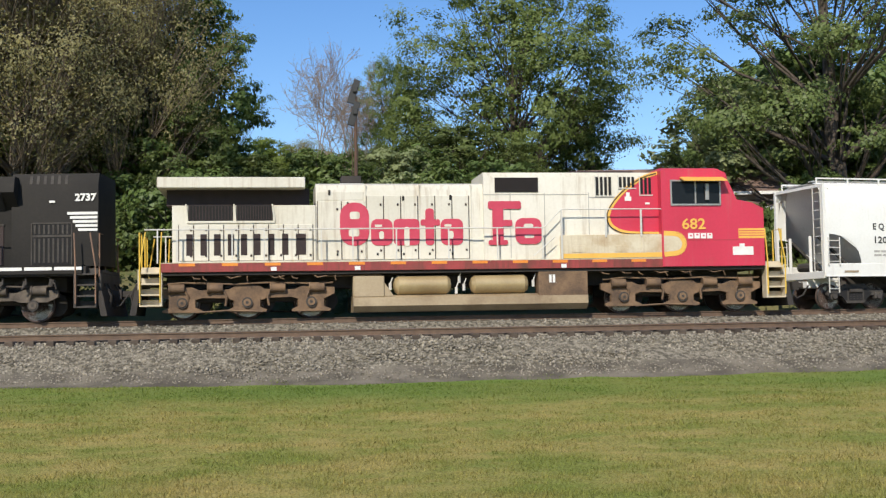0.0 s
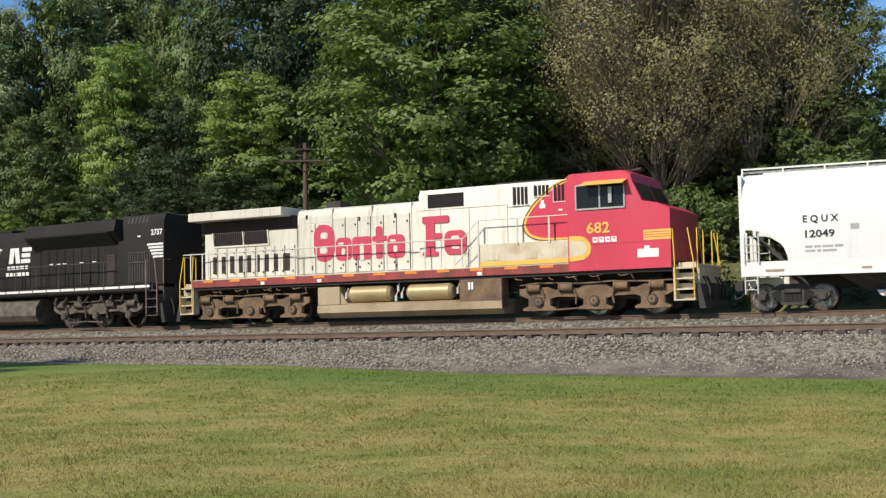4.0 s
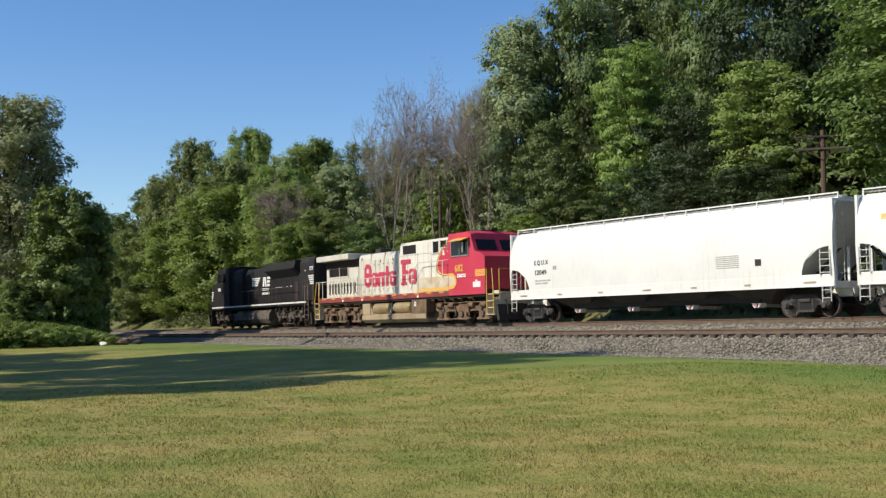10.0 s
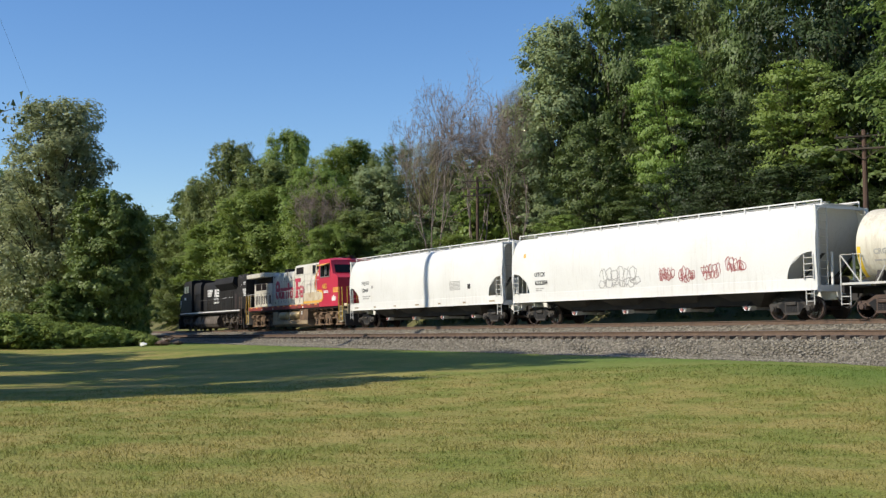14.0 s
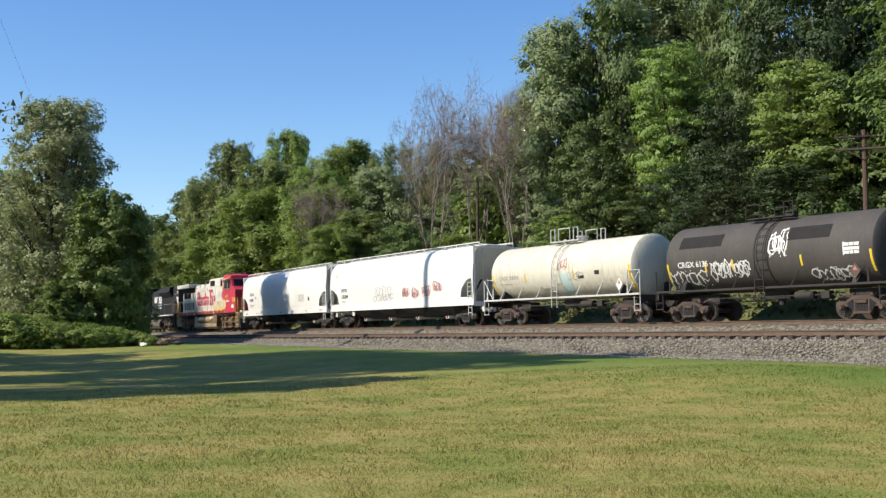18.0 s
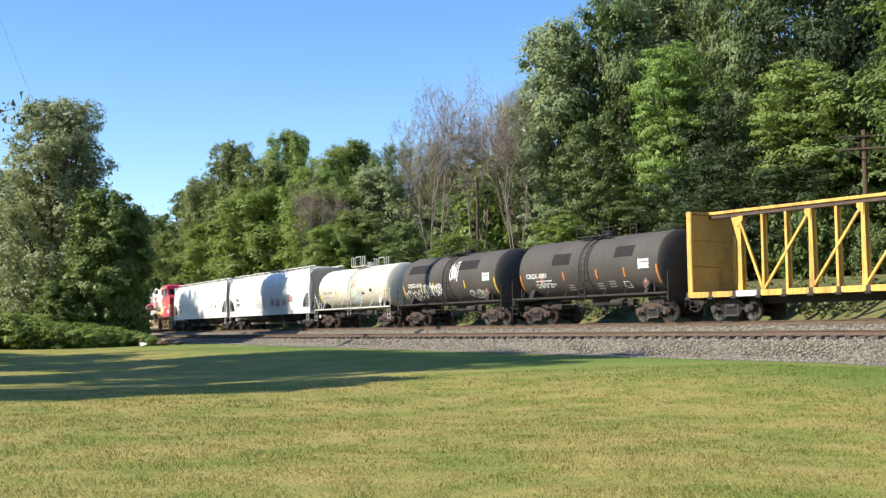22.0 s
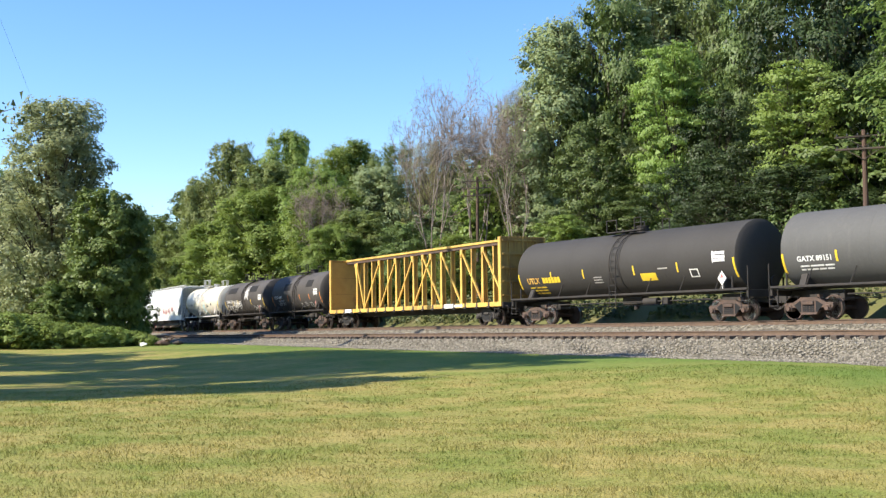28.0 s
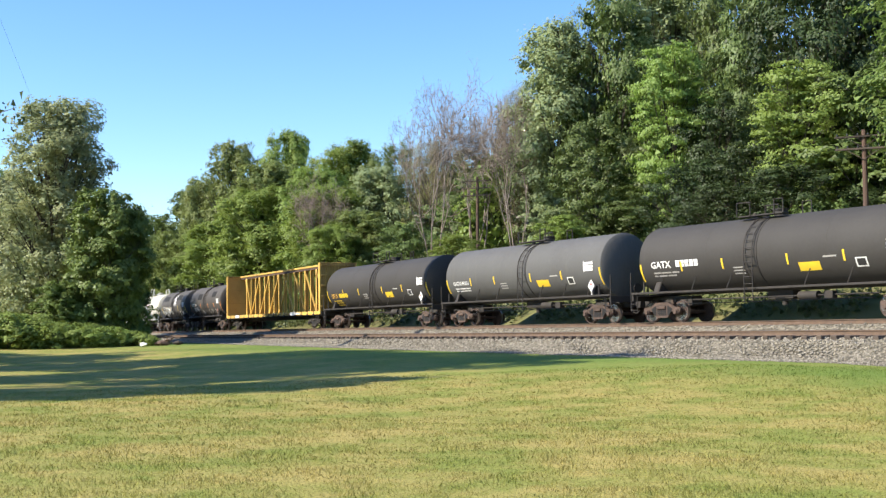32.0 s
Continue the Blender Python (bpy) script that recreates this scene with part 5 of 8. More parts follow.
            patch(g, x, x + w, 1.24, 1.31, lambda z: -1.535, 0.008, 1, 2)
        patch(g, -a + 3.3, -a + 3.55, 2.45, 2.62, hopper_side, 0.008, 2, 0)
    else:
        letters("UTCX", -a + 1.95, 2.36, 0.29, hopper_side, M_INK, root, squeeze=1.1)
        letters("632284", -a + 1.95, 1.95, 0.31, hopper_side, M_INK, root, squeeze=1.12)
        bars(g, -a + 2.0, 1.74, (0.28, 0.3), 0.05, hopper_side, mi=0)
        bars(g, -a + 2.0, 1.65, (0.24, 0.2), 0.05, hopper_side, mi=0)
        scrawl(g, -a + 7.0, 1.68, 2.5, 0.85, 3, hopper_side, 0.04, 6, 3)
        scrawl(g, -a + 6.9, 1.62, 2.8, 0.45, 4, hopper_side, 0.035, 6, 3)
        for k, (x, z, w) in enumerate(((11.0, 1.85, 0.9), (12.25, 1.75, 0.95), (13.6, 1.85, 1.0), (15.0, 2.05, 1.0))):
            scrawl(g, -a + x, z, w, 0.5, 10 + k, hopper_side, 0.032, 5, 4)
            scrawl(g, -a + x + 0.05, z - 0.08, w * 0.85, 0.36, 20 + k, hopper_side, 0.028, 4, 4)
        patch(g, -a + 1.0, -a + 1.18, 3.35, 3.55, hopper_side, 0.008, 2, 5)
    parts("marking", g, [M_FADE, M_INK, M_TANBAR, M_GREYS, M_SCRAWL, M_STRIPE], root)
    return root


# ---- tank cars ----
def tank_car(s0, s1, r, zc, mat, label, style, rail_mat=None, crest=0.0):
    """crest: how far the manway, its platform and the ladder sit from the middle."""
    root = car_root("tank_car", label, "rail car", s0, s1, (s1 - s0) / 2 - 2.0, "tank cars")
    half = (s1 - s0) / 2
    a = half - 0.85
    rail_mat = rail_mat or M_BLACKU

    def surf(z):
        return -math.sqrt(max(0.02, r * r - (z - zc) ** 2))

    def ring(x, q, sag=0.0):
        n = 40
        return [(x, q * math.cos(6.28318 * i / n), zc - sag + q * math.sin(6.28318 * i / n)) for i in range(n)]
    dome = [(0.0, 0.0), (0.03, 0.30), (0.08, 0.55), (0.15, 0.76), (0.215, 0.90), (0.26, 0.965), (0.30, 1.0)]
    heads = Geo()
    for sgn in (-1, 1):
        heads.cut().loft([ring(sgn * (a - d), max(0.02, q) * r) for d, q in (dome if sgn < 0 else dome[::-1])])
    parts("tank_head", heads, mat, root)
    g = Geo().loft([ring(u * (a - 0.30), r) for u in (-1, -0.6, -0.3, 0, 0.3, 0.6, 1)], caps=False)
    part("tank_shell", g, mat, root)
    g = Geo()
    for x in (-a + 0.34, -a * 0.42, a * 0.42, a - 0.34):
        g.cut().loft([ring(x - 0.02, r + 0.001), ring(x - 0.015, r + 0.004), ring(x + 0.015, r + 0.004), ring(x + 0.02, r + 0.001)])
    parts("weld_band", g, mat, root)
    # manway, platform, top rails
    g = Geo()
    g.cyl((0.35, 0, zc + r - 0.05), (0.35, 0, zc + r + 0.22), 0.28, 16).cyl((0.35, 0, zc + r + 0.22), (0.35, 0, zc + r + 0.27), 0.32, 16)
    part("manway", g, rail_mat, root)
    g = Geo().cyl((-0.5, 0.1, zc + r - 0.05), (-0.5, 0.1, zc + r + 0.17), 0.13, 12).cut().cyl((-0.9, -0.1, zc + r - 0.05), (-0.9, -0.1, zc + r + 0.20), 0.08, 10)
    parts("top_valve", g, rail_mat, root)
    g = Geo()
    zt = zc + r + 0.02
    for sgn in (-1, 1):
        g.cut().box(-1.15, 1.15, sgn * 0.45, sgn * 0.85, zt - 0.02, zt + 0.03)
    parts("platform", g, rail_mat, root)
    g = Geo()
    ht = 0.62 if style == "white" else 0.56
    for sgn in (-1, 1):
        for x0, x1 in ((-1.1, -0.75), (-0.45, 0.45), (0.75, 1.1)) if style == "white" else ((-1.2, -0.5), (0.75, 1.2)):
            g.cut().tube([(x0, sgn * 0.85, zt), (x0, sgn * 0.85, zt + ht), (x1, sgn * 0.85, zt + ht), (x1, sgn * 0.85, zt)], 0.030, 6)
    parts("platform_rail", g, rail_mat, root)
    # ladder over the side
    g = Geo()
    for x in (-0.22, 0.22):
        pts = []
        for k in range(9):
            z = zc + r * 0.97 - k * (r * 1.75) / 8
            y = surf(z) - 0.10 if z > zc else -r - 0.10
            pts.append((x, y, z))
        pts.append((x, -r - 0.10, 0.78))
        g.tube(pts, 0.024, 6)
    for k in range(10):
        z = zc + r * 0.9 - k * 0.29
        y = surf(z) - 0.10 if z > zc else -r - 0.10
        g.cyl((-0.22, y, z), (0.22, y, z), 0.016, 5)
    part("ladder", g, rail_mat, root)
    g = Geo()
    for x in (-0.34, 0.34):
        g.loft([[(x + dx, q * math.cos(t), zc + q * math.sin(t)) for dx, q in ((-0.03, r + 0.004), (0.03, r + 0.004), (0.03, r + 0.02), (-0.03, r + 0.02))] for t in np.linspace(0.0, math.pi * 1.0 + math.pi, 41)], caps=False)
    part("strap", g, rail_mat, root)
    # side safety rail on struts
    for sgn in (-1, 1):
        g = Geo()
        zr, yr = 1.28, sgn * 1.47
        g.box(-half + 0.55, half - 0.55, yr - 0.035, yr + 0.035, zr - 0.045, zr + 0.045, 0.01)
        for k in (-3, -2, -1, 1, 2, 3):
            x = k * a * 0.27
            g.tube([(x, yr, zr), (x + 0.28, sgn * r * 0.93, zc - r * 0.5)], 0.028, 5)
        part("safety_rail", g, rail_mat, root)
        for ex in (-1, 1):
            x0, x1 = ex * (half - 0.5), ex * (half - 1.35)
            g = Geo().tube([(x0, yr, 1.2), (x0, yr, 2.35), (x1, yr, 2.35), (x1, yr, 1.28)] if style == "white" else [(x0, yr, 1.2), (x0, yr, 2.2)], 0.026, 6)
            if style == "white":
                g.tube([(x0, yr, 2.35), (x1, yr, 1.28)], 0.026, 6)
            g.cut().tube([(x1, yr, 1.28), (x1, yr, 1.80)], 0.04, 6)
            parts("corner_rail", g, rail_mat, root)
            g = Geo()
            for zz in (0.55, 0.82):
                g.cyl((x0, yr, zz), (x0 - ex * 0.4, yr, zz), 0.018, 5)
            g.tube([(x0, yr, 1.2), (x0, yr, 0.5)], 0.02, 5).tube([(x0 - ex * 0.4, yr, 1.2), (x0 - ex * 0.4, yr, 0.5)], 0.02, 5)
            part("stirrup", g, rail_mat, root)
    # stub frames and saddles
    for ex in (-1, 1):
        g = Geo()
        g.box(ex * (half - 0.55), ex * (half - 3.1), -0.32, 0.32, 0.72, 1.15, 0.02)
        g.box(ex * (half - 0.5), ex * (half - 0.62), -1.45, 1.45, 0.95, 1.25, 0.01)
        g.box(ex * (half - 0.6), ex * (half - 1.4), -1.35, 1.35, 1.16, 1.20)
        xs = ex * (half - 2.0)
        g.prism_x([(-1.45, 1.22), (1.45, 1.22), (1.2, zc - r * 0.62), (0.6, zc - r * 0.9), (-0.6, zc - r * 0.9), (-1.2, zc - r * 0.62)], xs - 0.14, xs + 0.14)
        part("stub_frame", g, M_BLACKU, root)
        g = Geo()
        g.cyl((ex * (half - 0.75), 0.3, 1.6), (ex * (half - 0.68), 0.3, 1.6), 0.24, 14)
        g.box(ex * (half - 0.7), ex * (half - 0.8), 0.2, 0.4, 1.2, 1.6)
        part("brake_wheel", g, M_BLACKU, root)
        coupler(root, ex * half, ex)
        freight_truck(root, xs, M_TRUCK, 0.46)
    g = Geo()
    g.cyl((-0.2, 0, zc - r + 0.05), (-0.2, 0, 0.62), 0.12, 10).box(-0.9, 0.4, -0.25, 0.25, 0.85, zc - r + 0.1, 0.03)
    g.tube([(-a + 2.6, -0.6, 0.95), (a - 2.6, -0.6, 0.95)], 0.03, 6)
    g.tube([(-a + 2.6, -0.9, 0.78), (a - 2.6, -0.9, 0.78)], 0.02, 5)
    g.cyl((1.0, -0.55, 0.95), (1.9, -0.55, 0.95), 0.17, 12).box(2.3, 2.7, -0.75, -0.45, 0.8, 1.1, 0.02)
    part("outlet_valve", g, M_BLACKU, root)
    # marks
    zm = zc - 0.36
    g, mats = Geo(), [M_LETTER, M_BRIGHTY, M_ORANGE, M_PATCH, M_FADE, M_BLUE, M_INK, M_PINK]
    ylw = 2 if style == "m" else 1
    if style != "white":
        for x, tall in ((-a + 0.35, 0.75), (a - 0.4, 0.80)):
            patch(g, x - 0.05, x + 0.05, zm - 0.55, zm - 0.55 + tall, surf, 0.008, 8, ylw)
        for x in ((-0.62, -0.30, 0.16, 0.52) if style != "k" else (-0.55, -0.28, 0.35)):
            patch(g, x * a, x * a + 0.09, zm - 0.20, zm + 0.22, surf, 0.008, 5, ylw)
        for zz in (0.12, 0.26, 0.42):
            bars(g, a - 1.55, zm + zz, (0.22, 0.16, 0.22) if zz != 0.26 else (0.68,), 0.12, surf, 0.03, 0)
        patch(g, a - 1.6, a - 1.55, zm + 0.08, zm + 0.58, surf, 0.007, 4, 0)
    if style == "white":
        for x in (-a + 0.4, a - 0.45):
            patch(g, x - 0.07, x + 0.07, zm - 0.75, zm + 0.35, surf, 0.008, 8, 1)
        for x in (-0.45, 0.22):
            patch(g, x * a, x * a + 0.09, zm - 0.15, zm + 0.3, surf, 0.008, 4, 1)
        letters("CRGX", -a + 1.0, zm + 0.05, 0.27, surf, M_FADE, root)
        bars(g, -a + 1.95, zm + 0.05, (0.16, 0.16, 0.16, 0.16), 0.19, surf, 0.04, 4)
        bars(g, -a + 1.0, zm - 0.2, (0.3, 0.4, 0.3), 0.06, surf, 0.05, 4)
        bars(g, 1.7, zm - 0.12, (0.45,), 0.14, surf, 0.05, 6)
        bars(g, 3.0, zm + 0.02, (0.35,), 0.2, surf, 0.05, 6)
        patch(g, 0.35, 1.1, zm - 0.9, zm + 0.15, surf, 0.007, 6, 5)
        patch(g, 0.1, 0.9, zm - 1.0, zm - 0.5, surf, 0.009, 4, 5)
        scrawl(g, 0.2, zm + 0.35, 0.7, 0.55, 7, surf, 0.05, 3, 7)
        scrawl(g, -1.6, zm - 0.85, 1.1, 0.4, 8, surf, 0.04, 4, 4)
        scrawl(g, 0.9, zm - 0.15, 1.2, 0.35, 9, surf, 0.03, 5, 4)
    elif style == "k":
        letters("CRGX 6136", -a + 0.95, zm + 0.02, 0.33, surf, M_LETTER, root, squeeze=1.05)
        scrawl(g, -a + 0.3, zm - 0.75, 2.2, 0.65, 31, surf, 0.05, 7, 0)
        scrawl(g, -a + 2.8, zm - 0.5, 2.1, 0.65, 32, surf, 0.05, 8, 0)
        scrawl(g, -a + 3.0, zm - 0.45, 1.8, 0.5, 36, surf, 0.045, 7, 0)
        scrawl(g, a - 3.2, zm - 0.75, 1.9, 0.45, 33, surf, 0.05, 7, 0)
        scrawl(g, 0.45, zm + 0.2, 0.85, 0.95, 34, surf, 0.05, 4, 0)
        scrawl(g, 0.5, zm + 0.3, 0.7, 0.7, 35, surf, 0.05, 3, 0)
        patch(g, -a + 1.0, -a + 3.4, zc + 0.45, zc + 0.95, surf, 0.006, 5, 3)
        patch(g, 1.3, 3.3, zc + 0.45, zc + 0.95, surf, 0.006, 5, 3)
    elif style == "m":
        letters("CRGX 6081", -a + 0.85, zm + 0.0, 0.33, surf, M_LETTER, root, squeeze=1.05)
        bars(g, -a + 1.6, zm - 0.18, (0.3, 0.5, 0.4), 0.06, surf, 0.05, 0)
        scrawl(g, -a + 1.6, zm - 0.48, 1.5, 0.24, 41, surf, 0.035, 7, 0)
        patch(g, -a + 3.0, -a + 4.4, zc + 0.2, zc + 0.75, surf, 0.006, 5, 3)
        patch(g, 2.2, 3.5, zc + 0.35, zc + 0.85, surf, 0.006, 5, 3)
        for k in range(3):
            bars(g, -1.5, zm - 0.68 + k * 0.11, (0.5,), 0.05, surf, 0.05, 4)
            bars(g, 0.75, zm - 0.68 + k * 0.11, (0.45,), 0.05, surf, 0.05, 4)
            bars(g, 1.6, zm - 0.62 + k * 0.11, (0.5,), 0.05, surf, 0.05, 4)
        patch(g, 2.65, 3.1, zm - 0.70, zm - 0.40, surf, 0.007, 3, 0)
        patch(g, 2.70, 3.05, zm - 0.66, zm - 0.44, surf, 0.009, 2, 6)
    else:
        if style == "u":
            letters("UTLX", -a + 1.0, zm - 0.30, 0.40, surf, M_STRIPE, root)
            bars(g, -a + 2.25, zm - 0.30, (0.2,) * 6, 0.27, surf, 0.04, 1)
            for k in range(3):
                bars(g, -a + 1.05, zm - 0.52 - k * 0.14, (0.5, 0.3, 0.4), 0.06, surf, 0.06, 1)
        elif style == "g":
            letters("GATX 89151", -a + 1.0, zm - 0.13, 0.28, surf, M_LETTER, root, squeeze=1.05)
            bars(g, -a + 1.1, zm - 0.34, (0.4, 0.6, 0.4), 0.06, surf, 0.06, 0)
            bars(g, -a + 1.1, zm - 0.47, (0.2, 0.5, 0.3, 0.3), 0.06, surf, 0.06, 0)
        else:
            letters("GATX", -a + 1.0, zm + 0.0, 0.40, surf, M_LETTER, root, squeeze=1.1)
            bars(g, -a + 2.5, zm + 0.0, (0.22,) * 5, 0.28, surf, 0.05, 0)
            bars(g, -a + 1.1, zm - 0.24, (0.4, 0.6, 0.4), 0.06, surf, 0.06, 4)
            bars(g, -a + 1.1, zm - 0.37, (0.2, 0.5, 0.5), 0.06, surf, 0.06, 4)
        patch(g, 1.7, 2.7, zm - 0.48, zm - 0.15, surf, 0.008, 4, 1)
        bars(g, 1.8, zm - 0.4, (0.3, 0.4), 0.08, surf, 0.05, 6)
        patch(g, a - 3.0, a - 2.5, zm - 0.45, zm - 0.10, surf, 0.007, 3, 0)
        patch(g, a - 2.94, a - 2.56, zm - 0.40, zm - 0.15, surf, 0.009, 2, 6)
        bars(g, 2.9, zm - 0.02, (0.6,), 0.06, surf, 0.05, 4)
        for k in range(3):
            bars(g, -1.6, zm - 0.45 + k * 0.12, (0.6,), 0.05, surf, 0.05, 4)
    parts("marking", g, mats, root)
    if style in ("u", "g", "n", "m", "k", "white"):
        # hazard diamond on its holder
        x, z = a - 1.05, 1.75
        g = Geo()
        g.prism([(x - 0.24, z), (x, z - 0.30), (x + 0.24, z), (x, z + 0.30)], -1.50, -1.48)
        g.prism([(x - 0.10, z + 0.02), (x + 0.10, z + 0.02), (x, z + 0.2)], -1.508, -1.499, 1)
        g.tube([(x, -1.47, 1.28), (x, -1.47, z - 0.2)], 0.02, 5)
        part("placard", g, [M_LETTER if style in ("u", "g", "n", "white") else M_TRUCK, M_PINK], root)
    for ob in root.children:
        if ob.name.split(".")[0] in ("manway", "top_valve", "platform", "platform_rail", "ladder", "strap"):
            ob.location.x = crest
    return root


# ---- centre-beam flat car ----
def centerbeam_car(s0, s1):
    root = car_root("centerbeam_flat_car", "yellow centre-beam flat car, empty, with rust-stained bulkheads", "rail car", s0, s1, (s1 - s0) / 2 - 2.6)
    half = (s1 - s0) / 2
    a = half - 0.55
    top, deck = 4.62, 1.22
    for sgn in (-1, 1):
        g = Geo()
        n = 18
        for k in range(n):
            x0, x1 = -a + k * 2 * a / n, -a + (k + 1) * 2 * a / n
            w = k in (2, 13)
            g.box(x0 + 0.1, x1 - 0.1, sgn * 1.30, sgn * 1.42, 0.98, deck, 0.01, 1 if w else 0)
            g.box(x0 - 0.1, x0 + 0.1, sgn * 1.30, sgn * 1.40, 0.98, deck, 0.0, 2)
            g.box(x0 - 0.14, x0 + 0.14, sgn * 1.34, sgn * 1.48, 0.90, 1.02, 0.02, 3)
        part("side_sill", g, [M_YELLOW, M_LETTER, M_TRUCK, M_BLACKU], root)
    part("deck", Geo().box(-a, a, -1.32, 1.32, 1.08, 1.18), M_BROWNY, root)
    part("center_sill", Geo().box(-a, a, -0.35, 0.35, 0.70, 1.08, 0.02), M_BLACKU, root)
    for sgn in (-1, 1):
        x = sgn * a
        g = Geo()
        g.box(x - sgn * 0.04, x - sgn * 0.10, -1.36, 1.36, deck - 0.1, top, 0.0, 1)
        lining = Geo()
        for k in range(3):
            z0 = deck + k * (top - deck - 0.1) / 3
            lining.cut().box(x - sgn * 0.104, x - sgn * 0.125, -1.30, 1.30, z0 + 0.012, z0 + (top - deck - 0.1) / 3 - 0.012, 0.004)
        parts("bulkhead_panel", lining, M_OCHRE, root)
        posts = Geo()
        for yy in (-1.36, 1.36):
            posts.cut().box(x - sgn * 0.0, x - sgn * 0.26, yy - 0.05, yy + 0.05, 1.0, top, 0.01, 0)
        parts("bulkhead_post", posts, M_YELLOW, root)
        g.box(x + sgn * 0.02, x - sgn * 0.2, -1.36, 1.36, top - 0.1, top + 0.02, 0.01, 1)
        parts("bulkhead_rib", g, [M_YELLOW, M_BROWNY], root)
        g = Geo()
        for k in range(5):
            z = 1.5 + k * 0.72
            g.cut().box(x + sgn * 0.06, x - sgn * 0.05, -1.30, 1.30, z, z + 0.12, 0.02, 1)
        for yy in (-0.85, 0.0, 0.85):
            g.cut().box(x + sgn * 0.05, x - sgn * 0.05, yy - 0.05, yy + 0.05, 1.2, top, 0.0, 1)
        parts("bulkhead_rib", g, [M_YELLOW, M_BROWNY], root)
        g = Geo().tube([(x + sgn * 0.06, -1.2, 1.0), (x + sgn * 0.35, -1.2, 1.0), (x + sgn * 0.35, -1.2, 0.6)], 0.02, 5)
        g.box(x, x + sgn * 0.1, -1.35, 1.35, 0.9, 1.2, 0.01)
        ladder(g, x - sgn * 0.15, x - sgn * 0.6, -1.45, 0.5, 0.98, 2)
        part("step", g, M_BLACKU, root)
        coupler(root, sgn * half, sgn)
        freight_truck(root, sgn * (half - 2.6), M_TRUCKG, 0.42)
    g = Geo().box(-a, a, -0.22, 0.22, top - 0.10, top + 0.03, 0.015, 0).box(-a + 0.1, a - 0.1, -0.16, 0.16, top - 0.26, top - 0.10, 0.01, 1)
    part("top_chord", g, [M_YELLOW, M_TRUCK], root)
    n = 17
    px = [-a + 1.75 + k * (2 * a - 3.4) / (n - 1) for k in range(n)] + [a - 0.15]
    for k in range(n):
        big = k in (0, 3, 5, 7, 10, 12, 14, 16)
        w = 0.12 if big else 0.058
        t = 0.075 if big else 0.055
        g = Geo().prism([(px[k] - w, deck - 0.05), (px[k] + w, deck - 0.05), (px[k] + t, top - 0.24), (px[k] - t, top - 0.24)], -0.14, -0.09)
        g.prism([(px[k] - w, deck - 0.05), (px[k] + w, deck - 0.05), (px[k] + t, top - 0.24), (px[k] - t, top - 0.24)], 0.09, 0.14)
        g.box(px[k] - 0.02, px[k] + 0.02, -0.088, 0.088, deck, top - 0.26, 0.0, 1)
        if k == 0:
            g.prism([(px[k] - t, top - 1.35), (px[k] - t, top - 0.28), (px[k] - 0.42, top - 0.28), (px[k] - 0.30, top - 0.62)], -0.138, -0.095)
        part("post", g, [M_YELLOW, M_OCHRE], root)
    lo, hi = deck + 0.02, top - 0.3
    for k0, k1, up in ((0, 1, 0), (1, 3, 1), (3, 5, 1), (5, 7, 1), (7, 9, 1), (8, 10, 0), (10, 12, 0), (12, 14, 0), (14, 16, 0), (16, 17, 1)):
        z0, z1 = (lo, hi) if up else (hi, lo)
        g = Geo().prism([(px[k0] - 0.06, z0), (px[k0] + 0.06, z0), (px[k1] + 0.06, z1), (px[k1] - 0.06, z1)], -0.16, -0.07)
        part("diagonal_brace", g, M_YELLOW, root)
        kt, to = (k1, -1) if up else (k0, 1)
        g = Geo().prism([(px[kt] - to * 0.05, hi + 0.05), (px[kt] + to * 0.24, hi + 0.05), (px[kt] + to * 0.24, hi - 0.12), (px[kt] - to * 0.05, hi - 0.42)][::to], -0.172, -0.162)
        part("gusset", g, M_YELLOW, root)
    g = Geo()
    patch(g, -a + 0.02, -a + 0.2, 3.6, 3.9, lambda z: -1.3, 0.0, 1, 0)
    bars(g, 2 * a * 0.28, 1.03, (0.3, 0.2, 0.3), 0.14, lambda z: -1.425, 0.05, 1)
    parts("marking", g, [M_INK, M_LETTER], root)
    return root


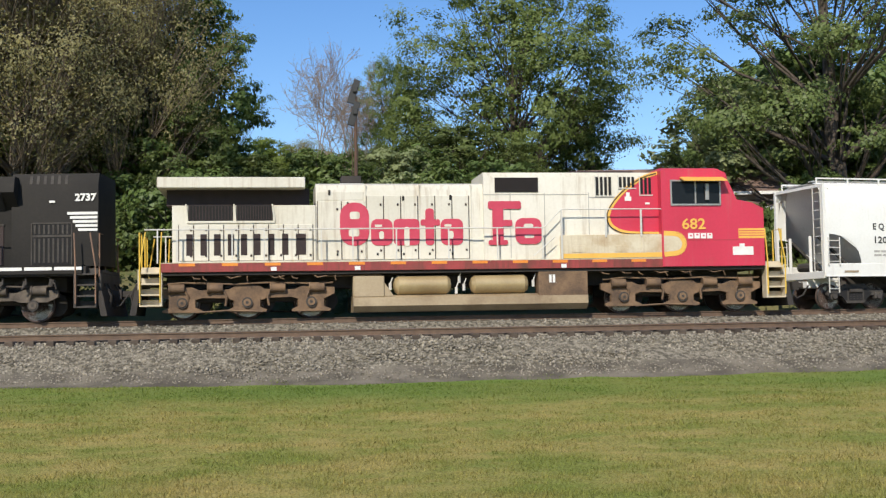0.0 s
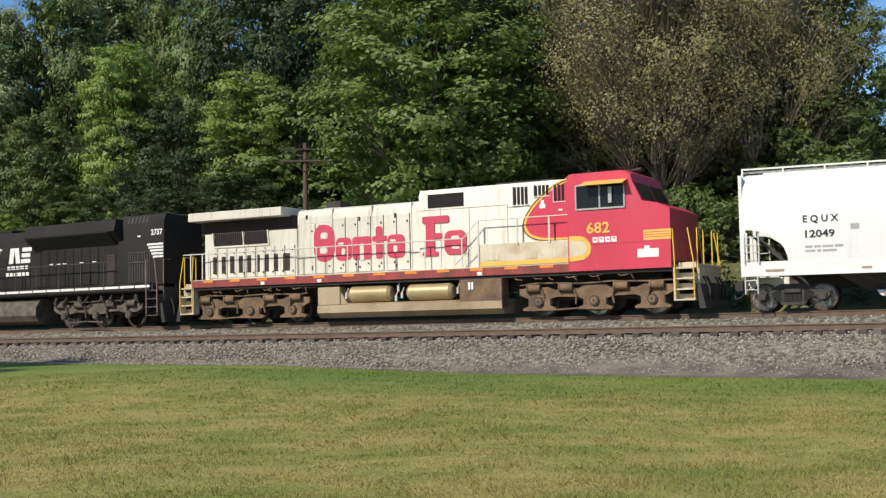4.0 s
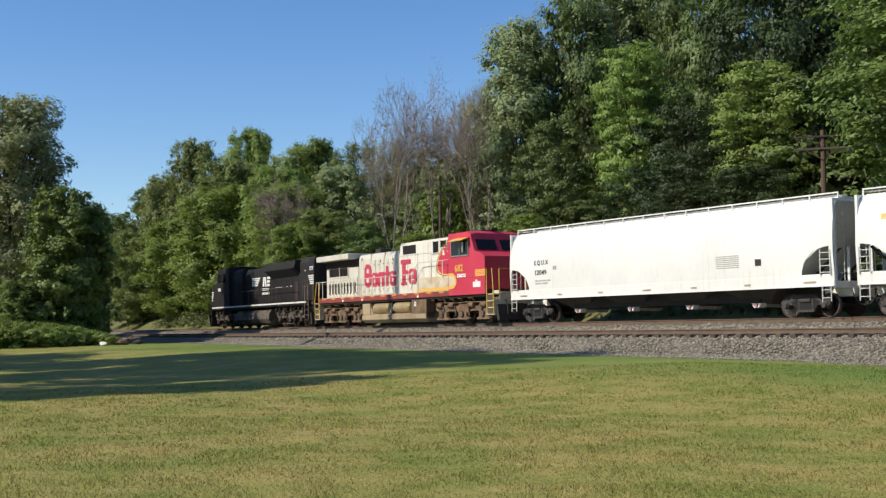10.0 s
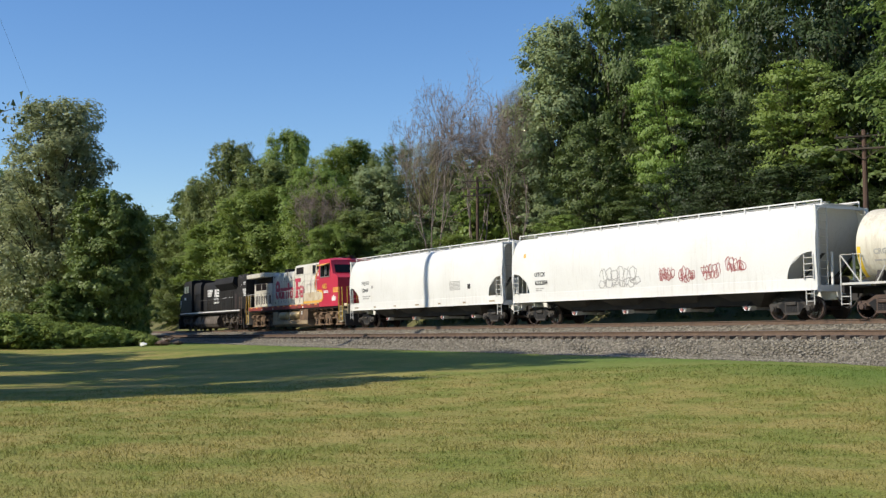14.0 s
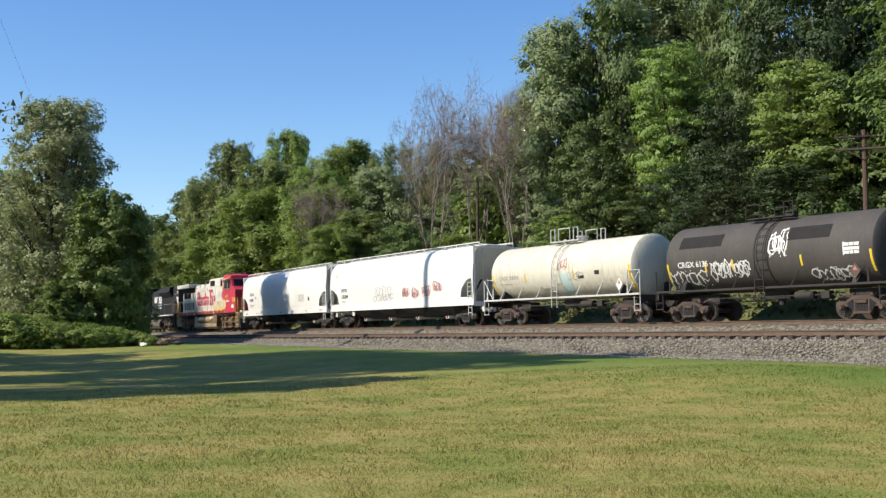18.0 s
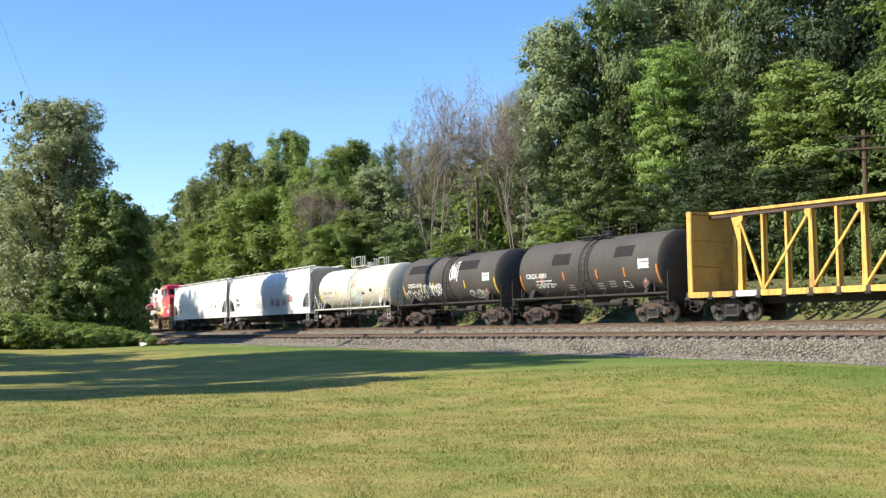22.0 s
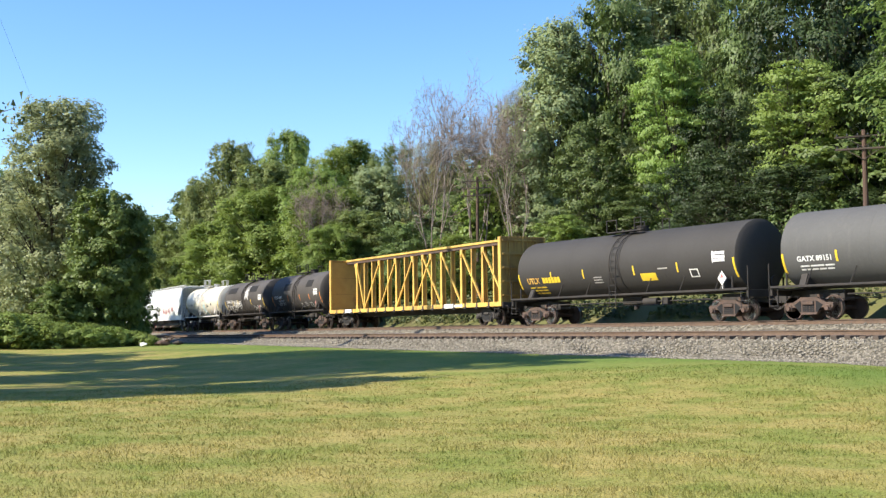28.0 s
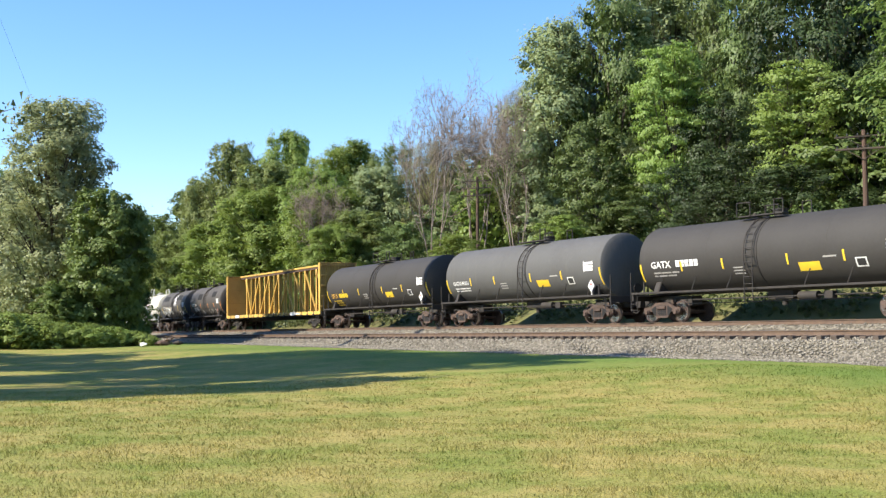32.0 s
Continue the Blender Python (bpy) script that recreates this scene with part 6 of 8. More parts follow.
# ---- engines ----
def engine_truck(root, x, mat, pitch=2.02, r=0.53, low=True):
    key = ("engine_truck", mat.name)
    if key not in MESH:
        g = Geo()
        h = pitch
        outline = [(-h - 0.75, 0.98), (-h + 0.3, 1.02), (-h + 0.55, 0.92), (-0.55, 0.95), (-0.35, 1.06), (0.35, 1.06), (0.55, 0.95), (h - 0.55, 0.92), (h - 0.3, 1.02), (h + 0.75, 0.98),
                   (h + 0.75, 0.78), (h + 0.42, 0.62), (h - 0.42, 0.62), (h - 0.62, 0.68), (0.62, 0.66), (0.42, 0.58), (-0.42, 0.58), (-0.62, 0.66), (-h + 0.62, 0.68), (-h + 0.42, 0.62), (-h - 0.42, 0.62), (-h - 0.75, 0.78)]
        g.prism(outline, -0.09, 0.09)
        for ax in (-h, 0, h):
            if low:
                g.prism([(ax - 0.40, 0.66), (ax + 0.40, 0.66), (ax + 0.40, 0.38), (ax + 0.62, 0.29), (ax + 0.60, 0.22), (ax - 0.60, 0.22), (ax - 0.62, 0.29), (ax - 0.40, 0.38)], -0.13, 0.05, 0)
            g.cyl((ax, -0.20, 0.52), (ax, -0.10, 0.52), 0.17, 16, mi=1)
            g.cyl((ax, -0.225, 0.52), (ax, -0.19, 0.52), 0.12, 14, mi=0)
            g.cyl((ax, -0.24, 0.52), (ax, -0.22, 0.52), 0.05, 8, mi=1)
            for k in (-0.36, 0.36) if low else ():
                g.cyl((ax + k, -0.02, 0.32), (ax + k, -0.02, 0.70), 0.075, 8)
                for q in range(4):
                    g.cyl((ax + k, -0.02, 0.36 + q * 0.085), (ax + k, -0.02, 0.385 + q * 0.085), 0.095, 8)
        fr = g
        br = Geo()
        for ax, sgn in ((-h - 0.15, 1), (-0.98, 1), (0.98, -1), (h + 0.2, -1)):
            br.cyl((ax - 0.22, -0.13, 0.98), (ax + 0.22, -0.13, 0.98), 0.14, 12)
            br.cyl((ax - 0.27, -0.13, 0.98), (ax - 0.22, -0.13, 0.98), 0.165, 12)
            br.tube([(ax + sgn * 0.2, -0.15, 0.98), (ax + sgn * 0.34, -0.15, 0.72), (ax + sgn * 0.30, -0.10, 0.42)], 0.04, 6)
        br.tube([(-h - 0.7, -0.14, 1.10), (-h, -0.16, 1.16), (-0.4, -0.14, 1.10), (0.6, -0.16, 1.14), (h, -0.14, 1.10), (h + 0.7, -0.14, 1.12)], 0.028, 6)
        br.tube([(-h + 0.4, -0.16, 0.22), (-0.6, -0.18, 0.27), (0.5, -0.16, 0.22)], 0.03, 5)
        ct = Geo().box(-h - 0.5, h + 0.5, -0.85, 0.85, 0.55, 0.95, 0.05).box(-0.5, 0.5, -0.6, 0.6, 0.9, 1.3, 0.04)
        for ax in (-h, 0, h):
            ct.cyl((ax + 0.5, -0.5, 0.55), (ax + 0.5, 0.5, 0.55), 0.38, 12)
        MESH[key] = (mesh_of("truck", ct, M_BLACKU), mesh_of("side_frame", fr, [mat, M_TRUCKG]), mesh_of("brake_gear", br, mat))
    ct, fr, br = MESH[key]
    tk = new("truck", ct)
    tk.parent = root
    tk.location = (x, 0, 0)
    for sgn in (-1, 1):
        for nm, me in (("side_frame", fr), ("brake_gear", br)):
            o = new(nm, me)
            o.parent = tk
            o.matrix_basis = pose(0, sgn * 1.06, 0, 0, 0, 0 if sgn < 0 else 180)
    for ax in (-pitch, 0, pitch):
        o = new("wheelset", wheelset_mesh(r))
        o.parent = tk
        o.location = (ax, 0, r)
        WHEELS.append((o, ax, r))


def doors(g, x0, x1, n, y, z0, z1, mi=0, gap=0.018):
    """Raised hood doors with seams between them, one piece each."""
    w = (x1 - x0) / n
    for k in range(n):
        g.cut()
        g.box(x0 + k * w + gap, x0 + (k + 1) * w - gap, y - 0.03, y + 0.02, z0, z1, 0.008, mi)


def door_fittings(root, x0, x1, n, y, z0, z1, mat):
    """Dark gaps between hood doors, with a hinge or latch high and low on each."""
    w = (x1 - x0) / n
    g, h = Geo(), Geo()
    for k in range(n + 1):
        g.cut().box(x0 + k * w - 0.013, x0 + k * w + 0.013, y - 0.006, y + 0.01, z0, z1)
    for k in range(n):
        for q in (0.14, 0.86):
            h.cut().box(x0 + (k + 0.82) * w - 0.03, x0 + (k + 0.82) * w + 0.03, y - 0.048, y - 0.028, z0 + (z1 - z0) * q - 0.035, z0 + (z1 - z0) * q + 0.035)
    parts("door_seam", g, mat, root)
    parts("latch", h, mat, root)


def steps_and_rails(root, x, sgn, step_mat, rail_mat, z_top=1.75):
    """A corner stairwell at an engine's end; sgn points outwards."""
    for side in (-1, 1):
        g = Geo()
        for k in range(4):
            z = 0.42 + k * 0.34
            g.cut()
            g.box(x + sgn * 0.02, x + sgn * 0.60, side * 1.18, side * 1.50, z, z + 0.05, 0.006)
        parts("step", g, step_mat, root)
        g = Geo()
        for k in range(4):
            z = 0.42 + k * 0.34
            g.cut().box(x + sgn * 0.02, x + sgn * 0.60, side * 1.15, side * 1.178, z, z + 0.22)
        g.cut()
        g.box(x - sgn * 0.06, x + sgn * 0.02, side * 1.16, side * 1.52, 0.42, z_top, 0.006)
        g.cut().box(x + sgn * 0.60, x + sgn * 0.64, side * 1.16, side * 1.50, 0.42, 1.2, 0.006)
        parts("step_plate", g, step_mat, root)
        g = Geo()
        for dx in (0.0, 0.62):
            g.cut().tube([(x + sgn * dx, side * 1.52, 0.55), (x + sgn * dx, side * 1.54, 1.7), (x + sgn * (dx * 0.8 - 0.05), side * 1.50, 2.75)], 0.024, 6)
        g.cut().tube([(x + sgn * 0.66, side * 1.2, 1.4), (x + sgn * 0.66, side * 1.2, 2.75), (x + sgn * 0.66, side * 0.5, 2.75), (x + sgn * 0.66, side * 0.5, 1.6)], 0.024, 6)
        parts("end_handrail", g, rail_mat, root)
    g = Geo().box(x - sgn * 0.1, x + sgn * 0.72, -1.15, 1.15, 1.50, 1.60, 0.01)
    g.box(x + sgn * 0.62, x + sgn * 0.72, -1.2, 1.2, 0.95, 1.5, 0.02)
    part("end_platform", g, step_mat, root)
    g = Geo()
    g.prism([(x + sgn * 0.62, 0.95), (x + sgn * 0.78, 0.95), (x + sgn * 0.95, 0.16), (x + sgn * 0.75, 0.16)], -1.4, 1.4)
    for k in (-0.9, -0.5, 0.5, 0.9):
        g.tube([(x + sgn * 0.74, k, 1.2), (x + sgn * 0.95, k, 0.8), (x + sgn * 0.9, k + 0.06, 0.45)], 0.035, 6)
    part("plow", g, M_BLACKU, root)


def handrail(root, stations, y, z0, z1, mat, ends):
    g = Geo()
    for x in stations:
        g.cut().box(x - 0.022, x + 0.022, y - 0.012, y + 0.012, z0, z1)
    parts("rail_post", g, mat, root)
    part("handrail", Geo().tube([(ends[0], y, z1), (ends[1], y, z1)], 0.022, 6), mat, root)


def curve_points(ctrl, n=10):
    """A smooth line through x, z points."""
    out = []
    P = [ctrl[0]] + list(ctrl) + [ctrl[-1]]
    for i in range(1, len(P) - 2):
        for k in range(n):
            t = k / n
            q = []
            for d in (0, 1):
                a, b, c, e = P[i - 1][d], P[i][d], P[i + 1][d], P[i + 2][d]
                q.append(0.5 * (2 * b + (c - a) * t + (2 * a - 5 * b + 4 * c - e) * t * t + (3 * b - a - 3 * c + e) * t ** 3))
            out.append(tuple(q))
    return out + [tuple(ctrl[-1])]


def red_engine(s0, s1):
    root = car_root("diesel_locomotive", "faded red and silver diesel locomotive with a yellow-edged red nose", "locomotive", s0 - 0.17, s1 - 0.17, 7.25)
    o = (s0 + s1) / 2

    def X(s):
        return s - o
    # frame, walkway, sill
    g = Geo().box(X(0.1), X(19.9), -1.45, 1.45, 1.38, 1.76, 0.01).box(X(0.2), X(19.3), -0.6, 0.6, 0.95, 1.4, 0.02)
    part("underframe", g, M_BLACKU, root)
    for side in (-1, 1):
        g = Geo().box(X(0.1), X(18.6), side * 1.46, side * 1.53, 1.48, 1.76, 0.008)
        g.box(X(0.1), X(18.6), side * 1.15, side * 1.53, 1.76, 1.785, 0.0, 1)
        for k in range(13):
            x = X(0.65 + k * 1.33)
            g.box(x, x + 0.5, side * 1.46, side * 1.538, 1.665, 1.755, 0.0, 2)
        for x in (X(3.5), X(6.15), X(12.9)):
            g.box(x, x + 0.18, side * 1.46, side * 1.54, 1.50, 1.62, 0.0, 3)
        part("side_sill", g, [M_SILLRED, M_STEPW, M_ORANGE, M_LETTER], root)
    # rear radiator house
    g = Geo()
    g.box(X(0.42), X(4.95), -1.12, 1.12, 1.76, 3.62, 0.02)
    part("radiator_house", g, M_SILVER, root)
    # upper house in a dark colour for soot and the shadow below the wing
    g = Geo().prism_x([(-1.10, 3.6), (1.10, 3.6), (1.05, 3.85), (1.05, 4.16), (-1.05, 4.16), (-1.05, 3.85)], X(0.25), X(4.75))
    part("radiator_core", g, M_LOUVRE, root, "upper radiator house coloured dark for soot and the wing's shadow")
    g = Geo().box(X(0.0), X(4.6), -1.66, 1.66, 4.12, 4.46, 0.02)
    for x in (1.2, 2.4, 3.55):
        g.box(X(x), X(x) + 0.02, -1.67, 1.67, 4.13, 4.47)
    part("radiator_wing", g, M_SILVER, root, "pale overhanging radiator wing roof")
    panes, slats, rim = Geo(), Geo(), Geo()
    for x0, x1 in ((0.92, 2.32), (2.42, 3.58)):
        panes.cut().box(X(x0), X(x1), -1.135, -1.10, 3.12, 3.62)
        for k in range(14):
            x = X(x0) + (k + 0.5) * (x1 - x0) / 14
            slats.cut().box(x - 0.012, x + 0.012, -1.155, -1.13, 3.14, 3.60)
        rim.cut().prism([(X(x0) - 0.03, 3.12), (X(x0) + 0.01, 3.12), (X(x0) - 0.05, 3.66), (X(x0) - 0.09, 3.66)], -1.17, -1.10)
    rim.cut().prism([(X(3.60), 3.12), (X(3.65), 3.12), (X(3.59), 3.66), (X(3.54), 3.66)], -1.17, -1.10)
    rim.cut().box(X(0.88), X(3.64), -1.162, -1.1, 3.05, 3.12)
    parts("radiator_intake", panes, M_DARK, root)
    parts("intake_slat", slats, M_LOUVRE, root)
    parts("intake_rim", rim, M_SILVER, root)
    g = Geo()
    doors(g, X(0.62), X(4.85), 9, -1.12, 1.85, 3.0)
    parts("hood_door", g, [M_SILVER, M_LOUVRE], root)
    for x0, x1 in ((0.86, 1.06), (1.30, 1.50), (1.72, 1.93), (2.15, 2.35), (2.56, 2.76), (2.98, 3.18), (3.42, 3.62), (3.86, 4.06), (4.30, 4.62)):
        g = Geo().box(X(x0), X(x1), -1.157, -1.13, 2.02, 2.70, 0.0, 0)
        for k in range(9):
            z = 2.05 + k * 0.072
            g.box(X(x0), X(x1), -1.166, -1.150, z, z + 0.03, 0.0, 0)
        part("louvre", g, M_LOUVRE, root)
    # long hood
    g = Geo()
    g.prism_x([(-1.06, 1.76), (1.06, 1.76), (1.06, 4.05), (0.98, 4.28), (0.85, 4.34), (-0.85, 4.34), (-0.98, 4.28), (-1.06, 4.05)], X(4.95), X(10.5))
    part("long_hood", g, M_SILVER, root)
    g = Geo()
    doors(g, X(5.0), X(6.55), 2, -1.06, 1.85, 3.75)
    doors(g, X(6.58), X(9.95), 6, -1.06, 1.85, 3.92)
    g.cut().box(X(5.0), X(6.5), -1.075, -1.04, 3.78, 4.05, 0.006)
    parts("hood_door", g, [M_SILVER, M_LOUVRE], root)
    door_fittings(root, X(5.0), X(6.55), 2, -1.06, 1.85, 3.75, M_LOUVRE)
    door_fittings(root, X(6.58), X(9.95), 6, -1.06, 1.85, 3.92, M_LOUVRE)
    door_fittings(root, X(0.62), X(4.85), 9, -1.12, 1.85, 3.0, M_LOUVRE)
    g = Geo()
    for x in (6.54, 8.3, 10.0):
        g.cut().box(X(x), X(x) + 0.03, -1.085, -0.9, 1.85, 4.30)
    parts("hood_rib", g, M_SILVER, root)
    g = Geo()
    for x, z in ((7.75, 3.75), (9.3, 3.78), (5.35, 3.95), (5.95, 3.55)):
        g.cut().box(X(x), X(x) + 0.07, -1.10, -1.06, z, z + 0.16)
    for x in (5.6, 6.9, 7.75, 9.35, 10.9, 11.6, 8.6):
        g.cut().box(X(x), X(x) + 0.06, -1.10, -1.05, 1.98, 2.06)
    parts("latch", g, M_DARK, root)
    g = Geo().box(X(5.75), X(6.55), -0.45, 0.45, 4.30, 4.40, 0.01, 1).box(X(5.82), X(6.48), -0.38, 0.38, 4.40, 4.66, 0.02)
    part("exhaust_stack", g, [M_BLACKU, M_RAILW], root)
    # equipment house behind the cab
    g = Geo().prism_x([(-1.2, 1.76), (1.2, 1.76), (1.2, 4.48), (1.1, 4.68), (-1.1, 4.68), (-1.2, 4.48)], X(10.42), X(16.4))
    part("equipment_house", g, M_SILVER, root)
    part("air_intake", Geo().box(X(10.8), X(12.25), -1.225, -1.18, 4.02, 4.50), M_LOUVRE, root)
    g = Geo()
    for k in range(16):
        g.cut().box(X(10.8), X(12.25), -1.235, -1.222, 4.035 + k * 0.029, 4.048 + k * 0.029)
    parts("intake_slat", g, M_DARK, root)
    g, rim = Geo(), Geo()
    for x0, n, st in ((14.22, 4, 0.145), (15.02, 4, 0.145), (15.75, 3, 0.14)):
        z0, z1 = (3.92, 4.52) if x0 < 15 else (4.18, 4.52) if x0 < 15.5 else (3.95, 4.50)
        for k in range(n):
            g.cut().box(X(x0) + k * st, X(x0) + k * st + 0.085, -1.235, -1.19, z0, z1)
        rim.cut().box(X(x0) - 0.04, X(x0) - 0.015, -1.24, -1.19, z0 - 0.03, z1 + 0.05)
        rim.cut().box(X(x0) - 0.04, X(x0) + n * st, -1.242, -1.19, z0 - 0.06, z0 - 0.03)
    parts("vent_slat", g, M_DARK, root)
    parts("vent_rim", rim, M_RAILW, root)
    g = Geo()
    for x in (11.3, 12.45, 13.95):
        g.cut().box(X(x), X(x) + 0.02, -1.215, -1.19, 1.85, 4.0)
    g.box(X(10.42), X(13.9), -1.212, -1.19, 3.93, 3.95)
    g.box(X(13.98), X(16.3), -1.212, -1.19, 3.82, 3.86)
    parts("panel_seam", g, M_FADE, root)
    g = Geo().box(X(12.95), X(16.4), -1.48, -1.15, 1.78, 2.58, 0.02).cut().box(X(12.95), X(16.4), 1.15, 1.48, 1.78, 2.58, 0.02)
    parts("battery_box", g, M_STAINED, root, "rust-stained cream battery box below the red flash")
    g = Geo()
    for x in (13.3, 14.75):
        g.cut().box(X(x), X(x) + 0.42, -1.495, -1.46, 2.0, 2.22, 0.004)
    g.cut().box(X(15.65), X(16.2), -1.492, -1.46, 1.95, 2.5, 0.004)
    parts("box_door", g, M_STAINED, root)
    # red flash with yellow edge
    flash = curve_points([(16.35, 4.66), (15.85, 4.50), (15.3, 4.15), (14.85, 3.70), (14.62, 3.25), (14.72, 2.90), (15.05, 2.70), (15.5, 2.63), (16.4, 2.61)])
    g = Geo().prism([(X(a), b) for a, b in flash], -1.215, -1.19)
    part("red_flash", g, M_RED, root)
    flat = lambda z: -1.222
    g = Geo()
    ribbon(g, [(X(a), b) for a, b in flash], 0.13, flat, 0.004, 0)
    ribbon(g, [(X(a - 0.05), b - 0.02) for a, b in flash], 0.04, flat, 0.007, 1)
    cabside = lambda z: -1.572
    tongue = curve_points([(16.4, 2.60), (16.9, 2.55), (17.1, 2.28), (16.95, 1.98), (16.4, 1.90)])
    ribbon(g, [(X(a), b) for a, b in tongue], 0.16, cabside, 0.004, 0)
    ribbon(g, [(X(a + 0.0), b) for a, b in [(16.4, 1.90), (13.0, 1.88)]][::-1], 0.15, lambda z: -1.49, 0.004, 0)
    g.prism([(X(a), b) for a, b in tongue], -1.572, -1.565, 2)
    part("stripe", g, [M_STRIPE, M_INK, M_STAINED], root)
    # cab and nose
    prof = [(16.35, 1.50), (19.9, 1.50), (19.9, 3.42), (19.5, 3.62), (18.98, 3.72), (18.66, 4.40), (18.6, 4.62), (18.3, 4.76), (16.45, 4.76), (16.35, 4.66)]
    g = Geo()
    n = len(prof)
    rings = []
    for y, k in ((-1.56, 0), (-1.2, 1), (1.2, 1), (1.56, 0)):
        rings.append([(X(a), y, b + (0.06 if k and b > 4.5 else 0)) for a, b in prof])
    g.loft([r[::-1] for r in rings])
    part("cab", g, M_RED, root, "faded red cab and sloping nose")
    g = Geo().box(X(16.7), X(18.4), -1.575, -1.55, 3.58, 4.34, 0.0, 0)
    part("cab_window", g, M_GLASS, root)
    g = Geo()
    for x in (16.66, 17.5, 18.36):
        g.box(X(x), X(x) + 0.05, -1.60, -1.55, 3.55, 4.36)
    g.box(X(16.66), X(18.4), -1.60, -1.55, 3.52, 3.58).box(X(16.66), X(18.4), -1.60, -1.55, 4.33, 4.38)
    g.box(X(17.85), X(17.98), -1.66, -1.6, 3.7, 4.25, 0.01)
    part("window_frame", g, M_PANE, root)
    g = Geo().prism_x([(-1.57, 4.44), (-2.0, 4.30), (-2.0, 4.33), (-1.57, 4.48)], X(17.0), X(18.5))
    part("sunshade", g, M_STRIPE, root)
    g = Geo()
    for y0, y1 in ((-1.35, -0.15), (0.15, 1.35)):
        pts = [(X(18.985), y0, 3.80), (X(18.985), y1, 3.80), (X(18.72), y1, 4.35), (X(18.72), y0, 4.35)]
        pts += [(x - 0.05, y, z) for x, y, z in pts]
        g.convex(pts, [(0, 1, 2, 3), (4, 5, 6, 7), (0, 1, 5, 4), (1, 2, 6, 5), (2, 3, 7, 6), (3, 0, 4, 7)])
    part("windshield", g, M_GLASS, root)
    g = Geo()
    g.cut().box(X(19.0), X(19.92), -1.566, -1.555, 2.42, 2.75, 0.0, 0)
    for z in (2.5, 2.58, 2.66):
        g.cut().box(X(19.02), X(19.9), -1.57, -1.56, z, z + 0.022, 0.0, 2)
    g.cut().box(X(18.78), X(19.5), -1.572, -1.56, 1.86, 2.14, 0.0, 1).cut().box(X(19.02), X(19.2), -1.572, -1.56, 2.14, 2.24, 0.0, 1)
    for k in range(4):
        g.cut().box(X(17.24 + k * 0.22), X(17.42 + k * 0.22), -1.572, -1.56, 2.42, 2.60, 0.0, 1)
        g.cut().box(X(17.30 + k * 0.22), X(17.37 + k * 0.22), -1.575, -1.565, 2.49 + 0.03 * (k % 2), 2.54 + 0.03 * (k % 2), 0.0, 2)
    g.cut().box(X(15.2), X(15.42), -1.235, -1.21, 3.72, 3.86, 0.0, 1).cut().box(X(15.25), X(15.37), -1.235, -1.21, 3.86, 4.0, 0.0, 1)
    g.cut().box(X(15.9), X(16.05), -1.235, -1.21, 3.60, 3.66, 0.0, 1)
    g.cut().box(X(16.4), X(19.0), -1.567, -1.56, 2.36, 2.375, 0.0, 3)
    parts("marking", g, [M_STRIPE, M_LETTER, M_RED, M_SILLRED], root)
    letters("682", X(17.02), 2.74, 0.50, cabside, M_STRIPE, root, squeeze=1.12, label="yellow road number", bold=0.009)
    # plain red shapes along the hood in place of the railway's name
    def rounded(x0, x1, z0, z1, r):
        out = []
        for cx, cz, a0 in ((x1 - r, z1 - r, 0), (x0 + r, z1 - r, 90), (x0 + r, z0 + r, 180), (x1 - r, z0 + r, 270)):
            out += [(X(cx) + r * math.cos(radians(a0 + 22.5 * k)), cz + r * math.sin(radians(a0 + 22.5 * k))) for k in range(5)]
        return out
    red, gap = Geo(), Geo()
    for x0, x1, z0, z1, r, y, slots in (
            (5.72, 6.66, 2.30, 3.70, 0.42, -1.112, ((6.04, 6.36, 3.16, 3.40), (6.00, 6.34, 2.60, 2.84))), (6.72, 7.42, 2.30, 3.16, 0.2, -1.112, ((6.98, 7.14, 2.50, 2.76), (6.84, 7.08, 2.90, 2.98))),
            (7.46, 8.30, 2.30, 3.16, 0.14, -1.112, ((7.80, 7.97, 2.26, 2.90),)), (8.50, 8.78, 2.30, 3.50, 0.1, -1.112, ()), (8.34, 8.98, 2.94, 3.14, 0.06, -1.110, ()),
            (9.00, 9.74, 2.30, 3.16, 0.2, -1.112, ((9.26, 9.42, 2.50, 2.76), (9.12, 9.36, 2.90, 2.98))), (10.70, 11.06, 2.30, 3.68, 0.06, -1.242, ()), (10.56, 11.20, 2.28, 2.44, 0.05, -1.244, ()), (10.56, 11.66, 3.46, 3.72, 0.07, -1.244, ()),
            (11.0, 11.36, 2.90, 3.10, 0.05, -1.240, ()), (11.46, 12.34, 2.30, 3.16, 0.24, -1.242, ((11.74, 12.06, 2.82, 2.97), (11.76, 12.08, 2.50, 2.60)))):
        red.cut().prism(rounded(x0, x1, z0, z1, r), y, y + 0.04)
        for a0, a1, b0, b1 in slots:
            gap.cut().prism(rounded(a0, a1, b0, b1, min(0.07, (b1 - b0) * 0.45, (a1 - a0) * 0.45)), y - 0.004, y)
    parts("red_shape", red, M_MARKRED, root, "large faded red shape on the silver hood")
    parts("pale_slot", gap, M_SILVER, root)
    # roof kit of the cab
    g = Geo().box(X(13.4), X(15.6), -0.9, 0.9, 4.66, 4.76, 0.02).cut().box(X(16.9), X(18.0), -0.5, 0.5, 4.80, 4.92, 0.03)
    parts("roof_box", g, M_LOUVRE, root)
    g = Geo()
    for y in (-0.1, 0.02, 0.14):
        g.cut().cyl((X(18.0), y, 4.90), (X(18.5), y, 4.94), 0.03, 8, 0.07)
    parts("air_horn", g, M_LOUVRE, root)
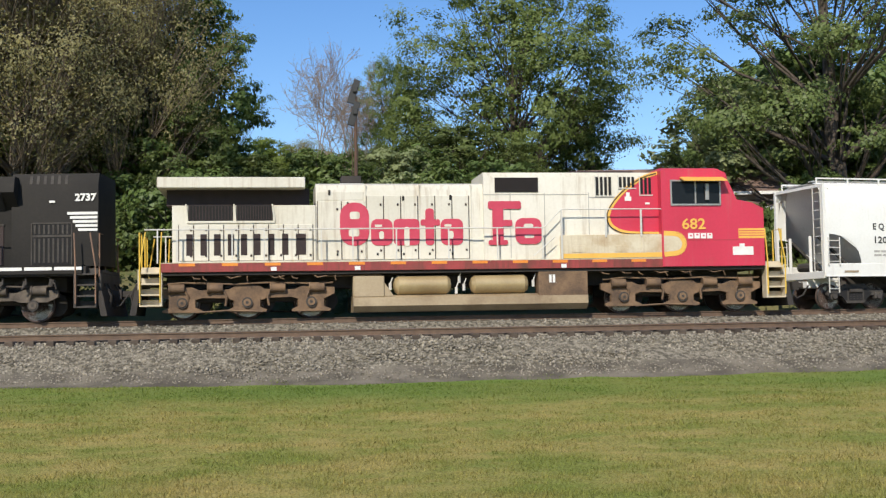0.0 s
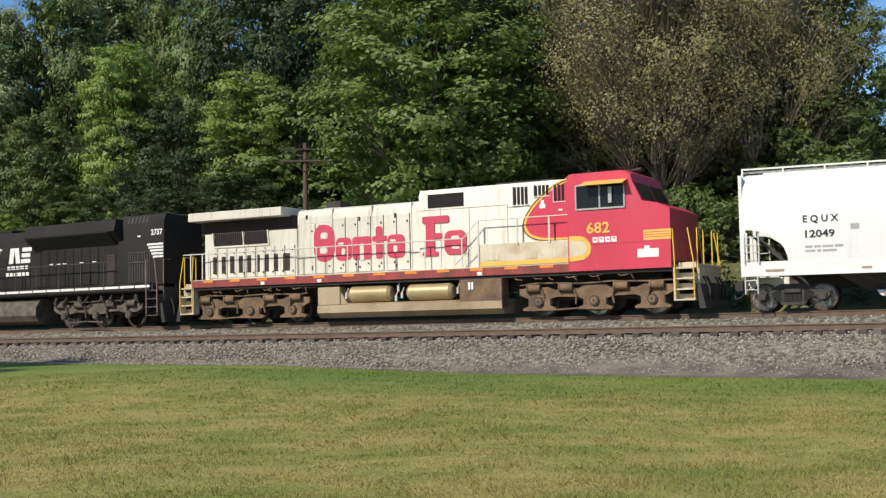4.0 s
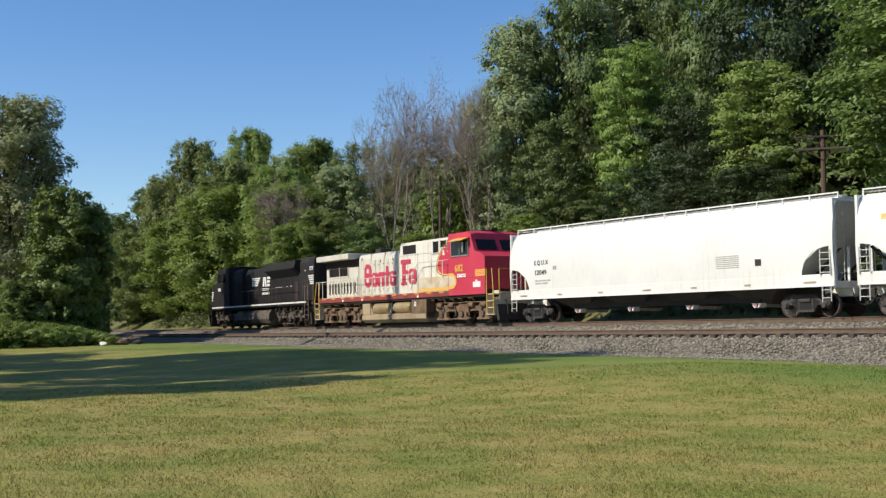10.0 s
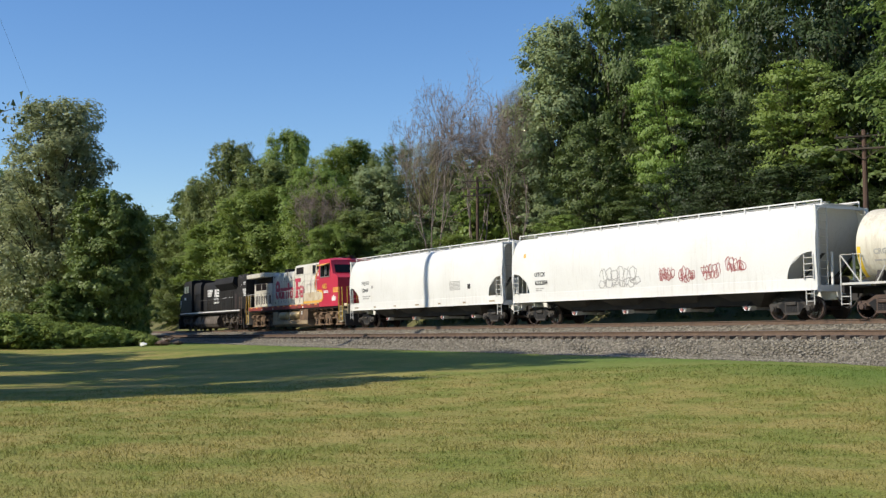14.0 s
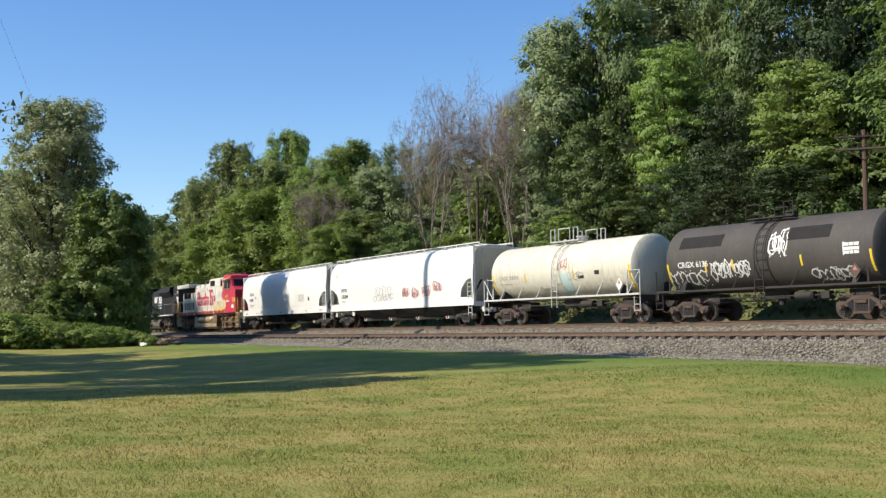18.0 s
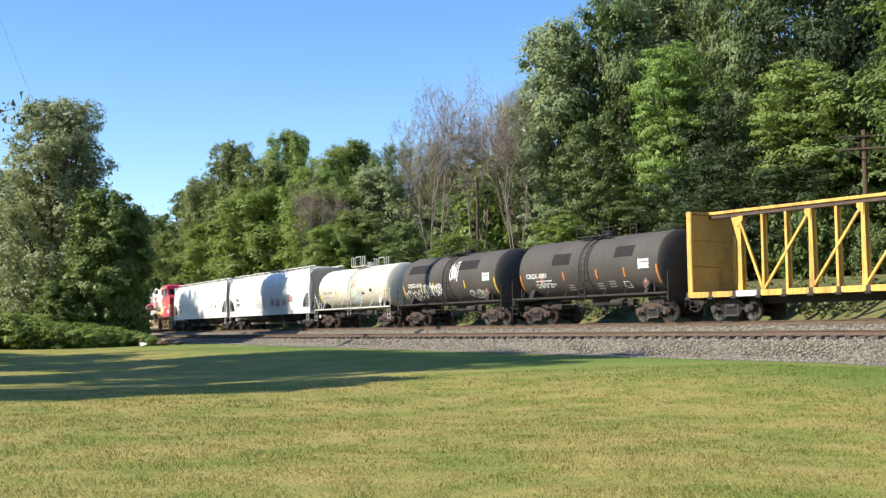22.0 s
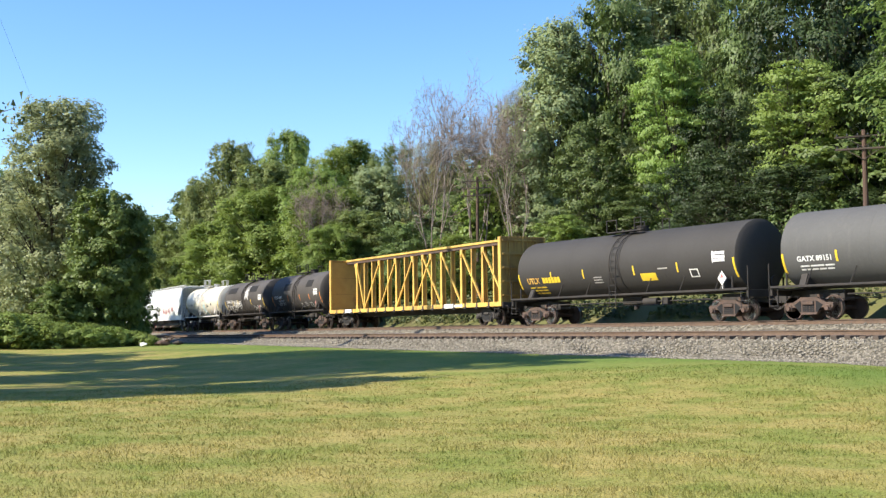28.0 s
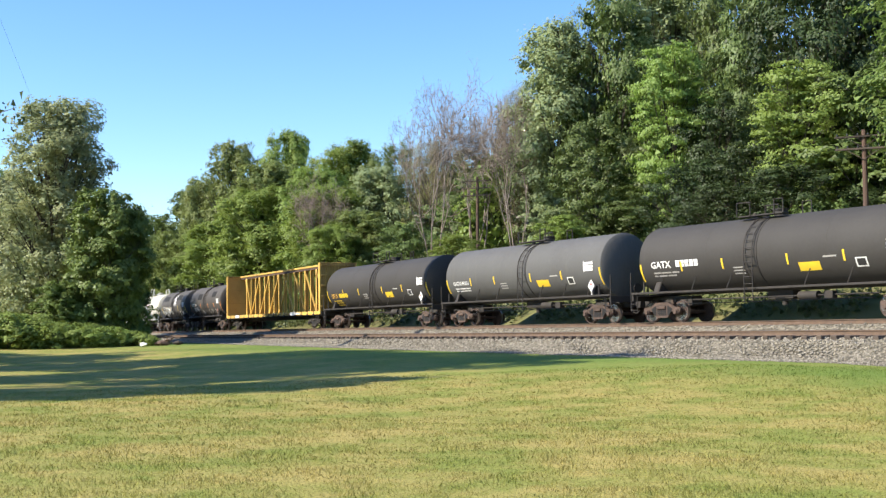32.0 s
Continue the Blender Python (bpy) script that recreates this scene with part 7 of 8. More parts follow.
    # handrails
    st = [0.0, 0.6, 2.3, 3.3, 5.1, 6.1, 7.5, 9.2, 10.8, 12.3]
    handrail(root, [X(s) for s in st], -1.50, 1.76, 2.82, M_RAILW, (X(-0.4), X(12.35)))
    g = Geo().tube([(X(12.35), -1.5, 2.82), (X(12.95), -1.5, 3.42), (X(16.35), -1.5, 3.42)], 0.02, 6)
    for s in (12.95, 15.65, 14.45):
        g.box(X(s) - 0.03, X(s) + 0.03, -1.515, -1.485, 2.5 if s > 13 else 1.78, 3.42)
    g.tube([(X(12.0), -1.5, 1.9), (X(12.7), -1.5, 2.5)], 0.018, 5)
    part("handrail", g, M_RAILW, root)
    handrail(root, [X(s) for s in st], 1.50, 1.76, 2.82, M_RAILW, (X(-0.4), X(12.35)))
    steps_and_rails(root, X(0.08), -1, M_STEPW, M_RAILY)
    steps_and_rails(root, X(20.0), 1, M_STEPW, M_RAILY, 1.5)
    # fuel tank, reservoirs
    g = Geo().prism_x([(-1.48, 0.60), (-1.48, 0.34), (-1.25, 0.15), (1.25, 0.15), (1.48, 0.34), (1.48, 0.60), (1.3, 0.68), (-1.3, 0.68)], X(6.1), X(13.8))
    part("fuel_tank", g, M_TANBAR, root)
    g = Geo().box(X(6.1), X(7.1), -1.46, -0.9, 0.62, 1.30, 0.03, 0)
    g.prism([(X(7.1), 0.66), (X(7.4), 0.66), (X(7.1), 1.1)], -1.4, -0.9, 0)
    g.cut()
    g.box(X(12.15), X(13.8), -1.47, -0.9, 0.35, 1.38, 0.02, 1)
    for k in range(2):
        g.box(X(12.5) + k * 0.12, X(12.58) + k * 0.12, -1.482, -1.46, 1.02, 1.28, 0.0, 2)
    parts("equipment_box", g, [M_TANBAR, M_TRUCKB, M_LETTER], root)
    for x0, x1 in ((7.4, 9.3), (9.9, 11.85)):
        g = Geo()
        rg = lambda x, q: [(x, -1.2 + q * math.cos(6.28318 * i / 20), 1.0 + q * math.sin(6.28318 * i / 20)) for i in range(20)]
        g.loft([rg(X(x0), 0.05), rg(X(x0) + 0.05, 0.22), rg(X(x0) + 0.16, 0.31), rg(X(x1) - 0.16, 0.31), rg(X(x1) - 0.05, 0.22), rg(X(x1), 0.05)])
        for x in (x0 + 0.35, x1 - 0.35):
            g.loft([rg(X(x) - 0.02, 0.318), rg(X(x) + 0.02, 0.318)])
            g.tube([(X(x) - 0.08, -1.2, 1.38), (X(x), -1.25, 1.5), (X(x) + 0.1, -1.2, 1.42)], 0.022, 5)
        part("air_reservoir", g, M_GOLD, root, "dusty gold air reservoir")
    g = Geo()
    for x, z in ((9.45, 0.8), (9.55, 1.15), (9.7, 0.9), (12.0, 1.0), (7.3, 0.95)):
        g.cut().cyl((X(x), -1.3, z - 0.1), (X(x), -1.3, z + 0.12), 0.05, 8)
        g.tube([(X(x), -1.3, z + 0.1), (X(x) + 0.08, -1.28, z + 0.3)], 0.02, 5)
    parts("air_valve", g, M_RAILW, root)
    g = Geo().tube([(X(5.0), -1.3, 1.32), (X(7.0), -1.3, 1.34)], 0.025, 6)
    for k in range(9):
        x = X(1.0 + k * 0.55 + 0.2 * math.sin(k * 5))
        q = 0.15 * math.sin(k * 3.7)
        g.cut().tube([(x, -1.35, 1.42), (x + 0.12 + q, -1.42, 1.28), (x + 0.3 + 2 * q, -1.4, 1.27 + q * 0.6)], 0.02, 5)
    for k in range(9):
        x = X(14.2 + k * 0.55 + 0.2 * math.sin(k * 7))
        q = 0.15 * math.sin(k * 2.9)
        g.cut().tube([(x, -1.35, 1.42), (x + 0.15 + q, -1.42, 1.3), (x + 0.35 + 2 * q, -1.38, 1.28 + q * 0.6)], 0.02, 5)
    parts("pipe", g, M_TRUCKB, root)
    engine_truck(root, X(2.75), M_TRUCKB)
    engine_truck(root, X(17.1), M_TRUCKB)
    coupler(root, X(s0), -1)
    coupler(root, X(s1), 1)
    return root


def black_engine(s0, s1):
    root = car_root("diesel_locomotive", "black diesel locomotive with white stripes, leading the train", "locomotive", s0, s1, 7.3)
    o = (s0 + s1) / 2

    def X(s):
        return s - o
    g = Geo().box(X(-22.6), X(-2.2), -1.45, 1.45, 1.42, 1.72, 0.01).box(X(-22.0), X(-3), -0.6, 0.6, 0.95, 1.42, 0.02)
    part("underframe", g, M_BLACKU, root)
    for side in (-1, 1):
        g = Geo().box(X(-22.5), X(-2.3), side * 1.46, side * 1.53, 1.48, 1.74, 0.008)
        for k in range(22):
            g.box(X(-22.5) + k * 0.92 + 0.03, X(-22.5) + k * 0.92 + 0.88, side * 1.46, side * 1.537, 1.60, 1.70, 0.0, 1)
        g.box(X(-18.3), X(-2.3), side * 1.1, side * 1.53, 1.74, 1.765, 0.0)
        part("side_sill", g, [M_BLACK, M_LETTER], root)
    # nose and cab
    prof = [(-18.2, 1.74), (-22.55, 1.55), (-22.6, 3.0), (-22.25, 3.38), (-21.35, 3.60), (-21.12, 4.30), (-20.92, 4.62), (-20.4, 4.74), (-18.2, 4.74)]
    g = Geo()
    rings = []
    for y, k in ((-1.52, 0), (-1.15, 1), (1.15, 1), (1.52, 0)):
        rings.append([(X(a), y, b + (0.05 if k and b > 4.5 else 0)) for a, b in prof])
    g.loft(rings)
    part("cab", g, M_BLACK, root)
    g = Geo().box(X(-20.9), X(-19.2), -1.535, -1.50, 3.62, 4.28, 0.0)
    g.convex([(X(-21.36), -1.3, 3.68), (X(-21.36), 1.3, 3.68), (X(-21.15), 1.3, 4.28), (X(-21.15), -1.3, 4.28), (X(-21.3), -1.3, 3.68), (X(-21.3), 1.3, 3.68), (X(-21.09), 1.3, 4.28), (X(-21.09), -1.3, 4.28)],
             [(0, 1, 2, 3), (4, 5, 6, 7), (0, 1, 5, 4), (1, 2, 6, 5), (2, 3, 7, 6), (3, 0, 4, 7)])
    part("cab_window", g, M_GLASS, root)
    g = Geo().box(X(-20.1), X(-20.04), -1.55, -1.5, 3.6, 4.3).box(X(-20.95), X(-19.15), -1.55, -1.5, 3.58, 3.62).box(X(-19.2), X(-19.15), -1.55, -1.5, 3.6, 4.3)
    part("window_frame", g, M_BLACKU, root)
    # hoods
    g = Geo().prism_x([(-1.30, 1.74), (1.30, 1.74), (1.30, 4.2), (1.15, 4.5), (-1.15, 4.5), (-1.30, 4.2)], X(-18.2), X(-15.7))
    g.prism_x([(-1.02, 1.74), (1.02, 1.74), (1.02, 4.05), (0.85, 4.42), (-0.85, 4.42), (-1.02, 4.05)], X(-15.7), X(-9.6))
    part("long_hood", g, M_BLACK, root)
    g = Geo().prism_x([(-1.02, 1.74), (1.02, 1.74), (1.02, 3.55), (1.55, 4.05), (1.42, 4.55), (-1.42, 4.55), (-1.55, 4.05), (-1.02, 3.55)], X(-10.2), X(-4.4))
    part("flared_radiator", g, M_BLACK, root)
    rear = [(-1.10, 1.74), (1.10, 1.74), (1.10, 4.35), (0.95, 4.68), (-0.95, 4.68), (-1.10, 4.35)]
    g = Geo().loft([[(X(x), y * q, z if z < 2 else z - d) for y, z in rear] for x, q, d in ((-4.6, 1, 0), (-1.9, 1, 0), (-1.72, 0.35, 0.08))])
    part("rear_hood", g, M_BLACK, root)
    g = Geo()
    doors(g, X(-14.2), X(-10.4), 7, -1.02, 1.85, 3.3)
    doors(g, X(-10.2), X(-5.9), 8, -1.02, 1.85, 3.4)
    doors(g, X(-18.1), X(-15.8), 3, -1.30, 1.85, 3.5)
    parts("hood_door", g, [M_BLACK, M_DARK], root)
    g = Geo().box(X(-15.65), X(-14.35), -1.04, -1.0, 1.9, 3.1).cut().box(X(-3.95), X(-2.74), -1.112, -1.0, 1.80, 3.08)
    # near-black sheet laid under the flare in place of its shadow
    g.cut().prism_x([(-1.04, 3.56), (-1.56, 4.04), (-1.555, 4.0), (-1.035, 3.50)], X(-10.0), X(-4.8))
    parts("opening", g, M_DARK, root)
    g = Geo()
    for k in range(6):
        g.cut().prism_x([(-1.105, 4.34), (-1.095, 4.32), (-0.99, 4.60), (-1.0, 4.62)], X(-4.05) + k * 0.22, X(-3.96) + k * 0.22)
    parts("vent_slat", g, M_TRUCKG, root)
    g = Geo()
    for k in range(8):
        x = X(-3.90) + k * 0.145
        for z0, z1 in ((1.86, 2.62), (2.76, 3.05)):
            g.cut().prism([(x, z0), (x + 0.06, z0), (x + 0.06, z1), (x, z1)], -1.135, -1.113)
    g.cut().box(X(-3.97), X(-2.72), -1.13, -1.10, 2.66, 2.73)
    for x0, x1, z0, z1 in ((-3.99, -3.95, 1.78, 3.10), (-2.74, -2.70, 1.78, 3.10), (-3.95, -2.74, 3.08, 3.12)):
        g.cut().box(X(x0), X(x1), -1.13, -1.10, z0, z1)
    parts("grille_bar", g, M_TRUCKG, root)
    g = Geo().box(X(-5.38), X(-4.86), -1.052, -1.03, 1.80, 3.04, 0.006)
    part("side_door", g, M_LOUVRE, root, "brownish weathered hood door")
    part("drip_strip", Geo().box(X(-5.40), X(-4.84), -1.075, -1.03, 3.05, 3.09), M_TRUCKG, root)
    # markings
    g = Geo()
    y0 = lambda z: -1.045
    for k in range(5):
        z = 3.62 - k * 0.13
        patch(g, X(-14.2) + 0.05 * k * 0, X(-12.4) - k * 0.13, z, z + 0.09, y0, 0.008, 1, 0)
    for x0, x1, z0, z1, sl in ((-11.9, -11.6, 3.0, 3.7, 0.12), (-11.4, -11.1, 3.0, 3.7, -0.1), (-10.95, -10.3, 3.52, 3.7, 0.0), (-11.0, -10.4, 3.26, 3.44, 0.0), (-11.05, -10.4, 3.0, 3.18, 0.0)):
        patch(g, X(x0), X(x1), z0, z1, y0, 0.008, 1, 0, sl)
    bars(g, X(-12.0), 2.72, (0.2, 0.25, 0.2, 0.3, 0.2), 0.16, y0, 0.07)
    bars(g, X(-12.1), 2.42, (0.2, 0.2, 0.2, 0.25, 0.2, 0.2), 0.16, y0, 0.07)
    yr = lambda z: -1.125
    for k in range(5):
        z = 3.36 - k * 0.13
        patch(g, X(-2.86) + k * 0.085, X(-1.92), z, z + 0.085, yr, 0.008, 1, 0)
    yn = lambda z: -1.53
    for k in range(5):
        patch(g, X(-22.5), X(-22.0) - k * 0.05, 2.85 - k * 0.16, 2.94 - k * 0.16, yn, 0.008, 1, 0)
    bars(g, X(-20.9), 2.95, (0.14, 0.14, 0.14, 0.14), 0.24, yn, 0.04)
    for x in (-9.1, -8.6, -8.2, -7.1, -6.3):
        patch(g, X(x), X(x) + 0.24, 2.82, 2.86, y0, 0.01, 1, 0)
    patch(g, X(-4.52), X(-4.24), 2.88, 2.94, y0, 0.01, 1, 0)
    patch(g, X(-4.45), X(-4.32), 2.94, 2.99, y0, 0.01, 1, 0)
    patch(g, X(-3.42), X(-3.24), 3.74, 3.81, yr, 0.01, 1, 0)
    parts("marking", g, M_LETTER, root)
    letters("2737", X(-2.62), 3.80, 0.31, yr, M_LETTER, root, squeeze=1.05, bold=0.012, label="white road number")
    handrail(root, [X(-15.2 + k * 1.45) for k in range(8)], -1.5, 1.74, 2.75, M_TRUCKG, (X(-15.6), X(-4.8)))
    handrail(root, [X(-15.2 + k * 1.45) for k in range(8)], 1.5, 1.74, 2.75, M_TRUCKG, (X(-15.6), X(-4.8)))
    steps_and_rails(root, X(-22.55), -1, M_BLACK, M_BLACKU)
    steps_and_rails(root, X(-2.5), 1, M_TRUCKG, M_GRAB)
    g = Geo()
    rg = lambda x, q=1.0: [(x, y * q, 0.82 + (z - 0.82) * q) for y, z in ((-1.45, 0.95), (-1.48, 0.6), (-1.3, 0.34), (-0.9, 0.2), (0.9, 0.2), (1.3, 0.34), (1.48, 0.6), (1.45, 0.95), (1.2, 1.32), (-1.2, 1.32))]
    g.loft([rg(X(-16.9))[::-1], rg(X(-9.5))[::-1]])
    g.box(X(-14.9), X(-14.8), -1.5, -1.3, 0.3, 1.3)
    part("fuel_tank", g, M_TRUCKE, root, "dusty grey fuel tank")
    g = Geo()
    for k in range(8):
        x = X(-8.3 + k * 0.7)
        q = math.sin(k * 3.7)
        g.cut().tube([(x, -1.3, 1.4), (x + 0.1 + 0.2 * q, -1.42, 1.18), (x + 0.4 * q, -1.4, 1.02)], 0.028, 6)
        g.cut().cyl((x + 0.15 * q, -1.35, 1.12), (x + 0.15 * q + 0.05, -1.35, 1.28 + 0.06 * q), 0.07 + 0.03 * q, 8)
    for k in range(5):
        x = X(-21.6 + k * 0.8)
        g.cut().cyl((x, -1.35, 1.1), (x, -1.35, 1.35), 0.09, 8)
    parts("pipe", g, M_TRUCKG, root)
    g = Geo().box(X(-19.8), X(-18.9), -0.5, 0.5, 4.76, 4.88, 0.03).cut().box(X(-13.6), X(-12.4), -0.5, 0.5, 4.4, 4.62, 0.03)
    parts("roof_box", g, M_BLACK, root)
    g = Geo()
    for k in range(3):
        g.cut().cyl((X(-8.8 + k * 1.8), 0, 4.5), (X(-8.8 + k * 1.8), 0, 4.66), 0.6, 20)
    parts("radiator_fan", g, M_BLACK, root)
    engine_truck(root, X(-19.7), M_TRUCKE, low=False)
    engine_truck(root, X(-5.9), M_TRUCKE, low=False)
    coupler(root, X(s0), -1)
    coupler(root, X(s1), 1)
    return root


black_engine(-23.7, -1.5)
red_engine(-1.5, 20.9)
hopper_car(21.35, 41.2, 0)
hopper_car(41.2, 61.6, 1)
tank_car(61.6, 75.2, 1.42, 2.62, M_CREAM, "cream-white tank car with rusty streaks and faint scrawls", "white", M_RAILW)
tank_car(75.2, 87.95, 1.45, 2.62, M_TANK, "dusty black tank car covered with white scrawls", "k")
tank_car(87.95, 100.65, 1.47, 2.64, M_TANK, "dusty black tank car with orange reflector strips", "m")
centerbeam_car(100.7, 124.4)
tank_car(124.3, 141.65, 1.50, 2.68, M_TANK2, "clean black tank car with yellow lettering", "u")
tank_car(141.65, 157.85, 1.52, 2.70, M_GTANK, "grey tank car with yellow reflector strips", "g", crest=0.5)
tank_car(158.2, 174.5, 1.52, 2.70, M_TANK2, "plain black tank car with white lettering", "n", crest=-0.65)

# ---- poles and wires ----
def telegraph_pole(x, y, height, arms, label="weathered brown telegraph pole with cross-arms"):
    root = tagged(new("telegraph_pole"), label, "pole", "telegraph poles")
    root.matrix_basis = pose(x, y, gz(x, y) - 0.1, 0, 0, 28)
    part("shaft", Geo().cyl((0, 0, 0), (0.04, 0.03, height), 0.15, 10, 0.10), M_POLE, root)
    for k in range(arms):
        z = height - 0.35 - k * 0.55
        g = Geo().box(-1.2, 1.2, -0.14, -0.05, z, z + 0.09, 0.01)
        g.tube([(-0.7, -0.1, z), (0, -0.12, z - 0.45)], 0.02, 5).tube([(0.7, -0.1, z), (0, -0.12, z - 0.45)], 0.02, 5)
        part("cross_arm", g, M_TIE, root)
        for j in range(6):
            xx = -1.1 + j * 0.44
            part("insulator", Geo().cyl((xx, -0.1, z + 0.1), (xx, -0.1, z + 0.2), 0.035, 6, 0.045), M_WIRE, root)
    return root


for px_, py_, hh, arms in ((-28.0, 48.4, 7.0, 2), (-67.5, 60.8, 9.3, 3), (-104.5, 72.3, 9.6, 3)):
    telegraph_pole(px_, py_, hh, arms)


def power_pole(x, y, height):
    root = tagged(new("power_pole"), "tall brown wooden power pole beside the lawn", "pole")
    root.location = (x, y, gz(x, y) - 0.1)
    part("shaft", Geo().cyl((0, 0, 0), (0, 0, height), 0.30, 12, 0.26), M_POLE, root)
    part("cross_arm", Geo().box(-1.2, 1.2, -0.3, -0.18, height - 0.9, height - 0.75, 0.01), M_POLE, root)


power_pole(-63.4, 20.9, 27.5)


def rusty_mast(x, y, height):
    root = tagged(new("signal_mast"), "rusty steel mast with two dark slanted blades", "mast")
    root.location = (x, y, gz(x, y) - 0.1)
    part("shaft", Geo().cyl((0, 0, 0), (0, 0, height - 0.6), 0.085, 10, 0.07), M_POLE, root)
    for z in (height - 0.35, height - 1.25):
        g = Geo().prism([(-0.34, z - 0.50), (-0.06, z - 0.58), (0.22, z + 0.34), (-0.02, z + 0.44)], -0.09, 0.09)
        g.box(-0.1, 0.1, -0.2, 0.2, z - 0.12, z + 0.12, 0.02)
        part("blade", g, M_WIRE, root)
    part("step_iron", Geo().tube([(-0.12, 0.1, 2), (-0.14, 0.14, height - 1)], 0.02, 5), M_POLE, root)


rusty_mast(2.05, 47.6, 7.9)


# ---- house, shed, litter ----
M_ROOF = material("brown_shingle_roof", (0.235, 0.155, 0.125), (0.15, 0.10, 0.082), rough=0.9, scale=2, fine=25, bump=0.4)
M_SIDING = material("grey_siding", (0.36, 0.29, 0.255), (0.29, 0.235, 0.205), rough=0.8, scale=1, fine=20, bump=0.15)
M_TRIM = material("white_trim", (0.78, 0.77, 0.74), (0.68, 0.67, 0.64), rough=0.6, bump=0.03)
M_BOARD = material("weathered_grey_board", (0.34, 0.32, 0.29), (0.20, 0.185, 0.165), rough=0.9, scale=2, fine=25, bump=0.4, vary=0.25, stretch=(4, 4, 0.4))


def house(az, d, turn):
    x, y = -d * math.sin(radians(az)), d * math.cos(radians(az))
    root = tagged(new("house"), "small grey house with a brown shingle roof and white trim", "house")
    z0 = gz(x, y) - 0.3
    root.matrix_basis = pose(x, y, z0, 0, 0, turn)
    H, R = 9.45 - z0 - 1.45, 9.45 - z0
    part("wall", Geo().box(0.25, 9.6, -3.0, 3.0, 0, H, 0.0).prism_x([(-3.0, H), (3.0, H), (0, R - 0.15)], 0.25, 9.6), M_SIDING, root)
    for sgn in (-1, 1):
        g = Geo().prism_x([(0, R), (0, R - 0.14), (sgn * 3.45, H - 0.30), (sgn * 3.45, H - 0.16)], 0, 9.9)
        for k in range(10):
            t = (k + 1) / 10.5
            yy, zz = sgn * 3.45 * t, R + (H - 0.16 - R) * t
            g.box(0, 9.9, yy - 0.02, yy + 0.02, zz - 0.01, zz + 0.025)
        part("roof", g, M_ROOF, root)
        part("gutter", Geo().box(0, 9.9, sgn * 3.43, sgn * 3.55, H - 0.34, H - 0.18, 0.01), M_TRIM, root)
        part("rake_trim", Geo().prism_x([(0, R + 0.01), (0, R - 0.2), (sgn * 3.45, H - 0.36), (sgn * 3.45, H - 0.15)], -0.06, 0.0), M_TRIM, root)
    porch = Geo().prism_x([(-3.0, H - 0.55), (-3.0, H - 0.65), (-4.5, H - 1.15), (-4.5, H - 1.03)], 1.4, 9.6)
    part("porch_roof", porch, M_ROOF, root)
    part("porch_trim", Geo().box(1.4, 9.6, -4.56, -4.48, H - 1.22, H - 1.02, 0.01), M_TRIM, root)
    for xx in (1.6, 5.4, 9.4):
        part("porch_post", Geo().box(xx - 0.07, xx + 0.07, -4.45, -4.31, 0, H - 1.1, 0.01), M_TRIM, root)
    w = part("window", Geo().box(2.6, 4.1, -3.06, -2.95, H - 2.3, H - 1.25, 0.0), M_PANE, root)
    part("pane", Geo().box(2.7, 4.0, -3.075, -3.05, H - 2.2, H - 1.35, 0.0), M_TRIM, w)


house(-13.1, 62.5, -8)


def shed(az, d, turn):
    x, y = -d * math.sin(radians(az)), d * math.cos(radians(az))
    root = tagged(new("shed"), "weathered grey board shed beside the wood", "shed")
    root.matrix_basis = pose(x, y, gz(x, y) - 0.2, 0, 0, turn)
    top = 7.35 - gz(x, y)
    for k in range(10):
        part("board", Geo().box(-1.3 + k * 0.27, -1.3 + k * 0.27 + 0.255, -0.9 - 0.01 * (k % 2), -0.86, 0, top - 0.03 * (k % 3), 0.006), M_BOARD, root)
    part("body", Geo().box(-1.28, 1.36, -0.86, 1.2, 0, top - 0.1, 0.01), M_BOARD, root)
    part("roof", Geo().prism_x([(-1.05, top), (1.35, top - 0.35), (1.35, top - 0.27), (-1.05, top + 0.08)], -1.42, 1.5), M_ROOF, root)


shed(14.2, 55.5, 14)


def board_fence():
    root = tagged(new("board_fence"), "weathered grey vertical board fence behind the tracks", "fence")
    rng = random.Random(31)
    for k in range(92):
        az = 0.5 - k * 0.175
        d = 55.5 + 0.06 * k
        x, y = -d * math.sin(radians(az)), d * math.cos(radians(az))
        top = 6.05 + rng.uniform(-0.03, 0.03)
        b = part("board", Geo().box(-0.078, 0.078, -0.012, 0.012, gz(x, y) - 0.2, top, 0.004), M_BOARD, root)
        b.matrix_basis = pose(x, y, 0, 0, 0, az + rng.uniform(-1.5, 1.5))
        if k % 14 == 7:
            p_ = part("post", Geo().box(-0.05, 0.05, 0.03, 0.13, gz(x, y) - 0.2, 5.95, 0.005), M_BOARD, root)
            p_.matrix_basis = pose(x, y, 0, 0, 0, az)


board_fence()


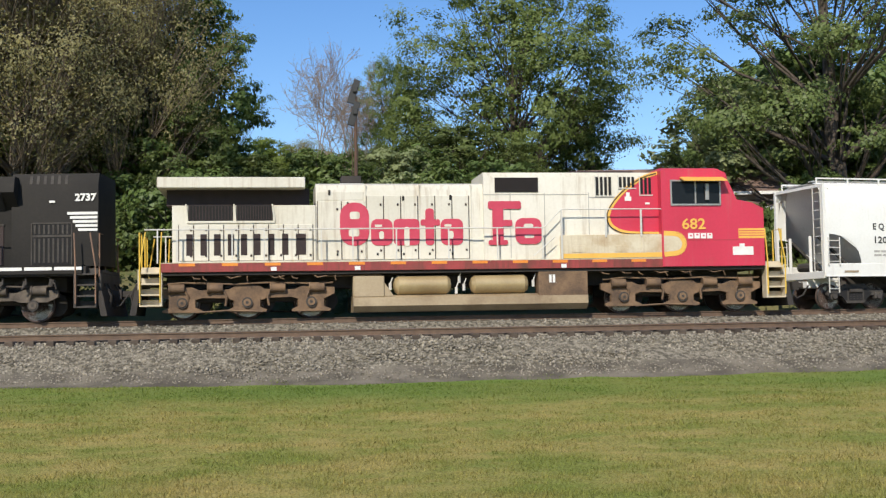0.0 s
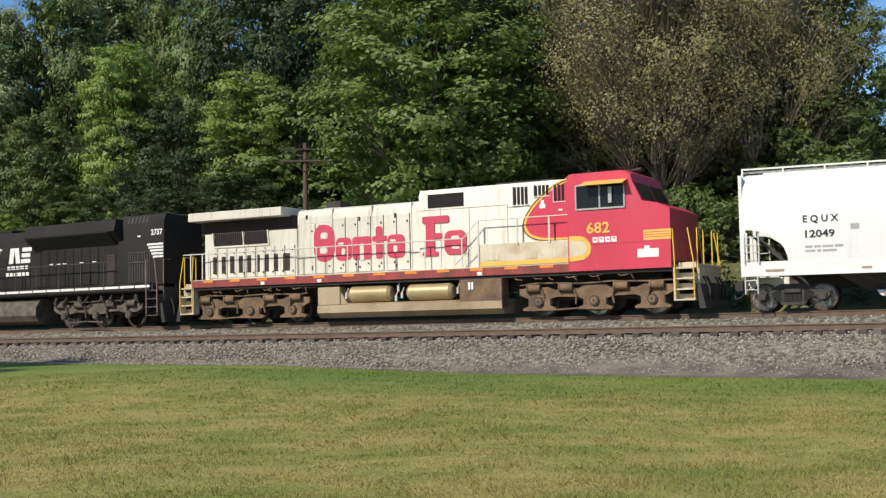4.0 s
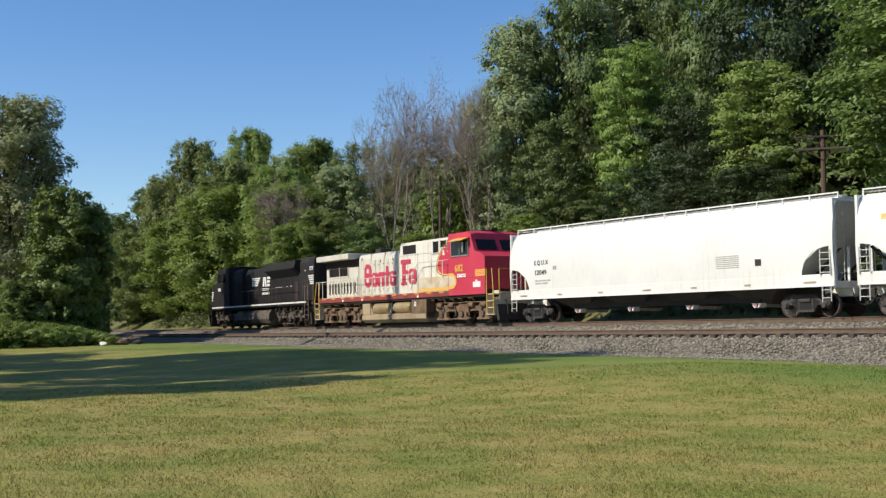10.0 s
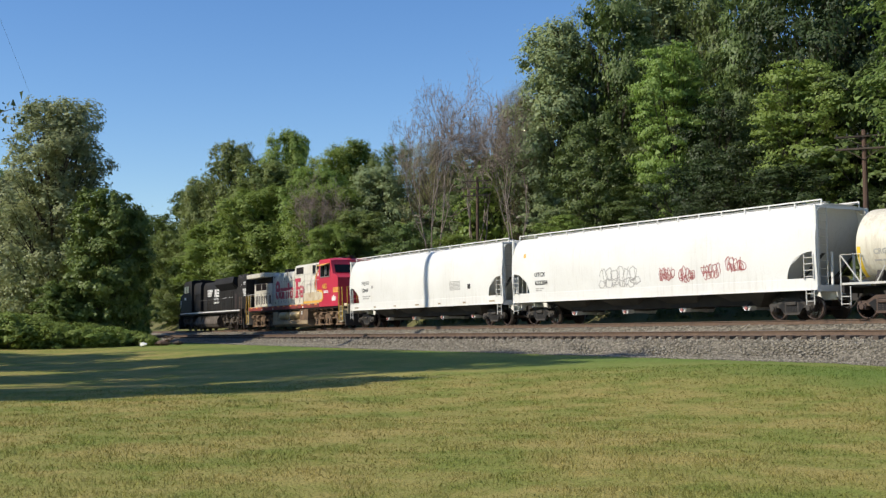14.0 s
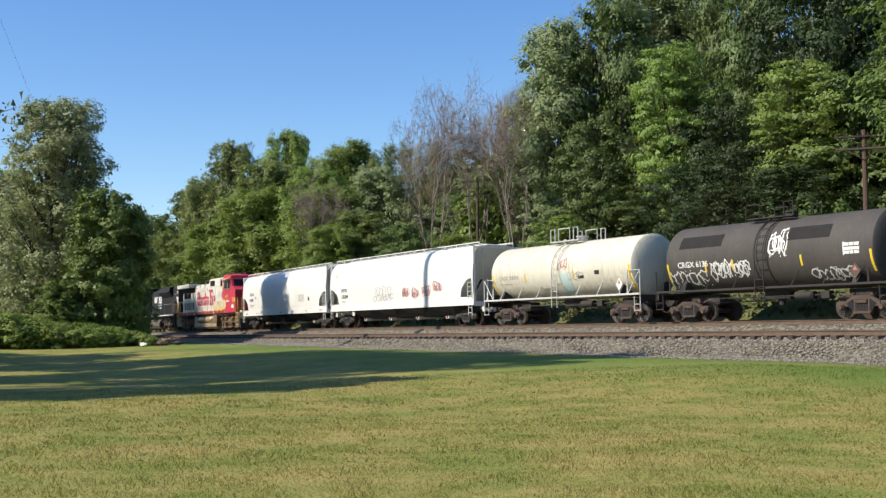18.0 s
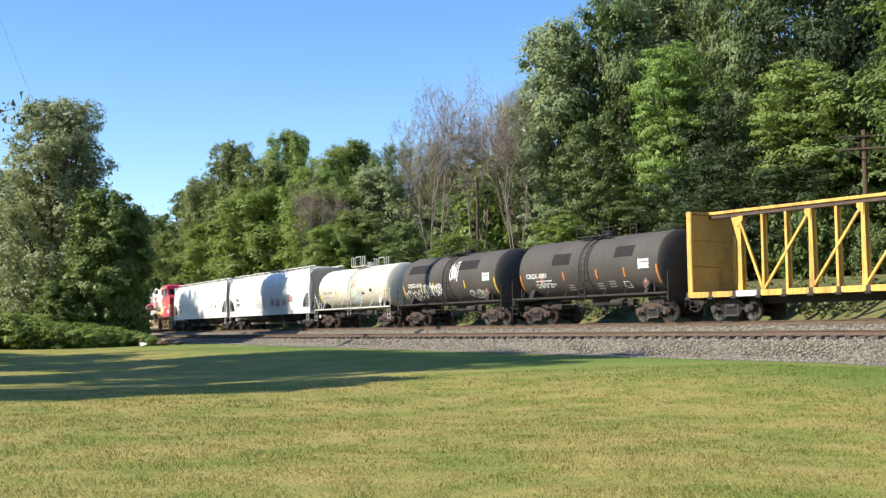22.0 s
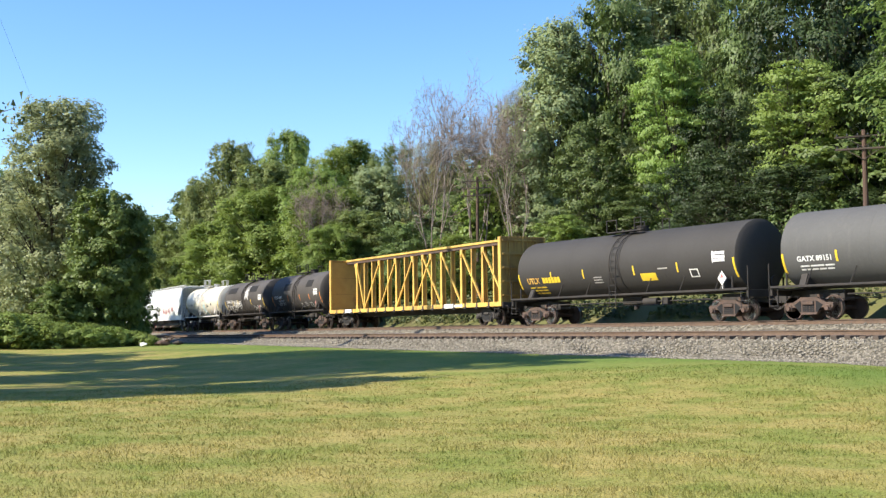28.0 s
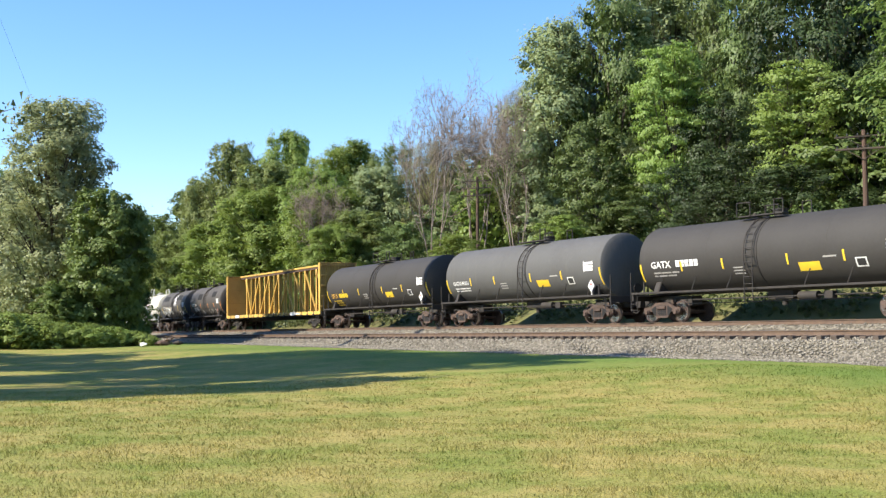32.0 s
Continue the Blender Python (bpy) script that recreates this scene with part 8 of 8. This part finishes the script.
def litter():
    for k, (az, d, w, mat, lab) in enumerate(((63.75, 78.5, 0.5, M_TRIM, "white crumpled plastic sack lying on the grass"), (62.9, 79.5, 0.7, M_POLE, "broken brown branch heap beside the thicket"), (62.2, 80.0, 0.5, M_TIE, "dark rotten timber piece on the grass"))):
        x, y = -d * math.sin(radians(az)), d * math.cos(radians(az))
        g = Geo()
        rng = random.Random(k)
        n = 8
        rings = []
        for j, q in enumerate((0.1, 0.8, 1.0, 0.7, 0.15)):
            rings.append([(w * (j / 4 - 0.5) * 1.6, q * w * 0.45 * math.cos(6.283 * i / n) * rng.uniform(0.8, 1.2), 0.18 + q * w * 0.32 * math.sin(6.283 * i / n) * rng.uniform(0.7, 1.2)) for i in range(n)])
        g.loft(rings)
        if k == 1:
            for j in range(5):
                g.tube([(rng.uniform(-0.6, 0), rng.uniform(-0.3, 0.3), 0.1), (rng.uniform(0.1, 0.8), rng.uniform(-0.3, 0.3), rng.uniform(0.3, 0.6))], 0.05, 5)
        ob = part(("sack", "branch_heap", "timber")[k], g, mat)
        ob.matrix_basis = pose(x, y, gz(x, y) - 0.05, 0, 0, 40 * k)
        tagged(ob, lab, ("sack", "branches", "timber")[k])


litter()


def overhead_wire(p, q, sag, label):
    n = 24
    pts = [Vector(p).lerp(Vector(q), i / n) - Vector((0, 0, sag * 4 * (i / n) * (1 - i / n))) for i in range(n + 1)]
    ob = part("overhead_wire", Geo().tube(pts, 0.003, 5), M_WIRE)
    tagged(ob, label, "wire", "overhead wires")


def at(az, d, tan):
    return (-d * math.sin(radians(az)), d * math.cos(radians(az)), EYE.z + tan * d)


overhead_wire(at(71.5, 26, 0.31), at(66.6, 112, 0.10), 0.3, "thin black overhead wire above the lawn's edge")


# ---- movement ----
def run_at(t):
    return float(np.interp(t, [a for a, b in RUN], [b for a, b in RUN]))


def car_pose(t, s_mid, bogie):
    s = run_at(t) + s_mid
    xa, ya, _ = line_at(s - bogie)
    xb, yb, _ = line_at(s + bogie)
    return pose((xa + xb) / 2, (ya + yb) / 2, RAIL_Z, 0, 0, math.degrees(math.atan2(yb - ya, xb - xa)))


def motions():
    for root, s_mid, bogie in CARS:
        walk(root, [(t, car_pose(t, s_mid, bogie)) for t in range(33)])
    for ob, ax, r in WHEELS:
        walk(ob, [(k / 10, pose(ax, 0, r, 0, math.degrees(run_at(k / 10) / r), 0)) for k in range(321)])


motions()
